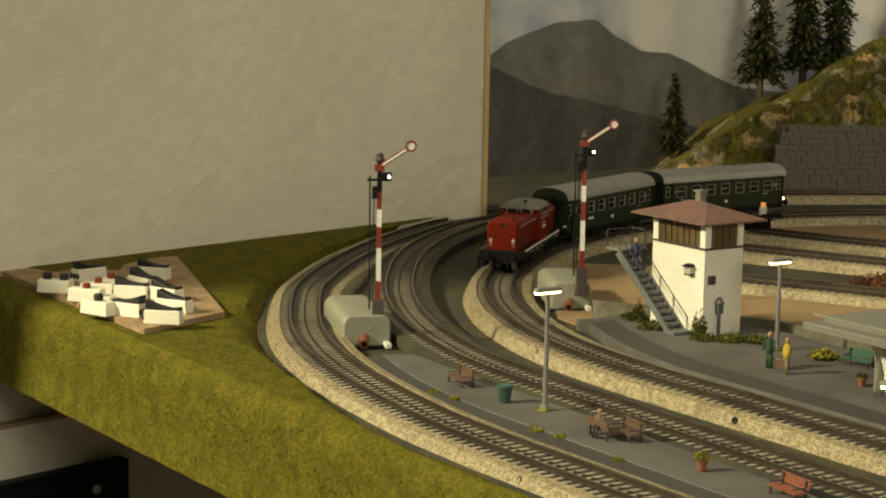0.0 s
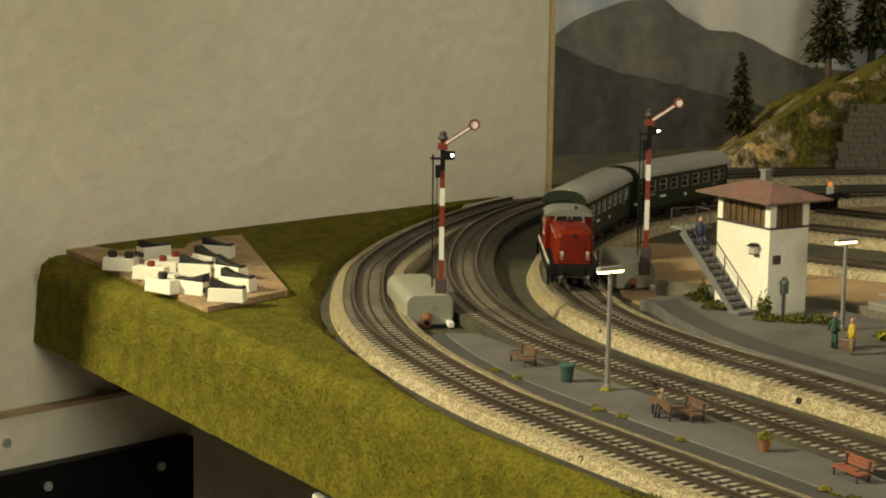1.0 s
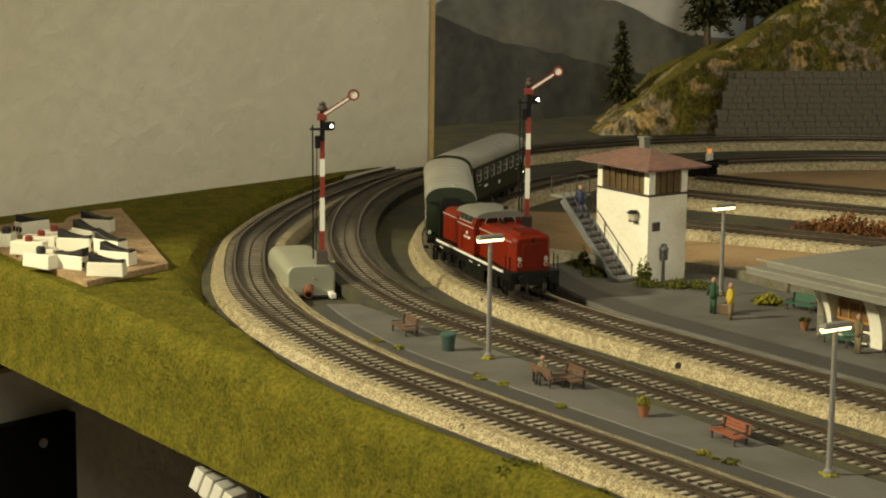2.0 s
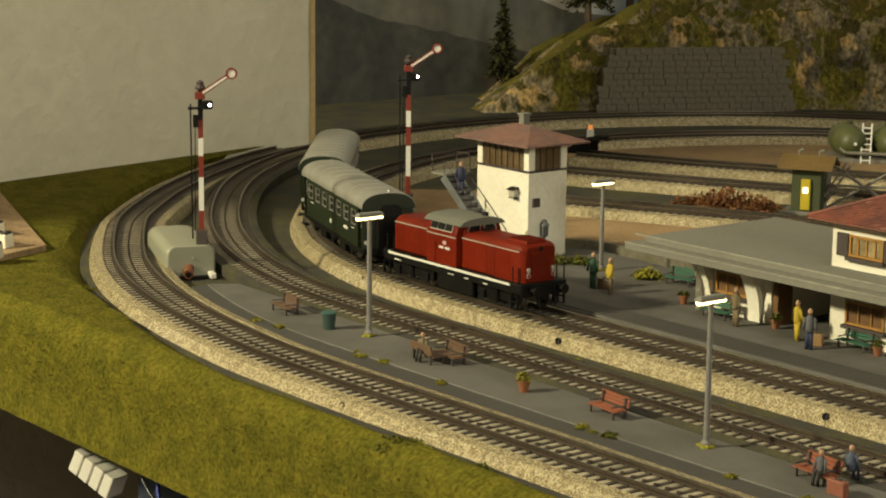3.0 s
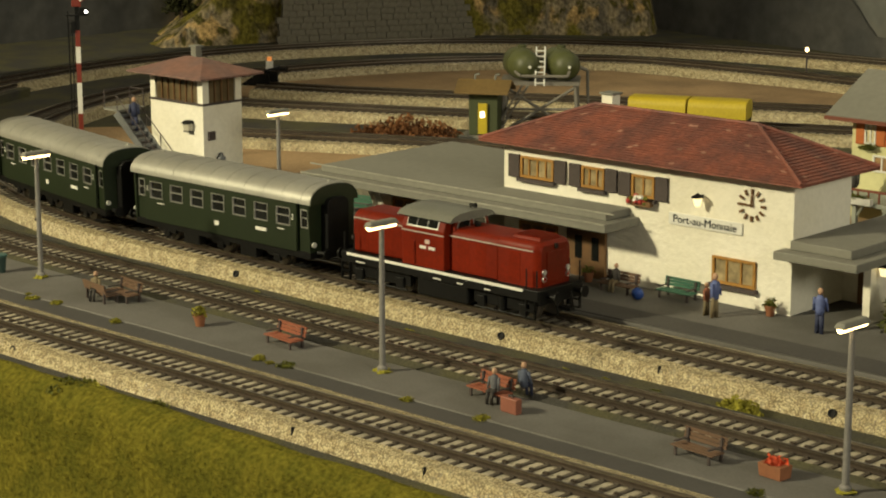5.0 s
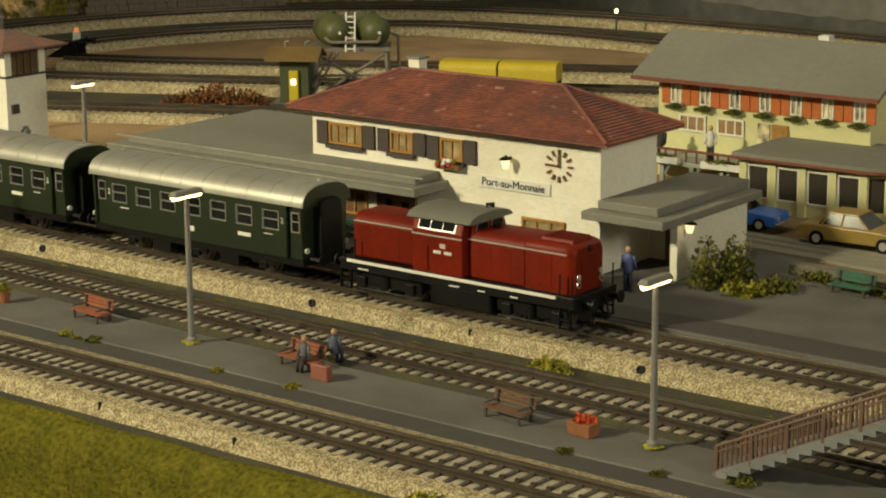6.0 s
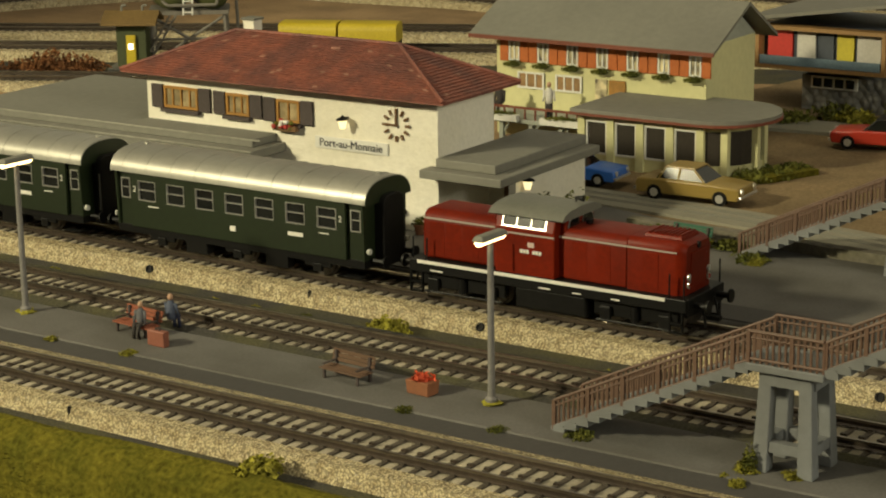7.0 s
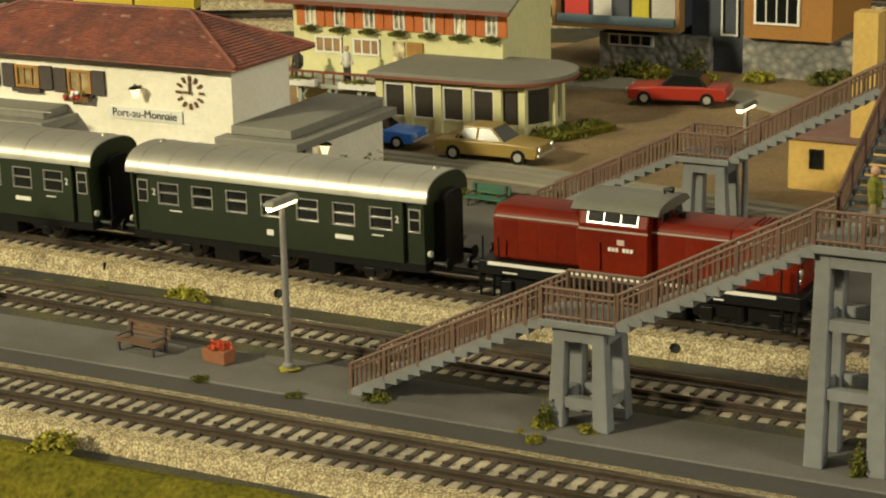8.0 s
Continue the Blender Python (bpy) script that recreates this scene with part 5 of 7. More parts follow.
# far side
stair_flight(fbz, (-0.3360, 0.7800, 0.0005), (-0.2745, 0.7800, 0.0300), 0.0180)
part("landing", Geo().box(-0.2750, -0.2520, 0.7785, 0.7995, 0.0282, 0.0306), BR_GREY, fbz, bevel=0.0003)
bridge_rail(fbz, (-0.2745, 0.7795, 0.0306), (-0.2525, 0.7795, 0.0306))
bridge_rail(fbz, (-0.2745, 0.7985, 0.0306), (-0.2525, 0.7985, 0.0306))
stair_flight(fbz, (-0.2520, 0.7800, 0.0306), (-0.1455, 0.7800, 0.0885), 0.0180)
pier(fbz, -0.2710, -0.2555, 0.7825, 0.7955, 0.0286, 0.0050, (0.0030,))
pier(fbz, -0.1440, -0.1260, 0.7825, 0.7955, 0.0864, 0.0055, (0.0620, 0.0420, 0.0220))


# ---- shrubs and ground tufts ----
def tuft_mesh(name, n, r, h, material, seed, leaf=0.0016):
    """Many small leaves scattered in an uneven mound."""
    rnd = random.Random(seed)
    g = Geo()
    for _ in range(n):
        a, d = rnd.uniform(0, 6.283), math.sqrt(rnd.random())
        u = rnd.random()
        lump = 0.75 + 0.5 * noise.noise(Vector((math.cos(a) * 1.3 + seed, math.sin(a) * 1.3, u * 2)))
        p = Vector((math.cos(a) * d * r * lump, math.sin(a) * d * r * lump, h * u * (1 - 0.65 * d * d) * lump))
        m = Matrix.Translation(p) @ Euler((rnd.uniform(-1.2, 1.2), rnd.uniform(-1.2, 1.2), rnd.uniform(0, 6.28))).to_matrix().to_4x4()
        s = leaf * rnd.uniform(0.6, 1.4)
        g.add([(-s, 0, 0), (0, -s * 0.5, s * 0.15), (s, 0, 0), (0, s * 0.5, s * 0.15)], [(0, 1, 2, 3)], m)
    return g.mesh(name, material)


BROWN_LEAF = paint("bush_russet", (0.20, 0.088, 0.036), 0.95, vary=0.4, grain=500, bump=0.4, blotch=90, second=(0.13, 0.06, 0.028), isle=0.5, spec=0.1)
BUSH_MESHES = {k: tuft_mesh("shrub", 1300 if k == "russet" else 420, r, h, mt, i, lf) for i, (k, r, h, mt, lf) in enumerate((
    ("low", 0.012, 0.007, LEAF, 0.0013), ("yellow", 0.009, 0.006, LEAF_YELLOW, 0.0012), ("tall", 0.009, 0.026, LEAF, 0.0014), ("russet", 0.026, 0.020, BROWN_LEAF, 0.0018), ("ivy", 0.005, 0.020, LEAF, 0.0012)))}


def shrub(kind, x, y, z=0.0, s=1.0, turn=0):
    names = {"low": "low dark green shrub of fine leaves", "yellow": "yellow-green tuft of fine foliage", "tall": "tall climbing green shrub with uneven outline", "russet": "rounded russet brown bush", "ivy": "narrow upright green climber"}
    ob = tagged(new("shrub", BUSH_MESHES[kind]), names[kind], "shrub", "shrubs")
    ob.matrix_basis = pose(x, y, z, 0, 0, turn) @ Matrix.Diagonal((s, s, s, 1))
    return ob


for i, (k, x, y, z, s) in enumerate((
        ("low", -0.860, 0.756, 0, 0.8), ("low", -0.850, 0.768, 0, 0.9), ("low", -0.842, 0.778, 0, 0.8), ("low", -0.902, 0.752, 0, 0.9), ("low", -0.925, 0.760, 0, 0.7), ("ivy", -0.921, 0.757, 0, 0.9), ("ivy", -0.866, 0.757, 0, 1.0),
        ("low", -0.936, 0.765, 0, 0.7), ("yellow", -0.788, 0.780, 0, 1.2), ("tall", -0.416, 0.758, 0, 1.1), ("tall", -0.408, 0.764, 0, 0.9), ("tall", -0.412, 0.776, 0, 1.0), ("yellow", -0.398, 0.758, 0, 1.3), ("low", -0.392, 0.772, 0, 1.1),
        ("russet", -0.937, 0.990, -0.004, 1.0), ("russet", -0.922, 1.006, -0.004, 0.8), ("russet", -0.955, 0.985, -0.005, 0.7), ("low", -0.612, 0.476, -0.004, 1.0), ("yellow", -0.604, 0.480, -0.004, 0.8), ("low", -0.574, 0.484, -0.005, 0.6),
        ("yellow", -0.352, 0.482, -0.002, 1.1), ("yellow", -0.411, 0.633, -0.005, 1.0), ("yellow", -0.403, 0.628, -0.005, 0.7), ("yellow", -0.2265, 0.556, 0, 0.6), ("ivy", -0.2255, 0.555, 0, 0.55), ("yellow", -0.212, 0.557, 0, 0.5), ("ivy", -0.131, 0.556, 0, 0.6),
        ("low", -0.283, 0.555, 0, 0.45), ("low", -0.329, 0.776, 0, 0.7), ("yellow", -0.325, 0.772, 0, 0.5), ("low", -0.345, 0.790, 0, 0.8), ("yellow", -0.360, 0.792, 0, 0.7), ("low", -0.372, 0.796, 0, 0.7), ("low", -0.385, 0.800, 0, 0.8),
        ("low", -0.395, 0.915, 0, 1.0), ("low", -0.388, 0.930, 0, 1.0), ("low", -0.384, 0.945, 0, 0.9), ("low", -0.44, 1.06, 0, 1.4), ("yellow", -0.405, 1.075, 0, 1.6), ("tall", -0.385, 1.08, 0, 0.9), ("yellow", -0.35, 1.09, 0, 1.2), ("low", -0.42, 1.085, 0, 1.5), ("yellow", -0.375, 1.07, 0, 1.4), ("low", -0.31, 1.10, 0, 1.5))):
    shrub(k, x, y, z, s, 57 * i)
for i in range(34):
    rnd = random.Random(i)
    if i < 16:
        x, y, z = rnd.uniform(-0.90, -0.2), 0.547 + rnd.uniform(-0.003, 0.002), -0.0005
    else:
        x, y, z = rnd.uniform(-0.95, -0.25), rnd.uniform(0.618, 0.638), GROUND
    shrub("yellow" if i % 6 else "low", x, y, z, rnd.uniform(0.22, 0.45), 40 * i)


# ---- benches, pots, bins, luggage ----
def bench(x, y, turn, colour, group="benches", label="park bench"):
    mt = bpy.data.materials.get("bench_" + colour[0]) or paint("bench_" + colour[0], colour[1], 0.6, vary=0.15, bump=0.08)
    t = thing("bench", colour[0] + " slatted " + label + " on dark feet", "bench", group, m=pose(x, y, 0, 0, 0, turn) @ Matrix.Diagonal((0.95, 0.95, 0.70, 1)))
    for k in range(3):
        part("seat_slat", Geo().box(-0.0100, 0.0100, -0.0045 + k * 0.0024, -0.0025 + k * 0.0024, 0.0048, 0.0054), mt, t)
        part("back_slat", Geo().box(-0.0100, 0.0100, 0.0028 + k * 0.0004, 0.0034 + k * 0.0004, 0.0066 + k * 0.0020, 0.0083 + k * 0.0020), mt, t)
    for sx in (-0.0080, 0.0080):
        part("leg", Geo().box(sx - 0.0005, sx + 0.0005, -0.0042, -0.0034, 0.0, 0.0048), SHUTTER, t)
        part("leg", Geo().box(sx - 0.0005, sx + 0.0005, 0.0024, 0.0034, 0.0, 0.0120), SHUTTER, t)
        part("arm", Geo().box(sx - 0.0005, sx + 0.0005, -0.0044, 0.0030, 0.0072, 0.0078), SHUTTER, t)


BROWN, RUSSET, GREENB = ("brown", (0.13, 0.075, 0.045)), ("red-brown", (0.27, 0.085, 0.045)), ("green", (0.035, 0.12, 0.075))
for x, y, a, c in ((-0.8310, 0.5690, -8, BROWN), (-0.7080, 0.5640, 172, BROWN), (-0.7010, 0.5720, -8, BROWN), (-0.5905, 0.5680, -6, RUSSET), (-0.4780, 0.5690, -6, RUSSET), (-0.3790, 0.5640, -6, BROWN),
                   (-0.7650, 0.7830, 10, GREENB), (-0.6950, 0.7400, 0, GREENB), (-0.6080, 0.7430, 0, GREENB), (-0.5200, 0.7420, 0, GREENB), (-0.3620, 0.7850, -4, GREENB), (-0.5480, 0.7350, 0, BROWN)):
    bench(x, y, a, c)


def flower_pot(x, y, leaf, s=1.0, label="clay flower pot with a green plant"):
    t = thing("flower_pot", label, "pot", "flower pots", m=pose(x, y, 0) @ Matrix.Diagonal((s, s, s, 1)))
    part("pot", Geo().lathe([(0.0022, 0), (0.0032, 0.0052), (0.0036, 0.0052), (0.0036, 0.0062), (0.0026, 0.0062), (0.0024, 0.0050)], 12), TERRACOTTA, t, smooth=True)
    pl = part("plant", Geo(), leaf, t)
    pl.data = tuft_mesh("plant", 110, 0.0048, 0.0075, leaf, int(-x * 1000), 0.0012)
    pl.location.z = 0.0052


flower_pot(-0.6400, 0.5640, LEAF_YELLOW, 0.85, "clay flower pot with a yellow plant")
for x, y in ((-0.6600, 0.7440), (-0.5700, 0.7400), (-0.4720, 0.7440), (-0.5930, 0.7405), (-0.7280, 0.7480)):
    flower_pot(x, y, LEAF, 0.75)
fx = thing("flower_trough", "orange clay trough with bright red flowers", "planter", m=pose(-0.3490, 0.5650, 0, 0, 0, -6) @ Matrix.Diagonal((0.88, 0.88, 0.80, 1)))
part("trough", Geo().box(-0.0052, 0.0052, -0.0032, 0.0032, 0, 0.0060, taper=-0.0004), TERRACOTTA, fx, bevel=0.0004)
RED_FLOWER = paint("flower_red", (0.60, 0.075, 0.02), 0.7, vary=0.3, grain=600, isle=0.3)
fl = part("flowers", Geo(), RED_FLOWER, fx)
fl.data = tuft_mesh("flowers", 160, 0.0055, 0.0040, RED_FLOWER, 3, 0.0012)
fl.location.z = 0.0058
b = thing("litter_bin", "dark green tapered litter bin", "bin", m=pose(-0.7875, 0.5650, 0))
part("body", Geo().lathe([(0.0028, 0), (0.0036, 0.0080), (0.0030, 0.0080), (0.0028, 0.0060)], 12), paint("bin_green", (0.03, 0.06, 0.05), 0.6), b, smooth=True)
part("rim", Geo().lathe([(0.0037, 0.0076), (0.0040, 0.0078), (0.0040, 0.0086), (0.0036, 0.0088)], 12), paint("bin_rim", (0.04, 0.10, 0.09), 0.6), b)


def suitcase(x, y, turn, colour):
    t = thing("suitcase", "small brown suitcase standing on the platform", "suitcase", "luggage", m=pose(x, y, 0, 0, 0, turn))
    part("body", Geo().box(-0.0042, 0.0042, -0.0015, 0.0015, 0, 0.0058), paint("case_" + str(int(-x * 1000)), colour, 0.5, vary=0.1), t, bevel=0.0004)
    part("handle", Geo().box(-0.0012, 0.0012, -0.0003, 0.0003, 0.0062, 0.0066).box(-0.0012, -0.0008, -0.0003, 0.0003, 0.0057, 0.0063).box(0.0008, 0.0012, -0.0003, 0.0003, 0.0057, 0.0063), SHUTTER, t)


suitcase(-0.4605, 0.5600, -4, (0.24, 0.085, 0.055))
suitcase(-0.7790, 0.7400, 20, (0.12, 0.07, 0.04))
suitcase(-0.6250, 0.7330, 20, (0.26, 0.15, 0.06))

bag = thing("round_bag", "round bright blue bag lying by the brown bench", "bag", m=pose(-0.5324, 0.7286, 0))
part("body", Geo().blob((0, 0, 0.0026), 0.0030, 0.0026, 0.0027, 10, 0.15, 4), paint("bag_blue", (0.02, 0.07, 0.32), 0.6, vary=0.15), bag, smooth=True)
part("strap", Geo().rod((-0.0014, 0, 0.0050), (0.0014, 0, 0.0050), 0.0004, 6), paint("bag_strap", (0.012, 0.03, 0.12), 0.6), bag)

SKIN = paint("figure_skin", (0.45, 0.27, 0.17), 0.7, bump=0)


def figure(x, y, z, turn, coat, trousers, sitting=False, h=0.0195, label="small painted standing model figure"):
    """A toy figure: one plain mesh of legs, body, arms and head."""
    k = h / 0.0195
    g = Geo()
    tags = []

    def piece(fn, idx):
        n = len(g.f)
        fn()
        tags.extend([idx] * (len(g.f) - n))

    hip = 0.0092 if not sitting else 0.0062
    for s in (-1, 1):
        if sitting:
            piece(lambda: g.rod((s * 0.0010, 0, hip), (s * 0.0012, -0.0042, hip), 0.0012, 6), 1)
            piece(lambda: g.rod((s * 0.0012, -0.0042, hip), (s * 0.0012, -0.0048, 0.0004), 0.0009, 6), 1)
        else:
            piece(lambda: g.rod((s * 0.0011, -0.0004 * s, 0.0), (s * 0.0008, 0, hip), 0.0010, 6, 0.0013), 1)
        piece(lambda: g.rod((s * 0.0023, 0, hip + 0.0062), (s * 0.0030, -0.0012, hip + 0.0005), 0.0008, 6, 0.0006), 0)
    piece(lambda: g.lathe([(0.0019, hip - 0.0008), (0.0020, hip + 0.0010), (0.0022, hip + 0.0055), (0.0014, hip + 0.0070), (0.0006, hip + 0.0075)], 8), 0)
    piece(lambda: g.blob((0, 0, hip + 0.0090), 0.0013, 0.0014, 0.0016, 8), 2)
    me = g.mesh("figure")
    for mt in (coat, trousers, SKIN):
        me.materials.append(mt)
    for p, i in zip(me.polygons, tags):
        p.material_index = i
    me.shade_smooth()
    ob = tagged(new("toy_figure", me), label, "figure", "platform figures")
    ob.matrix_basis = pose(x, y, z, 0, 0, turn) @ Matrix.Diagonal((k, k, k, 1))


def cloth(name, c):
    return bpy.data.materials.get(name) or paint(name, c, 0.75, vary=0.2, grain=500, bump=0.05)


NAVY, KHAKI, YEL, GRN, DRK, GRYC, BLU = (cloth(n, c) for n, c in (("cloth_navy", (0.022, 0.028, 0.07)), ("cloth_khaki", (0.17, 0.13, 0.07)), ("cloth_yellow", (0.50, 0.36, 0.03)), ("cloth_green", (0.02, 0.06, 0.03)), ("cloth_dark", (0.03, 0.025, 0.022)), ("cloth_grey", (0.10, 0.10, 0.11)), ("cloth_blue", (0.10, 0.13, 0.30))))
for args in ((-0.7845, 0.7360, 0, 20, GRN, GRN), (-0.7680, 0.7330, 0, -20, YEL, KHAKI), (-0.6755, 0.7320, 0, 0, KHAKI, KHAKI), (-0.6370, 0.7340, 0, 160, YEL, YEL), (-0.6205, 0.7240, 0, 30, GRYC, NAVY),
             (-0.4400, 0.7330, 0, 200, BLU, NAVY), (-0.4880, 0.7250, 0, 90, BLU, KHAKI), (-0.9225, 0.7550, 0.0310, 40, NAVY, NAVY)):
    figure(*args)
figure(-0.4930, 0.7260, 0, 90, cloth("cloth_rust", (0.25, 0.09, 0.05)), KHAKI, h=0.0145)
figure(-0.4735, 0.5655, 0, 10, GRYC, DRK, True, h=0.0155, label="small painted seated model figure on a bench")
figure(-0.4690, 0.5770, 0, 190, cloth("cloth_slate", (0.07, 0.085, 0.13)), NAVY, True, h=0.0165, label="small painted seated model figure on a bench")
figure(-0.7095, 0.5625, 0, 20, KHAKI, DRK, True, h=0.0155, label="small painted seated model figure on a bench")
figure(-0.5490, 0.7340, 0, 0, DRK, KHAKI, True, h=0.0155, label="small painted seated model figure on a bench")
figure(-0.133, 0.5700, 0.0650, 90, LEAF, KHAKI, label="small painted model figure on the footbridge")


# ---- rock hill with a retaining wall and fir trees ----
# the whole hill stands a little back from the rear curve
SET_BACK = Matrix.Translation((0.0, 0.0, -0.0085)) @ Matrix.Diagonal((1.04, 1.04, 1.04, 1))
GRASS = paint("hill_grass", (0.092, 0.090, 0.018), 0.95, vary=0.45, grain=420, bump=0.9, blotch=35, second=(0.12, 0.094, 0.025), spec=0.05)
base = spline([(-1.418, 1.162), (-1.385, 1.25), (-1.345, 1.34), (-1.29, 1.43), (-1.22, 1.50), (-1.145, 1.552)], 0.0045)
nb, nd = len(base), 46
hv, hf, hm = [], [], []
for i, (x, y) in enumerate(base):
    a, b = base[max(i - 1, 0)], base[min(i + 1, nb - 1)]
    d = Vector((b[0] - a[0], b[1] - a[1])).normalized()
    u = i / (nb - 1)
    top = float(np.interp(u, [0, 0.04, 0.19, 0.38, 0.55, 0.70, 0.85, 0.94, 0.98, 1.0], [0.0, 0.030, 0.074, 0.084, 0.092, 0.096, 0.090, 0.066, 0.040, 0.0]))
    for j in range(nd + 1):
        w = 0.20 * (j / nd) ** 1.4
        px, py = x - d.y * w, y + d.x * w
        rise = min(1.0, (w / 0.032)) ** 0.65
        q3 = Vector((px * 30, py * 30, 3))
        rough = noise.fractal(q3, 0.7, 2.1, 5) * 0.5 + abs(noise.noise(q3 * 1.7)) * 0.5
        ledge = 0.010 * math.floor(2.2 * rise + noise.noise(q3 * 0.8)) / 2
        z = GROUND + top * rise * (0.93 + 0.30 * rough) + ledge * (1 if 0.1 < rise < 1 else 0) + max(0, w - 0.05) * 0.35 * min(1, u * 4) * max(0.0, 1 - max(0, u - 0.85) * 7)
        z = min(z, float(np.interp(py / -px, [0.78, 0.825, 0.869, 0.897, 0.947, 1.033, 1.15], [GROUND, 0.0, 0.034, 0.058, 0.076, 0.135, 0.2])) + 0.008 * noise.noise(q3))
        z = max(GROUND - 0.002, z)
        push = 0.010 * noise.noise(Vector((px * 60, py * 60, z * 60))) * min(1, rise * 2)
        hv.append((px + d.y * push, py - d.x * push, z))
for i in range(nb - 1):
    for j in range(nd):
        f = (i * (nd + 1) + j, i * (nd + 1) + j + 1, (i + 1) * (nd + 1) + j + 1, (i + 1) * (nd + 1) + j)
        hf.append(f)


def hill_cover():
    """Tan and grey rock with ochre scars, taken over by moss where noise lets it."""
    mt = bpy.data.materials.new("hill_cover")
    mt.use_nodes = True
    nt = mt.node_tree
    bs = nt.nodes["Principled BSDF"]
    bs.inputs["Roughness"].default_value, bs.inputs["Specular IOR Level"].default_value = 0.9, 0.15
    tc = nt.nodes.new("ShaderNodeTexCoord")

    def patch(scale, lo, hi, seed, detail=5):
        mp = nt.nodes.new("ShaderNodeMapping")
        mp.inputs["Location"].default_value = (seed, seed * 0.7, 0)
        mp.inputs["Scale"].default_value = (1, 1, 0.75)
        n = nt.nodes.new("ShaderNodeTexNoise")
        n.inputs["Scale"].default_value, n.inputs["Detail"].default_value = scale, detail
        r = nt.nodes.new("ShaderNodeMapRange")
        r.inputs[1].default_value, r.inputs[2].default_value = lo, hi
        nt.links.new(tc.outputs["Object"], mp.inputs["Vector"])
        nt.links.new(mp.outputs[0], n.inputs["Vector"])
        nt.links.new(n.outputs["Fac"], r.inputs[0])
        return r.outputs[0], n.outputs["Fac"]

    def over(below, colour, fac):
        m = nt.nodes.new("ShaderNodeMix")
        m.data_type = "RGBA"
        if isinstance(below, tuple):
            m.inputs[6].default_value = (*below, 1)
        else:
            nt.links.new(below, m.inputs[6])
        m.inputs[7].default_value = (*colour, 1)
        nt.links.new(fac, m.inputs[0])
        return m.outputs[2]

    c = over((0.28, 0.225, 0.135), (0.13, 0.112, 0.082), patch(55, 0.42, 0.6, 1)[0])
    c = over(c, (0.46, 0.31, 0.13), patch(38, 0.56, 0.63, 9)[0])
    c = over(c, (0.145, 0.125, 0.022), patch(28, 0.49, 0.57, 4)[0])
    c = over(c, (0.075, 0.065, 0.018), patch(90, 0.52, 0.62, 6)[0])
    fac, raw = patch(320, 0.3, 0.7, 2, 4)
    m = nt.nodes.new("ShaderNodeMix")
    m.data_type, m.blend_type = "RGBA", "OVERLAY"
    m.inputs[0].default_value = 0.55
    nt.links.new(c, m.inputs[6])
    nt.links.new(fac, m.inputs[7])
    nt.links.new(m.outputs[2], bs.inputs["Base Color"])
    bp = nt.nodes.new("ShaderNodeBump")
    bp.inputs["Strength"].default_value, bp.inputs["Distance"].default_value = 1.0, 0.003
    nt.links.new(raw, bp.inputs["Height"])
    nt.links.new(bp.outputs[0], bs.inputs["Normal"])
    return mt


me = Geo().add(hv, hf).mesh("rock_hill", hill_cover())
me.materials.append(GRASS)
for p in me.polygons:
    c = p.center
    p.material_index = 1 if abs(p.normal.z) > 0.70 + 0.35 * noise.noise(c * 40) and c.z > 0.03 else 0
tagged(new("rock_hill", me), "tan rock hillside with mossy grass ledges", "", "", "structure").matrix_basis = SET_BACK

MASON = paint("wall_stone", (0.150, 0.134, 0.104), 0.85, vary=0.3, grain=300, bump=0.5, blotch=60, second=(0.115, 0.105, 0.066), isle=0.15)
rw = tagged(thing("retaining_wall", "grey coursed stone retaining wall set in the rock face", "wall"), kind="structure")
rw.matrix_basis = SET_BACK
ra, rb = Vector((-1.364, 1.264)), Vector((-1.278, 1.436))
rd = (rb - ra).normalized()
rn = Vector((rd.y, -rd.x))
rot = math.atan2(rd.y, rd.x)
L = (rb - ra).length
part("backing", Geo().box(0.006, L - 0.006, 0.004, 0.030, GROUND, 0.060, taper=0.010), MASON, rw, m=Matrix.Translation((ra.x + rn.x * 0.010, ra.y + rn.y * 0.010, 0)) @ Matrix.Rotation(rot, 4, "Z"))
stones = [Geo().box(-w / 2, w / 2, -0.0005, 0.005, 0.0001, 0.0055, taper=0.0002).mesh("stone", MASON) for w in (0.0092, 0.0112, 0.0132)]
rnd = random.Random(5)
for row in range(12):
    x = rnd.uniform(-0.006, 0.002) + 0.00016 * row * row
    while x < L - 0.004 - row * 0.0006 - 0.00008 * row * row:
        k = rnd.randrange(3)
        w = (0.0095, 0.0115, 0.0135)[k]
        ob = new("stone", stones[k])
        ob.parent = rw
        ob.matrix_basis = Matrix.Translation((ra.x + rn.x * (0.010 - row * 0.0004), ra.y + rn.y * (0.010 - row * 0.0004), GROUND + row * 0.0056)) @ Matrix.Rotation(rot, 4, "Z") @ Matrix.Translation((x + w / 2, rnd.uniform(-0.0005, 0.0004), 0))
        x += w

NEEDLE = paint("fir_needles", (0.040, 0.042, 0.016), 0.9, vary=0.45, grain=500, bump=0.4, blotch=80, second=(0.028, 0.030, 0.013), isle=0.5, spec=0.1)
BARK = paint("fir_bark", (0.09, 0.06, 0.04), 0.9, vary=0.3, grain=300, bump=0.5)


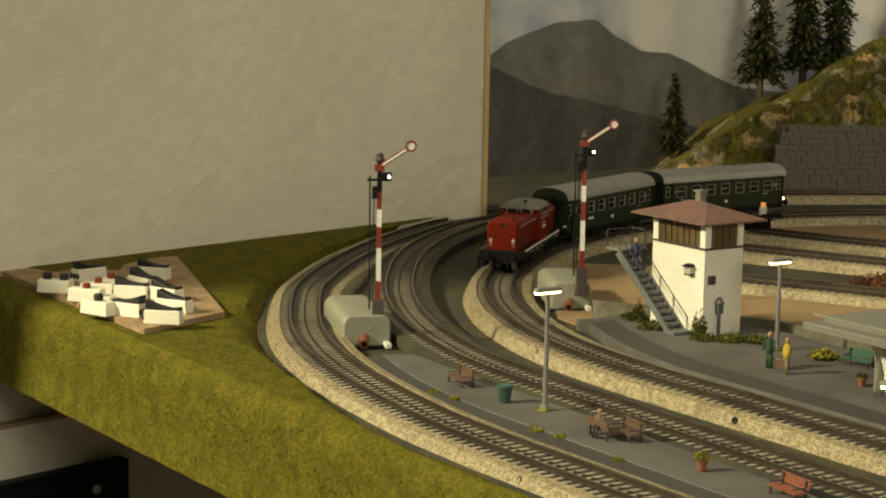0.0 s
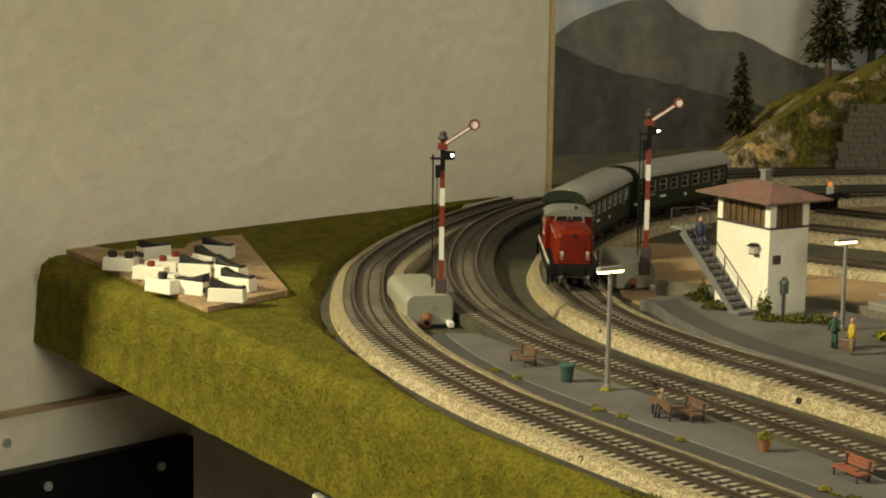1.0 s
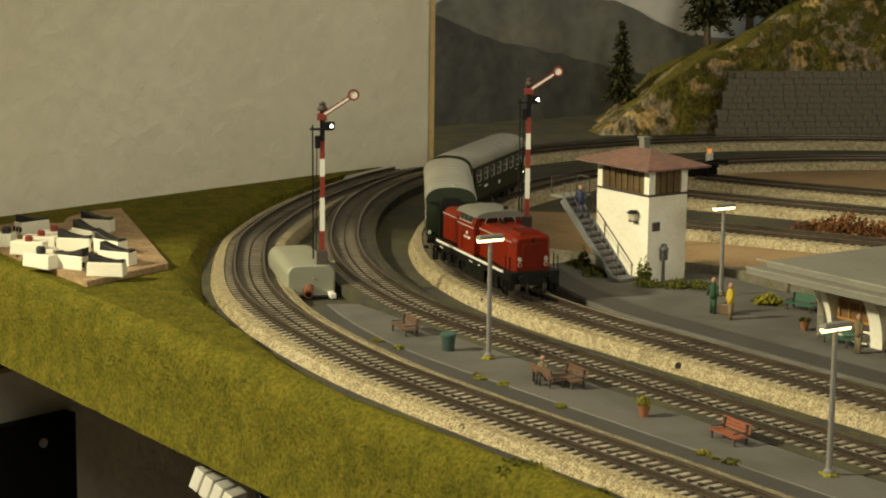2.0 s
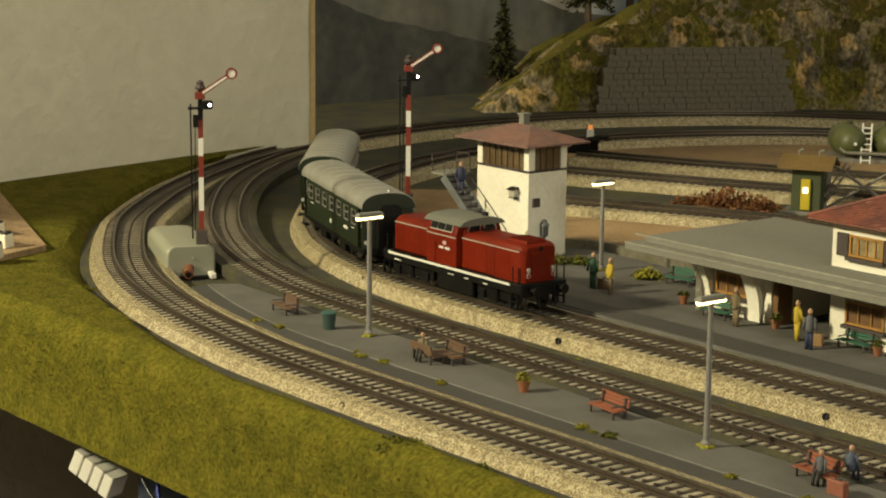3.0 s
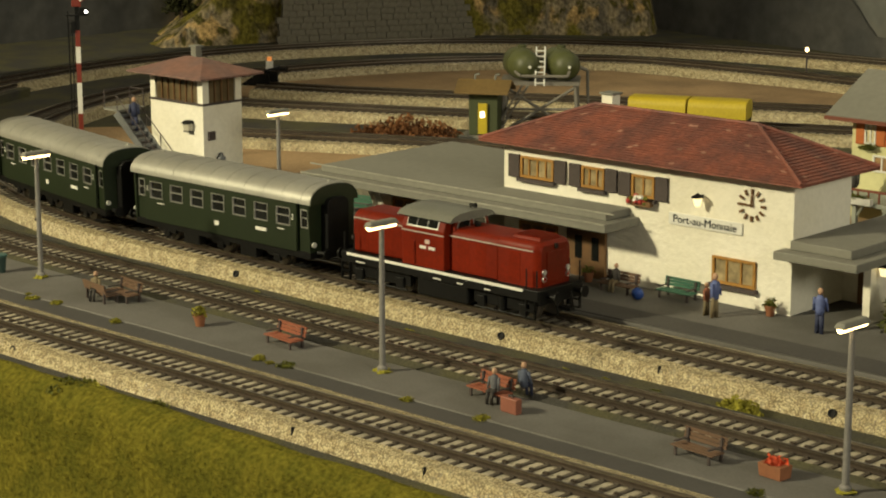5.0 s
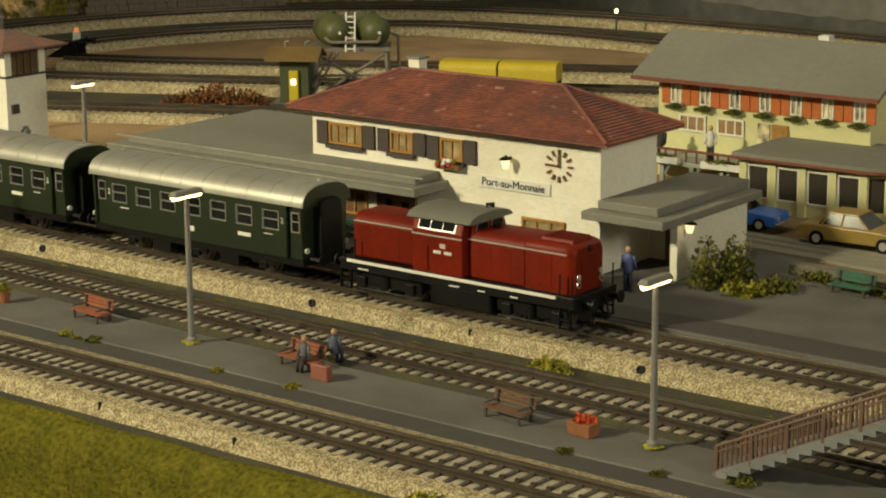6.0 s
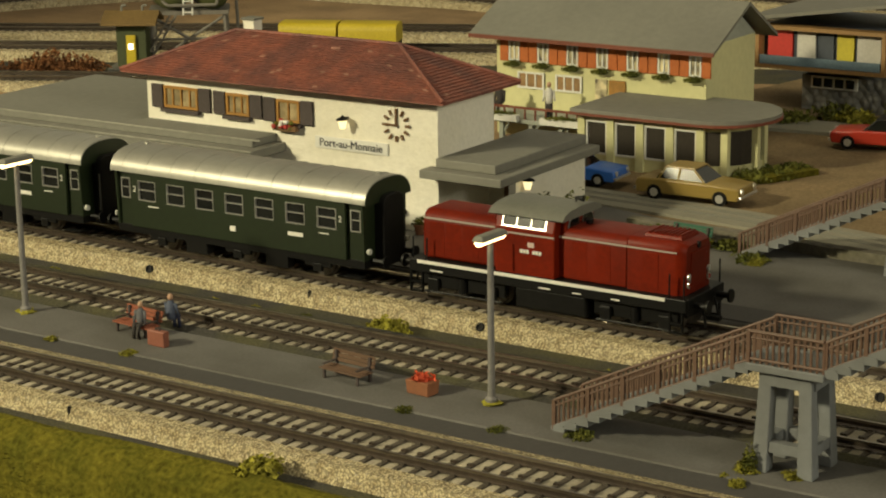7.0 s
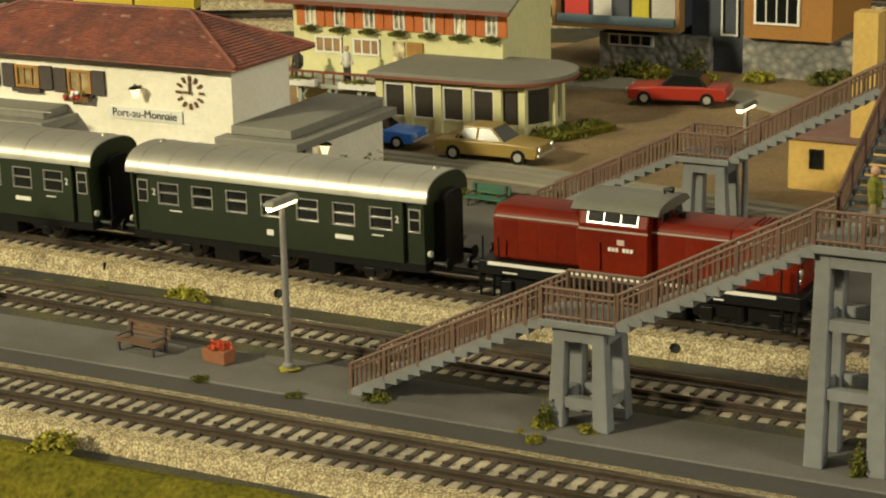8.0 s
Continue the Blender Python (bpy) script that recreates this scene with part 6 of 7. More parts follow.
def fir(x, y, z, h, r, seed):
    t = thing("fir_tree", "dark green model fir tree with drooping needled branches", "tree", "fir trees", m=SET_BACK @ pose(x, y, z))
    rn2 = random.Random(seed)
    part("trunk", Geo().rod((0, 0, -0.004), (0, 0, h * 0.98), 0.0022 * h / 0.08, 7, 0.0003), BARK, t)
    g = Geo()
    tiers = int(h / 0.0042)
    for k in range(tiers):
        u = k / tiers
        zz = h * (0.13 + 0.87 * u)
        rad = r * (1 - u) ** 0.8 * rn2.uniform(0.78, 1.12) + 0.0008
        for b in range(int(13 + 13 * (1 - u))):
            a = rn2.uniform(0, 6.283)
            ln = rad * rn2.uniform(0.55, 1.1)
            n = max(2, int(ln / 0.0026))
            for s in range(n):
                v = (s + 0.6) / n
                p = Vector((math.cos(a) * ln * v, math.sin(a) * ln * v, zz - ln * 0.42 * v * v + rn2.uniform(-0.001, 0.001)))
                q = 0.0025 * rn2.uniform(0.6, 1.3)
                m = Matrix.Translation(p) @ Euler((rn2.uniform(-0.9, 0.9), rn2.uniform(-0.9, 0.9), a)).to_matrix().to_4x4()
                g.add([(-q, -q * 0.5, 0), (q, -q * 0.4, -q * 0.3), (q, q * 0.4, -q * 0.3), (-q, q * 0.5, 0)], [(0, 1, 2, 3)], m)
    part("crown", g, NEEDLE, t)


for i, (x, y, z, h, r) in enumerate(((-1.500, 1.269, 0.016, 0.084, 0.019), (-1.500, 1.379, 0.076, 0.140, 0.027), (-1.500, 1.436, 0.084, 0.160, 0.027), (-1.490, 1.472, 0.080, 0.140, 0.028), (-1.430, 1.530, 0.095, 0.120, 0.024), (-1.42, 1.575, 0.090, 0.100, 0.022), (-1.24, 1.66, 0.070, 0.080, 0.018))):
    fir(x, y, z, h, r, i + 1)

# ---- buffer stop, pump, tank ----
bs = thing("buffer_stop", "dark buffer stop with white board and orange light", "buffer stop", m=pose(-1.180, 1.086, 0.0005, 0, 0, 24))
for s in (-1, 1):
    part("side_frame", Geo().add([(-0.016, s * 0.008 - 0.001, 0), (0.010, s * 0.008 - 0.001, 0), (0.008, s * 0.008 - 0.001, 0.013), (0.005, s * 0.008 - 0.001, 0.013), (-0.016, s * 0.008 + 0.001, 0), (0.010, s * 0.008 + 0.001, 0), (0.008, s * 0.008 + 0.001, 0.013), (0.005, s * 0.008 + 0.001, 0.013)], [(0, 1, 2, 3), (7, 6, 5, 4), (0, 4, 5, 1), (1, 5, 6, 2), (2, 6, 7, 3), (3, 7, 4, 0)]), BLACK, bs)
    part("buffer", Geo().rod((0.009, s * 0.009, 0.0115), (0.0165, s * 0.009, 0.0115), 0.0013, 8).rod((0.0165, s * 0.009, 0.0115), (0.0172, s * 0.009, 0.0115), 0.0026, 10), BLACK, bs)
part("beam", Geo().box(0.0065, 0.0095, -0.014, 0.014, 0.0095, 0.0135), BLACK, bs, bevel=0.0003)
part("board", Geo().box(0.0040, 0.0080, -0.0030, 0.0030, 0.0120, 0.0190), WHITE, bs, bevel=0.0003)
part("light", Geo().box(0.0045, 0.0075, -0.0012, 0.0012, 0.0190, 0.0222), paint("stop_light", (0.5, 0.16, 0.04), 0.4, glow=(1.0, 0.35, 0.08, 0.6)), bs)

PUMP_GREEN = paint("pump_dark_green", (0.050, 0.062, 0.022), 0.6, vary=0.15)
YELLOW = paint("pump_yellow", (0.50, 0.38, 0.02), 0.5, vary=0.1)
pm = thing("fuel_pump_kiosk", "dark green fuel kiosk with yellow pump front and lit dial", "kiosk", m=pose(-0.9080, 1.0450, GROUND, 0, 0, 30))
part("slab", Geo().box(-0.016, 0.016, -0.012, 0.012, 0.0, 0.0030), FELT, pm, bevel=0.0005)
part("cabinet", Geo().box(-0.0100, 0.0100, -0.0070, 0.0070, 0.0030, 0.0330), PUMP_GREEN, pm, bevel=0.0006)
part("pump_front", Geo().box(-0.0032, 0.0032, -0.0092, -0.0070, 0.0040, 0.0250), YELLOW, pm, bevel=0.0005)
part("dial", Geo().box(-0.0016, 0.0016, -0.0096, -0.0092, 0.0155, 0.0195), paint("dial_glow", (0.9, 0.9, 0.7), 0.3, glow=(1.0, 0.95, 0.6, 3.0)), pm)
part("roof", Geo().extrude_x([(-0.0150, 0.0320), (0.0, 0.0385), (0.0150, 0.0320), (0.0150, 0.0338), (0.0, 0.0405), (-0.0150, 0.0338)], -0.0185, 0.0185), paint("kiosk_roof", (0.16, 0.10, 0.03), 0.7, vary=0.2), pm)
for x in (-0.007, 0.007):
    part("vent_pipe", Geo().rod((x, 0, 0.0385), (x, 0, 0.0435), 0.0008, 8).rod((x, 0, 0.0435), (x + 0.003, 0, 0.0440), 0.0008, 8), FELT, pm)

TANK = paint("tank_green", (0.080, 0.088, 0.026), 0.5, vary=0.2, grain=200, bump=0.05, blotch=40, second=(0.055, 0.060, 0.024))
GANTRY = paint("gantry_grey", (0.17, 0.155, 0.13), 0.7, vary=0.15)
tk = thing("tank_gantry", "two green fuel tanks on a grey steel trestle with ladder", "tank", m=pose(-0.8943, 1.0874, GROUND, 0, 0, 38))
for x in (-0.0135, 0.0135):
    prof = [(0.0002, -0.0215), (0.0050, -0.0205), (0.0085, -0.0175), (0.0105, -0.0120), (0.0107, 0.0), (0.0105, 0.0120), (0.0085, 0.0175), (0.0050, 0.0205), (0.0002, 0.0215)]
    tn = part("tank", Geo().lathe(prof, 20), TANK, tk, smooth=True)
    tn.matrix_basis = Matrix.Translation((x, 0, 0.0485)) @ Matrix.Rotation(radians(18), 4, "Z") @ Matrix.Rotation(radians(90), 4, "X")
    part("tank_strap", Geo().lathe([(0.0106, -0.0010), (0.0110, -0.0010), (0.0110, 0.0010), (0.0106, 0.0010)], 20), TANK, tn)
    part("manhole", Geo().rod((x, 0.004, 0.0585), (x, 0.004, 0.0610), 0.0030, 10), TANK, tk)
    part("end_bolt", Geo().rod((x + 0.0064, -0.0198, 0.0485), (x + 0.0066, -0.0216, 0.0485), 0.0011, 8), SIGN_WHITE, tk)
part("platform", Geo().box(-0.0270, 0.0270, -0.0180, 0.0180, 0.0355, 0.0382), GANTRY, tk)
for x in (-0.0240, 0.0240):
    for y in (-0.0150, 0.0150):
        part("leg", Geo().rod((x * 1.1, y * 1.15, 0), (x, y, 0.0360), 0.0015, 6), GANTRY, tk)
for s in (-1, 1):
    part("brace", Geo().rod((-0.0255 * s, -0.0165, 0.003), (0.0245 * s, -0.0152, 0.0345), 0.0011, 6), GANTRY, tk)
    part("side_brace", Geo().rod((0.0255, -0.0165 * s, 0.003), (0.0245, 0.0152 * s, 0.0345), 0.0011, 6), GANTRY, tk)
part("cross_beam", Geo().rod((-0.025, -0.016, 0.019), (0.025, -0.016, 0.019), 0.0010, 6), GANTRY, tk)
ld = part("ladder", Geo().rod((-0.0030, -0.0240, 0.036), (-0.0030, -0.0080, 0.061), 0.0006, 6).rod((0.0030, -0.0240, 0.036), (0.0030, -0.0080, 0.061), 0.0006, 6), SIGN_WHITE, tk)
for k in range(7):
    part("rung", Geo().rod((-0.003, -0.0228 + k * 0.0022, 0.0379 + k * 0.0034), (0.003, -0.0228 + k * 0.0022, 0.0379 + k * 0.0034), 0.0005, 6), SIGN_WHITE, ld)
st = part("stair", Geo().rod((-0.034, -0.022, 0.0), (-0.012, -0.021, 0.036), 0.0008, 6).rod((-0.030, -0.022, 0.0), (-0.008, -0.021, 0.036), 0.0008, 6), GANTRY, tk)
for k in range(8):
    part("tread", Geo().rod((-0.0315 + k * 0.0024, -0.022, 0.004 + k * 0.004), (-0.0275 + k * 0.0024, -0.022, 0.004 + k * 0.004), 0.0005, 6), GANTRY, st)
part("feed_pipe", Geo().rod((-0.0130, -0.0225, 0.0425), (0.0190, -0.0225, 0.0425), 0.0011, 8).rod((-0.0130, -0.0225, 0.0425), (-0.0170, -0.0190, 0.0450), 0.0011, 8).rod((0.0190, -0.0225, 0.0425), (0.0200, -0.0190, 0.0460), 0.0011, 8), GANTRY, tk, smooth=True)
part("down_pipe", Geo().rod((0.0240, 0.0, 0.0470), (0.0320, 0.0, 0.0440), 0.0011, 8).rod((0.0320, 0.0, 0.0440), (0.0330, 0.0, 0.002), 0.0011, 8), GANTRY, tk)

yw = thing("covered_wagon", "bright yellow covered wagon standing in the yard", "wagon", m=pose(-0.8020, 1.1350, 0.002, 0, 0, 24))
for s in (-1, 1):
    part("hood", Geo().extrude_x(rounded(0.024, 0.0125, 0.005, z=0.0075), -0.0405 if s < 0 else 0.0008, -0.0008 if s < 0 else 0.0405), YELLOW, yw, smooth=True)
part("underframe", Geo().box(-0.040, 0.040, -0.012, 0.012, 0.0045, 0.0082), BLACK, yw)
for x in (-0.026, 0.026):
    part("axle", Geo().rod((x, -0.009, 0.0055), (x, 0.009, 0.0055), 0.0052, 14), STEEL, yw)

# ---- village ground, road, guest house ----
DIRT = paint("village_dirt", (0.25, 0.18, 0.10), 0.95, vary=0.25, grain=700, bump=0.5, blotch=20, second=(0.18, 0.13, 0.075), spec=0.1)
ROADM = paint("road_grey", (0.27, 0.255, 0.20), 0.85, vary=0.08, grain=500, bump=0.1, blotch=20, second=(0.22, 0.21, 0.165), spec=0.2)
setting("village_ground", Geo().prism([(-0.50, 0.845), (-0.44, 0.836), (-0.30, 0.801), (0.5, 0.801), (0.5, 1.9), (-0.36, 1.9), (-0.52, 1.05)], GROUND, -0.0008), DIRT, "brown gravel ground of the village")
road = [(-0.60, 0.846), (-0.50, 0.850), (-0.43, 0.848), (-0.36, 0.842), (-0.28, 0.828), (-0.1, 0.80), (0.2, 0.76)]
g = Geo().sweep([(x, y, 0.0) for x, y in spline(road, 0.01)], [(-0.016, -0.003), (-0.016, 0.0006), (0.011, 0.0006), (0.011, -0.003)])
setting("road", g, ROADM, "pale grey concrete road with slot lines")
for o in (-0.0075, -0.0050, 0.0015, 0.0040):
    setting("road_slot", Geo().sweep(offset_way(spline(road, 0.01), o, 0.0), [(-0.0003, 0.0004), (-0.0003, 0.0009), (0.0003, 0.0009), (0.0003, 0.0004)]), FELT, "thin dark slot line in the road")
lane = [(-0.47, 1.045), (-0.40, 1.052), (-0.33, 1.040), (-0.27, 0.995), (-0.20, 0.93)]
setting("village_lane", Geo().sweep([(x, y, 0.0) for x, y in spline(lane, 0.01)], [(-0.015, -0.003), (-0.015, 0.0010), (0.015, 0.0010), (0.015, -0.003)]), ROADM, "pale village lane with a raised kerb")
setting("stone_border", Geo().sweep([(x, y, 0.0) for x, y in spline([(-0.40, 0.803), (-0.36, 0.803), (-0.33, 0.802), (-0.28, 0.799), (-0.1, 0.80)], 0.006)], [(-0.003, -0.003), (-0.003, 0.0045), (0.003, 0.0045), (0.003, -0.003)]), MASON, "low rough stone border")
setting("yard_border", Geo().sweep([(x, y, 0.0) for x, y in spline([(-0.975, 0.766), (-0.945, 0.779), (-0.905, 0.797), (-0.865, 0.820), (-0.80, 0.817), (-0.755, 0.812)], 0.006)], [(-0.002, -0.007), (-0.002, 0.0040), (0.002, 0.0040), (0.002, -0.007)]), MASON, "low dark stone border behind the signal box")

CREAM = paint("guesthouse_cream", (0.60, 0.575, 0.31), 0.8, vary=0.06, grain=300, bump=0.15, blotch=20)
ORANGE = paint("shutter_orange", (0.46, 0.12, 0.02), 0.6, vary=0.12)
FASCIA = paint("fascia_red_brown", (0.17, 0.045, 0.022), 0.6, vary=0.15)
GREY_BLUE = paint("gable_board", (0.34, 0.36, 0.31), 0.75, vary=0.08)
gh = thing("guest_house", "cream guest house with orange shutters and grey pitched roof", "house")
HX0, HX1, HY = -0.5640, -0.4390, 0.9550
part("wall", Geo().box(HX0, HX1, HY, 1.012, 0.0, 0.0560), CREAM, gh)
part("gable", Geo().add([(HX1, HY, 0.056), (HX1, 1.012, 0.056), (HX1, 0.9860, 0.0725), (HX1 - 0.002, HY, 0.056), (HX1 - 0.002, 1.012, 0.056), (HX1 - 0.002, 0.9860, 0.0725)], [(0, 1, 2), (3, 5, 4), (0, 3, 4, 1), (1, 4, 5, 2), (2, 5, 3, 0)]), GREY_BLUE, gh)
for s, y in ((-1, HY - 0.010), (1, 1.021)):
    a, b = (y, 0.0535), (0.9860, 0.0740)
    part("roof_slope", Geo().extrude_x([a, b, (b[0], b[1] + 0.0018), (a[0], a[1] + 0.0018)], HX0 - 0.011, HX1 + 0.009), FELT, gh)
part("fascia", Geo().box(HX0 - 0.011, HX1 + 0.009, HY - 0.0112, HY - 0.0100, 0.0528, 0.0548), FASCIA, gh)
chm = part("chimney", Geo().box(-0.4880, -0.4820, 0.990, 0.996, 0.066, 0.0775), WHITE, gh)
GLASS_CREAM = paint("window_cream", (0.62, 0.54, 0.33), 0.4, vary=0.4, grain=150, bump=0.0, blotch=160, second=(0.12, 0.10, 0.07))
pitch = 0.01795
for k in range(7):
    x = -0.5525 + pitch * k
    w = part("window", frame_of(x - 0.0034, x + 0.0034, 0.0405, 0.0515, HY, 0.0009, 0.0012), SIGN_WHITE, gh)
    part("pane", Geo().box(x - 0.0030, x + 0.0030, HY - 0.0004, HY + 0.0002, 0.0410, 0.0510), GLASS_CREAM, w)
    part("mullion", Geo().box(x - 0.0004, x + 0.0004, HY - 0.0010, HY - 0.0003, 0.0410, 0.0510), SIGN_WHITE, w)
    pl = part("window_plant", Geo(), LEAF, w)
    pl.data = BUSH_MESHES["low"]
    pl.matrix_basis = pose(x, HY - 0.0028, 0.0380, 0, 0, 0) @ Matrix.Diagonal((0.50, 0.30, 0.62, 1))
    for a, b in ((x - 0.0088, x - 0.0036), (x + 0.0036, x + 0.0088)):
        part("shutter", Geo().box(a, b, HY - 0.0012, HY - 0.0002, 0.0400, 0.0520), ORANGE, gh, bevel=0.0002)
for x0, x1 in ((-0.5505, -0.5340), (-0.5270, -0.5110)):
    w = part("window", frame_of(x0, x1, 0.0260, 0.0350, HY, 0.0010, 0.0012), SIGN_WHITE, gh)
    part("pane", Geo().box(x0, x1, HY - 0.0004, HY + 0.0002, 0.0265, 0.0345), paint("inn_window", (0.33, 0.20, 0.09), 0.4, vary=0.4, grain=120) if "inn_window" not in bpy.data.materials else bpy.data.materials["inn_window"], w)
    for k in (1, 2):
        xx = x0 + (x1 - x0) * k / 3
        part("glazing_bar", Geo().box(xx - 0.0004, xx + 0.0004, HY - 0.0010, HY - 0.0003, 0.0265, 0.0345), SIGN_WHITE, w)
part("balcony_door", Geo().box(-0.5030, -0.4960, HY - 0.0006, HY + 0.0002, 0.0160, 0.0345), GLASS_CREAM, gh)
part("notice_board", Geo().box(-0.4945, -0.4850, HY - 0.0012, HY, 0.0260, 0.0345), WOOD, gh, "framed wooden notice board")
part("balcony", Geo().box(HX0 - 0.004, -0.4860, 0.9260, HY, 0.0128, 0.0150), GREY_BLUE, gh)
for k in range(5):
    x = HX0 + 0.002 + k * 0.0180
    part("post", Geo().box(x - 0.0012, x + 0.0012, 0.9268, 0.9292, 0.0, 0.0128), GREY_BLUE, gh)
    part("knee_brace", Geo().rod((x, 0.928, 0.0060), (x + 0.0050, 0.928, 0.0128), 0.0007, 6), GREY_BLUE, gh)
part("balcony_rail", Geo().box(HX0 - 0.004, -0.4860, 0.9262, 0.9272, 0.0205, 0.0217), FASCIA, gh)
for k in range(14):
    x = HX0 - 0.003 + k * 0.0063
    part("rail_post", Geo().box(x - 0.0004, x + 0.0004, 0.9263, 0.9271, 0.0150, 0.0207), FASCIA, gh)
for x in (-0.5440, -0.5060):
    bx = part("planter", Geo().box(x - 0.0120, x + 0.0120, 0.9225, 0.9258, 0.0140, 0.0175), SIGN_WHITE, gh)
    pl = part("planter_shrub", Geo(), LEAF, bx)
    pl.data = BUSH_MESHES["low"]
    pl.matrix_basis = pose(x, 0.9240, 0.0170) @ Matrix.Diagonal((0.95, 0.22, 0.45, 1))
figure(-0.5190, 0.9340, 0.0150, 30, cloth("cloth_white", (0.6, 0.58, 0.52)), DRK, label="small painted waiter figure on the terrace")
figure(-0.5500, 0.9360, 0.0150, 0, DRK, DRK, True, label="small painted seated figure on the terrace")
# rounded dining annex
an = thing("dining_annex", "pale green dining annex with big windows and rounded grey roof", "annex")
AX0, AX1, AY = -0.4840, -0.4180, 0.9080
ro = [(AX0 - 0.004, AY - 0.006), (AX1, AY - 0.006)] + [(AX1 + 0.028 * math.cos(radians(a)), 0.9330 + 0.031 * math.sin(radians(a))) for a in range(-85, 91, 12)] + [(AX0 - 0.004, 0.9640)]
part("roof", Geo().prism(ro, 0.0272, 0.0290), FELT, an)
part("roof_edge", Geo().prism([(x + (0.0008 if x > -0.45 else -0.0008), y - 0.0004) for x, y in ro], 0.0258, 0.0272), FASCIA, an)
wl = [(AX0, AY), (AX1, AY)] + [(AX1 + 0.020 * math.cos(radians(a)), 0.9310 + 0.0230 * math.sin(radians(a))) for a in range(-80, 91, 24)] + [(AX0, 0.9550)]
part("plinth", Geo().prism(wl, -0.001, 0.0058), CREAM, an)
part("inside", Geo().prism([(x * 0.985 - 0.45 * 0.015, y * 0.985 + 0.932 * 0.015) for x, y in wl], 0.0058, 0.0230), DARK_ROOM, an)
part("lintel", Geo().prism(wl, 0.0228, 0.0257), CREAM, an)
for k in range(5):
    x = AX0 + (AX1 - AX0) * k / 4
    part("pillar", Geo().box(x - 0.0020, x + 0.0020, AY - 0.0016, AY + 0.0010, -0.001, 0.0257), CREAM, an)
for x, y in wl[3:9:2]:
    part("pillar", Geo().box(x - 0.0018, x + 0.0018, y - 0.0018, y + 0.0018, -0.001, 0.0257), CREAM, an)
for k in range(4):
    x = AX0 + (AX1 - AX0) * (k + 0.5) / 4
    w = part("window", frame_of(x - 0.0060, x + 0.0060, 0.0058, 0.0228, AY + 0.0006, 0.0008, 0.0012), SIGN_WHITE, an)
    if k == 2:
        part("inner_door", Geo().box(x - 0.0022, x + 0.0022, AY + 0.0008, AY + 0.0016, 0.0058, 0.0190), ORANGE, w)
    else:
        part("table_cloth", Geo().box(x - 0.0035, x + 0.0035, AY + 0.0006, AY + 0.0015, 0.0070, 0.0092), GLASS_CREAM, w)
setting("lawn_edge", Geo().prism([(-0.402, 0.900), (-0.385, 0.915), (-0.372, 0.945), (-0.385, 0.948), (-0.398, 0.925)], -0.001, 0.0022), TURF, "small green lawn by the annex")

# modern house with coloured panels
mh = thing("modern_house", "modern flat-roofed house with coloured panels and orange wing", "house")
PALE_STONE = paint("plinth_stone", (0.26, 0.25, 0.22), 0.85, vary=0.3, grain=220, bump=0.6, blotch=70, second=(0.15, 0.15, 0.14), cell=True)
PB = paint("panel_dark", (0.05, 0.06, 0.08), 0.4)
part("plinth", Geo().box(-0.452, -0.385, 1.105, 1.170, -0.001, 0.0190), PALE_STONE, mh)
part("upper_box", Geo().box(-0.474, -0.398, 1.098, 1.170, 0.0250, 0.0470), PB, mh)
part("box_frame", frame_of(-0.475, -0.397, 0.0235, 0.0480, 1.098, 0.0022, 0.0080), paint("wood_frame", (0.30, 0.17, 0.06), 0.6, vary=0.2), mh)
for x0, x1, c in ((-0.470, -0.455, (0.50, 0.03, 0.02)), (-0.452, -0.441, (0.55, 0.53, 0.48)), (-0.438, -0.430, (0.05, 0.06, 0.08)), (-0.428, -0.418, (0.50, 0.42, 0.03)), (-0.416, -0.402, (0.50, 0.48, 0.44))):
    part("panel", Geo().box(x0, x1, 1.0965, 1.0982, 0.0295, 0.0450), paint("panel_%d" % int(-x0 * 1000), c, 0.5, vary=0.1), mh)
part("balcony_front", Geo().box(-0.472, -0.400, 1.0900, 1.0910, 0.0260, 0.0310), paint("balcony_blue", (0.13, 0.19, 0.24), 0.5), mh)
part("roof", Geo().add([(-0.482, 1.085, 0.0500), (-0.385, 1.085, 0.0640), (-0.385, 1.180, 0.0640), (-0.482, 1.180, 0.0500), (-0.482, 1.085, 0.0520), (-0.385, 1.085, 0.0660), (-0.385, 1.180, 0.0660), (-0.482, 1.180, 0.0520)], [(3, 2, 1, 0), (4, 5, 6, 7), (0, 1, 5, 4), (1, 2, 6, 5), (2, 3, 7, 6), (3, 0, 4, 7)]), FELT, mh)
part("cellar_window", Geo().box(-0.446, -0.418, 1.1035, 1.1052, 0.0120, 0.0190), SIGN_WHITE, mh)
for k in range(4):
    part("cellar_pane", Geo().box(-0.4445 + k * 0.0066, -0.4395 + k * 0.0066, 1.1028, 1.1037, 0.0130, 0.0180), PANE, mh)
part("link_wall", Geo().box(-0.398, -0.360, 1.112, 1.170, -0.001, 0.0600), PB, mh)
part("glass_door", frame_of(-0.380, -0.370, 0.020, 0.050, 1.111, 0.001, 0.001), SIGN_WHITE, mh)
part("orange_wing", Geo().box(-0.362, -0.312, 1.098, 1.170, 0.0220, 0.0620), paint("wing_orange", (0.33, 0.15, 0.03), 0.7, vary=0.1), mh)
part("wing_plinth", Geo().box(-0.365, -0.300, 1.105, 1.170, -0.001, 0.0220), PALE_STONE, mh)
wf = part("wing_window", frame_of(-0.356, -0.330, 0.0300, 0.0500, 1.098, 0.0012, 0.0016), SIGN_WHITE, mh)
part("wing_pane", Geo().box(-0.355, -0.331, 1.0970, 1.0984, 0.0310, 0.0490), PANE, wf)
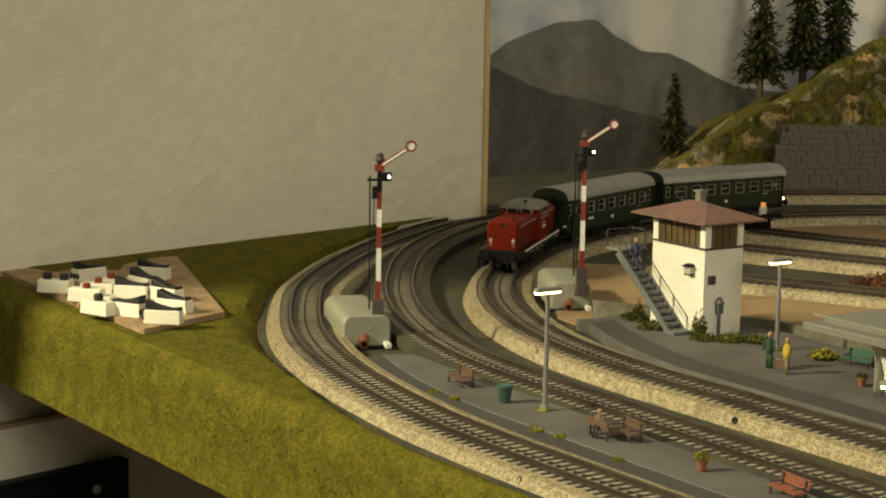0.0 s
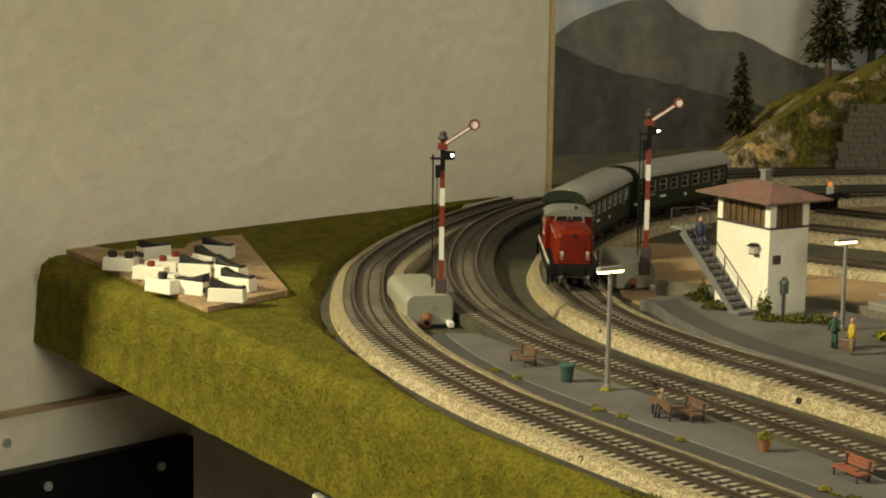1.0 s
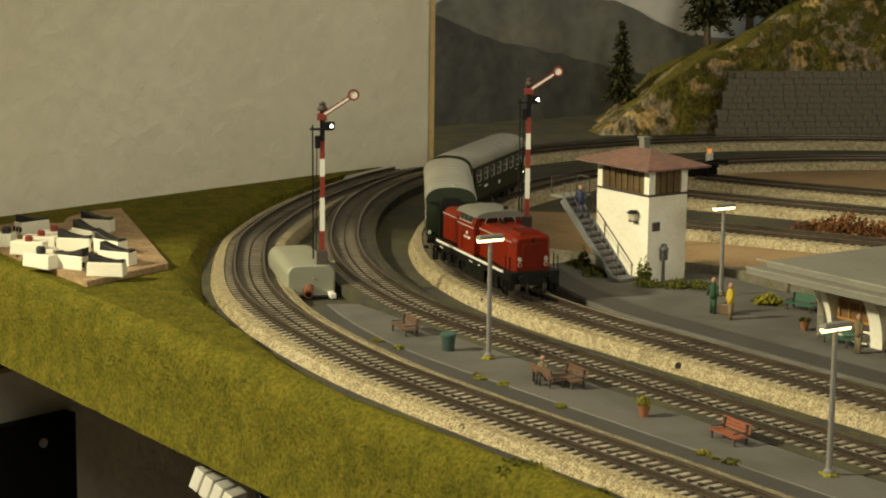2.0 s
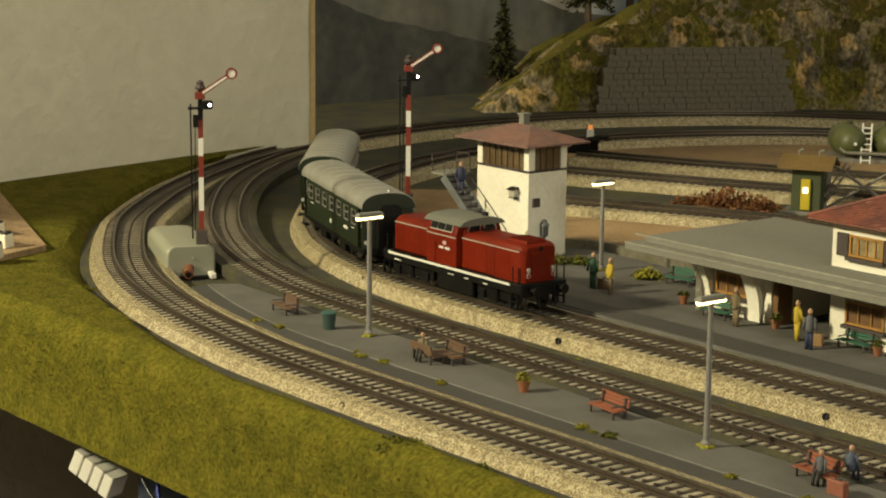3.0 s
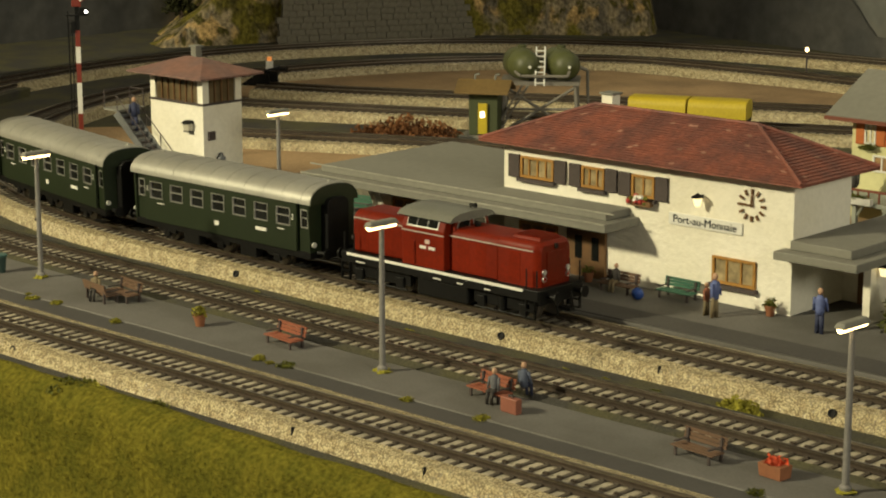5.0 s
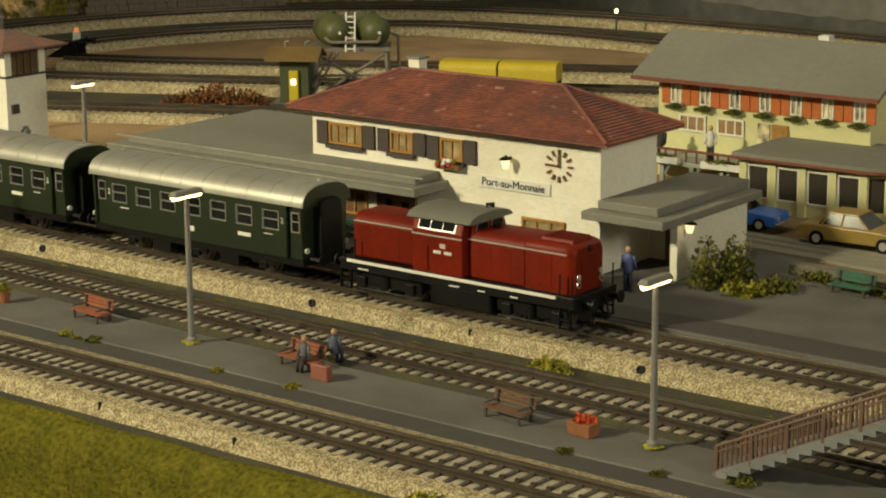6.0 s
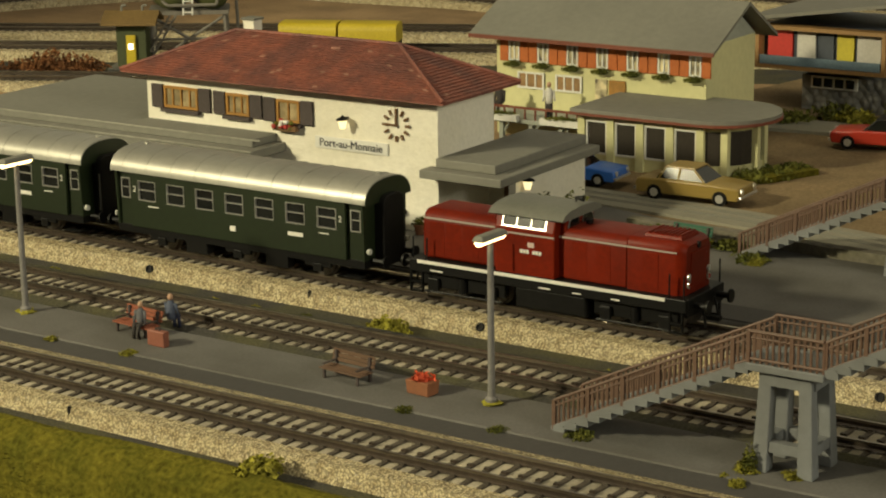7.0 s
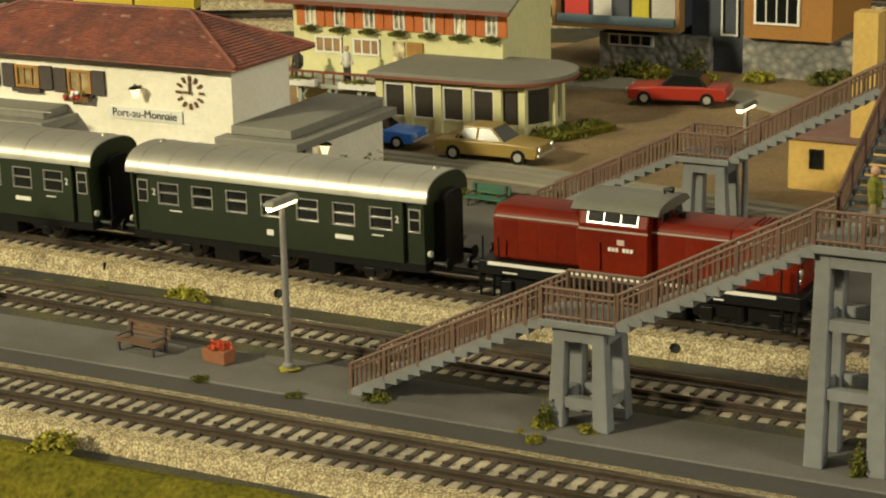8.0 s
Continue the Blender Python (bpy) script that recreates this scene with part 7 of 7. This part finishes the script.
for k in range(1, 4):
    part("wing_bar", Geo().box(-0.355 + k * 0.006 - 0.0003, -0.355 + k * 0.006 + 0.0003, 1.0962, 1.0972, 0.0310, 0.0490), SIGN_WHITE, wf)
yt = thing("yellow_tower_house", "yellow rendered house corner beyond the footbridge", "house")
part("wall", Geo().box(-0.257, -0.190, 0.866, 0.930, -0.001, 0.0215), paint("house_yellow", (0.55, 0.36, 0.10), 0.8, vary=0.1), yt)
part("tower", Geo().box(-0.2305, -0.2200, 0.868, 0.879, 0.0235, 0.0770), bpy.data.materials["house_yellow"], yt)
part("roof", Geo().box(-0.259, -0.188, 0.864, 0.932, 0.0215, 0.0235), RUST, yt)
wf = part("window", frame_of(-0.2475, -0.2415, 0.0090, 0.0175, 0.8662, 0.0008, 0.0012), BLACK, yt)
part("pane", Geo().box(-0.2470, -0.2420, 0.8655, 0.8664, 0.0095, 0.0170), PANE, wf)


# ---- cars ----
def car(x, y, turn, colour, label, roof=None, s=1.0):
    t = thing("model_car", label, "car", "model cars", m=pose(x, y, 0.0002, 0, 0, turn) @ Matrix.Diagonal((s, s, s, 1)))
    body = paint("car_paint_%d" % int(-x * 1000), colour, 0.35, vary=0.06, bump=0.0)
    out = [(-0.0260, 0.0030), (0.0250, 0.0030), (0.0262, 0.0060), (0.0255, 0.0088), (0.0120, 0.0100), (-0.0130, 0.0102), (-0.0255, 0.0096), (-0.0268, 0.0070)]
    g = Geo()
    n = len(out)
    v = []
    for yy, k in ((-0.0100, 0.94), (-0.0090, 1.0), (0.0090, 1.0), (0.0100, 0.94)):
        v += [(px * (0.99 if k < 1 else 1), yy, 0.003 + (pz - 0.003) * k) for px, pz in out]
    f = [tuple(range(n)), tuple(range(4 * n - 1, 3 * n - 1, -1))] + [(j * n + i, (j + 1) * n + i, (j + 1) * n + (i + 1) % n, j * n + (i + 1) % n) for j in range(3) for i in range(n)]
    part("body", g.add(v, f), body, t, smooth=True, bevel=0.0005)
    cab = Geo()
    lo, hi = [(-0.0165, 0.0090), (0.0085, 0.0090)], [(-0.0115, 0.0088), (0.0020, 0.0080)]
    cab.add([(-0.0165, -0.0088, 0.0098), (0.0095, -0.0088, 0.0098), (0.0095, 0.0088, 0.0098), (-0.0165, 0.0088, 0.0098), (-0.0120, -0.0070, 0.0152), (0.0025, -0.0070, 0.0152), (0.0025, 0.0070, 0.0152), (-0.0120, 0.0070, 0.0152)], [(0, 1, 5, 4), (1, 2, 6, 5), (2, 3, 7, 6), (3, 0, 4, 7), (4, 5, 6, 7)])
    part("glasshouse", cab, PANE, t)
    part("roof", Geo().box(-0.0124, 0.0029, -0.0073, 0.0073, 0.0150, 0.0160), roof or body, t, bevel=0.0006)
    for xx, top in ((-0.0150, -0.0118), (-0.0050, -0.0045), (0.0083, 0.0023)):
        for sy in (-1, 1):
            part("pillar", Geo().rod((xx, sy * 0.0087, 0.0098), (top, sy * 0.0071, 0.0153), 0.0005, 6), roof or body, t)
    for xx in (-0.0165, 0.0165):
        for sy in (-1, 1):
            w = part("wheel", Geo().rod((xx, sy * 0.0080, 0.0036), (xx, sy * 0.0104, 0.0036), 0.0036, 16), BLACK, t, smooth=True)
            part("rim", Geo().rod((xx, sy * 0.0103, 0.0036), (xx, sy * 0.0107, 0.0036), 0.0020, 12), CHROME, w)
    for xx in (-0.0268, 0.0262):
        part("bumper", Geo().box(xx - 0.0007, xx + 0.0007, -0.0095, 0.0095, 0.0040, 0.0052), CHROME, t, bevel=0.0003)
    for sy in (-1, 1):
        part("headlight", Geo().rod((0.0256, sy * 0.0070, 0.0072), (0.0266, sy * 0.0070, 0.0072), 0.0014, 10), CHROME, t)


car(-0.466, 0.872, 4, (0.025, 0.13, 0.50), "blue model saloon car parked by the station", s=0.9)
car(-0.399, 0.865, 2, (0.27, 0.185, 0.045), "mustard yellow model saloon car parked by the annex")
car(-0.368, 1.018, 190, (0.30, 0.022, 0.010), "red model convertible with a dark roof", roof=BLACK)

# ---- control boxes on the turf corner ----
CORK = paint("cork_board", (0.34, 0.23, 0.12), 0.95, vary=0.35, grain=350, bump=0.6, blotch=60, second=(0.26, 0.17, 0.09))
setting("cork_patch", Geo().prism([(-1.242, 0.484), (-1.020, 0.482), (-1.046, 0.546), (-1.277, 0.624), (-1.272, 0.600)], -0.001, 0.0042), CORK, "tan cork patch let into the turf")
BOXW = paint("switch_cream", (0.80, 0.765, 0.63), 0.5, vary=0.05, bump=0.02)
KEY = paint("switch_key", (0.008, 0.008, 0.008), 0.6, vary=0.1, bump=0.02)


def control_box(x, y, turn, keys=1, red=False, lever=True, w=0.0215, d=0.0095, h=0.0080):
    t = thing("switch_box", "cream plastic control box with " + ("a red button" if red else "a black lever" if lever else "two black knobs"), "control box", "control boxes", m=pose(x, y, 0.0042, 0, 0, turn))
    part("body", Geo().box(-w / 2, w / 2, -d / 2, d / 2, 0, h, taper=0.0004), BOXW, t, bevel=0.0005)
    if red:
        part("button", Geo().lathe([(0.0024, h - 0.001), (0.0024, h + 0.0026), (0.0018, h + 0.0032)], 12), SIG_RED, t)
        part("socket_strip", Geo().box(w / 2, w / 2 + 0.006, -d / 2, d / 2, 0, h * 0.5), BOXW, t)
    elif lever:
        out = [(-0.0100, h - 0.0010), (0.0102, h - 0.0010), (0.0102, h + 0.0014), (0.0050, h + 0.0008), (-0.0020, h + 0.0022), (-0.0100, h + 0.0050)]
        part("lever", Geo().add([(px, -0.0034, pz) for px, pz in out] + [(px, 0.0034, pz) for px, pz in out], [(0, 1, 2, 3, 4, 5), (11, 10, 9, 8, 7, 6)] + [(i, 6 + i, 6 + (i + 1) % 6, (i + 1) % 6) for i in range(6)]), KEY, t, bevel=0.0006)
    else:
        for k in range(keys):
            xx = (k - (keys - 1) / 2) * 0.0110
            part("knob", Geo().lathe([(0.0026, h - 0.0005), (0.0030, h + 0.0028), (0.0022, h + 0.0040)], 12, Matrix.Translation((xx, 0, 0))), KEY, t, smooth=True)
    for k in range(3):
        part("socket", Geo().box(-w / 2 - 0.0004, -w / 2 + 0.0004, -0.0045 + k * 0.0035, -0.0025 + k * 0.0035, 0.002, 0.005), KEY, t)


for a in ((-1.0301, 0.4989, 48, 1, False, True), (-1.0605, 0.4915, 208, 1, False, True), (-1.0587, 0.5194, 32, 1, False, True), (-1.1128, 0.5178, 46, 1, False, True), (-1.0953, 0.5326, 20, 1, False, True), (-1.1373, 0.5370, 12, 1, False, True),
          (-1.1695, 0.5593, 40, 1, False, True), (-1.1840, 0.5210, 100, 1, False, True), (-1.1520, 0.4850, 42, 2, False, False), (-1.1150, 0.4890, 44, 1, True, False), (-1.1290, 0.5030, 44, 1, True, False), (-1.1400, 0.5165, 44, 1, True, False), (-1.0730, 0.4780, 20, 1, False, False)):
    control_box(*a)

# ---- below the board ----
def wall_frame(off):
    q = W0 - wn * off
    return Matrix.Translation((q.x, q.y, 0)) @ Matrix.Rotation(math.atan2(wd.y, wd.x), 4, "Z")


ub = thing("black_cabinet", "black cabinet front with bright screws below the board", "cabinet", m=wall_frame(0.012))
part("front", Geo().box(-0.10, 0.432, -0.006, 0.006, -0.55, -0.1335), BLACK, ub, bevel=0.001)
for x, z in ((0.313, -0.1466), (0.4036, -0.1497)):
    part("screw", Geo().rod((x, -0.0055, z), (x, -0.0075, z), 0.0032, 12), CHROME, ub, smooth=True)
lb = tagged(thing("wall_panel", "off-white painted board with a wooden top edge below the layout", "panel", m=wall_frame(0.004)), kind="structure")
part("sheet", Geo().box(-0.12, 0.455, -0.003, 0.003, -0.60, -0.0990), PLASTER, lb)
part("edge_strip", Geo().box(-0.12, 0.455, -0.005, 0.003, -0.0990, -0.0960), paint("strip_wood", (0.40, 0.28, 0.15), 0.7, vary=0.2), lb)
part("screw", Geo().rod((0.2893, -0.003, -0.1155), (0.2893, -0.0048, -0.1155), 0.0032, 12), CHROME, lb, smooth=True)
ug = thing("blue_bin", "dull blue storage box under the baseboard", "box", m=pose(-0.90, 0.66, -0.30))
part("body", Geo().box(-0.16, 0.16, -0.05, 0.10, -0.25, 0.17), paint("bin_blue", (0.10, 0.13, 0.20), 0.6, vary=0.15), ug, bevel=0.004)
part("lid", Geo().box(-0.165, 0.165, -0.055, 0.105, 0.17, 0.18), bpy.data.materials["bin_blue"], ug, bevel=0.002)
WIRES = [paint("wire_blue", (0.03, 0.05, 0.30), 0.4), paint("wire_red", (0.30, 0.02, 0.02), 0.4), paint("wire_dark", (0.02, 0.02, 0.03), 0.4)]
rnd = random.Random(11)
for k in range(16):
    x0 = -0.86 + rnd.uniform(0, 0.30)
    pts = [Vector((x0 + rnd.uniform(-0.03, 0.03) * j + 0.006 * j, 0.480 + rnd.uniform(-0.006, 0.01), -0.030 - 0.035 * j + rnd.uniform(-0.008, 0.008))) for j in range(6)]
    cv = bpy.data.curves.new("cable", "CURVE")
    cv.dimensions, cv.bevel_depth, cv.bevel_resolution = "3D", 0.0010, 2
    sp = cv.splines.new("BEZIER")
    sp.bezier_points.add(5)
    for bp, p in zip(sp.bezier_points, pts):
        bp.co, bp.handle_left_type, bp.handle_right_type = p, "AUTO", "AUTO"
    cv.materials.append(WIRES[k % 3 if k % 4 else 0])
    tagged(new("cable", cv), "thin loose plastic wire hanging under the board", "cable", "hanging cables")
tb = thing("terminal_block", "white plastic terminal block with wires under the board", "terminal", m=pose(-0.865, 0.478, -0.075, 0, 25, 20))
for k in range(4):
    part("terminal", Geo().box(k * 0.007 - 0.012, k * 0.007 - 0.006, -0.006, 0.006, -0.006, 0.006), WHITE, tb, bevel=0.0006)

yl = thing("yard_lamp", "small lit yard lamp behind the rear tracks", "lamp", m=pose(-0.930, 1.475, 0.0))
part("post", Geo().rod((0, 0, GROUND), (0, 0, 0.0125), 0.0008, 8), SHUTTER, yl)
part("globe", Geo().blob((0, 0, 0.0140), 0.0016, 0.0016, 0.0020, 10), LAMP_GLOW, yl)

# ---- turf fibres ----
rnd = random.Random(21)
g = Geo()
foot = [(x, y) for x, y in NEAR_WAY if y < 0.62]


def blade(x, y, z, out=0.0):
    a, h, w = rnd.uniform(0, 6.283), rnd.uniform(0.0009, 0.0021), rnd.uniform(0.0002, 0.0004)
    lx, ly = rnd.uniform(-0.0008, 0.0008), rnd.uniform(-0.0008, 0.0008)
    c, s = math.cos(a) * w, math.sin(a) * w
    up = (lx, -h * 0.9 + ly, h * 0.5) if out else (lx, ly, h)
    n = len(g.v)
    g.v += [(x - c, y - s, z), (x + c, y + s, z), (x + up[0], y + up[1], z + up[2])]
    g.f.append((n, n + 1, n + 2))


for _ in range(30000):
    x = rnd.uniform(-0.98, -0.30)
    i = min(range(0, len(foot), 6), key=lambda q: abs(foot[q][0] - x))
    lim = foot[i][1] - 0.031
    y = rnd.uniform(TURF_Y + 0.018, max(lim, TURF_Y + 0.019))
    if lim > TURF_Y + 0.019:
        blade(x, y, -0.0012 - 0.0045 * max(0.0, 1 - (lim - y) / 0.012) + 0.0012 * noise.noise(Vector((x * 28, y * 28, 7))))
for _ in range(16000):
    x, z = rnd.uniform(-1.25, -0.42), rnd.uniform(-0.054, -0.003)
    blade(x, TURF_Y - 0.0015, z, 1.0)
FIBRE = paint("turf_blade", (0.150, 0.130, 0.016), 0.9, vary=0.3, grain=300, bump=0.0, blotch=22, second=(0.108, 0.102, 0.014), spec=0.1, isle=0.45)
me = bpy.data.meshes.new("grass")
me.from_pydata(g.v, [], g.f)
me.materials.append(FIBRE)
tagged(new("grass", me), "short green static grass fibres on the turf", "grass", "", "stuff")


# ---- what moves ----
FRONT = [(0.0, -1.176), (0.5, -1.107), (1.0, -1.039), (1.5, -0.973), (3.0, -0.8045), (3.5, -0.7500), (5.5, -0.5285), (7.0, -0.3540), (8.0, -0.2375)]


def motions():
    """The train runs along the station track; its wheels turn with the way gone."""
    cum, xs = [0.0], [p for p in TRAIN_WAY]
    for a, b in zip(xs, xs[1:]):
        cum.append(cum[-1] + math.dist(a, b))
    zero = 0.5

    def place(s):
        d = zero - s
        i = min(max(int(np.searchsorted(cum, d)) - 1, 0), len(xs) - 2)
        k = (d - cum[i]) / (cum[i + 1] - cum[i])
        return Vector(xs[i]).lerp(Vector(xs[i + 1]), k)

    ft, fs = [r[0] for r in FRONT], [r[1] for r in FRONT]
    slope = np.gradient(fs, ft)

    def head(t):
        i = min(int(np.searchsorted(ft, t, side="right")) - 1, len(ft) - 2)
        h = ft[i + 1] - ft[i]
        u = (t - ft[i]) / h
        return ((2 * u ** 3 - 3 * u * u + 1) * fs[i] + (u ** 3 - 2 * u * u + u) * h * slope[i] + (3 * u * u - 2 * u ** 3) * fs[i + 1] + (u ** 3 - u * u) * h * slope[i + 1])

    for ob, back, half, wheels, r in ((LOCO, 0.0, 0.038, LOCO_WHEELS, 0.0055), (COACH_A, 0.1472, 0.041, WHEELS_A, 0.0055), (COACH_B, 0.2960, 0.041, WHEELS_B, 0.0055)):
        rows = []
        for k in range(41):
            t = 0.2 * k
            s = head(t) - back
            a, b = place(s - half), place(s + half)
            c = (a + b) / 2
            rows.append((t, Matrix.Translation((c.x, c.y, 0.0)) @ Matrix.Rotation(math.atan2(b.y - a.y, b.x - a.x), 4, "Z")))
        walk(ob, rows)
        for w in wheels:
            x, z = w.location.x, w.location.z
            walk(w, [(k / 15, Matrix.Translation((x, 0, z)) @ Matrix.Rotation((head(k / 15) - fs[0]) / r, 4, "Y")) for k in range(121)])


motions()
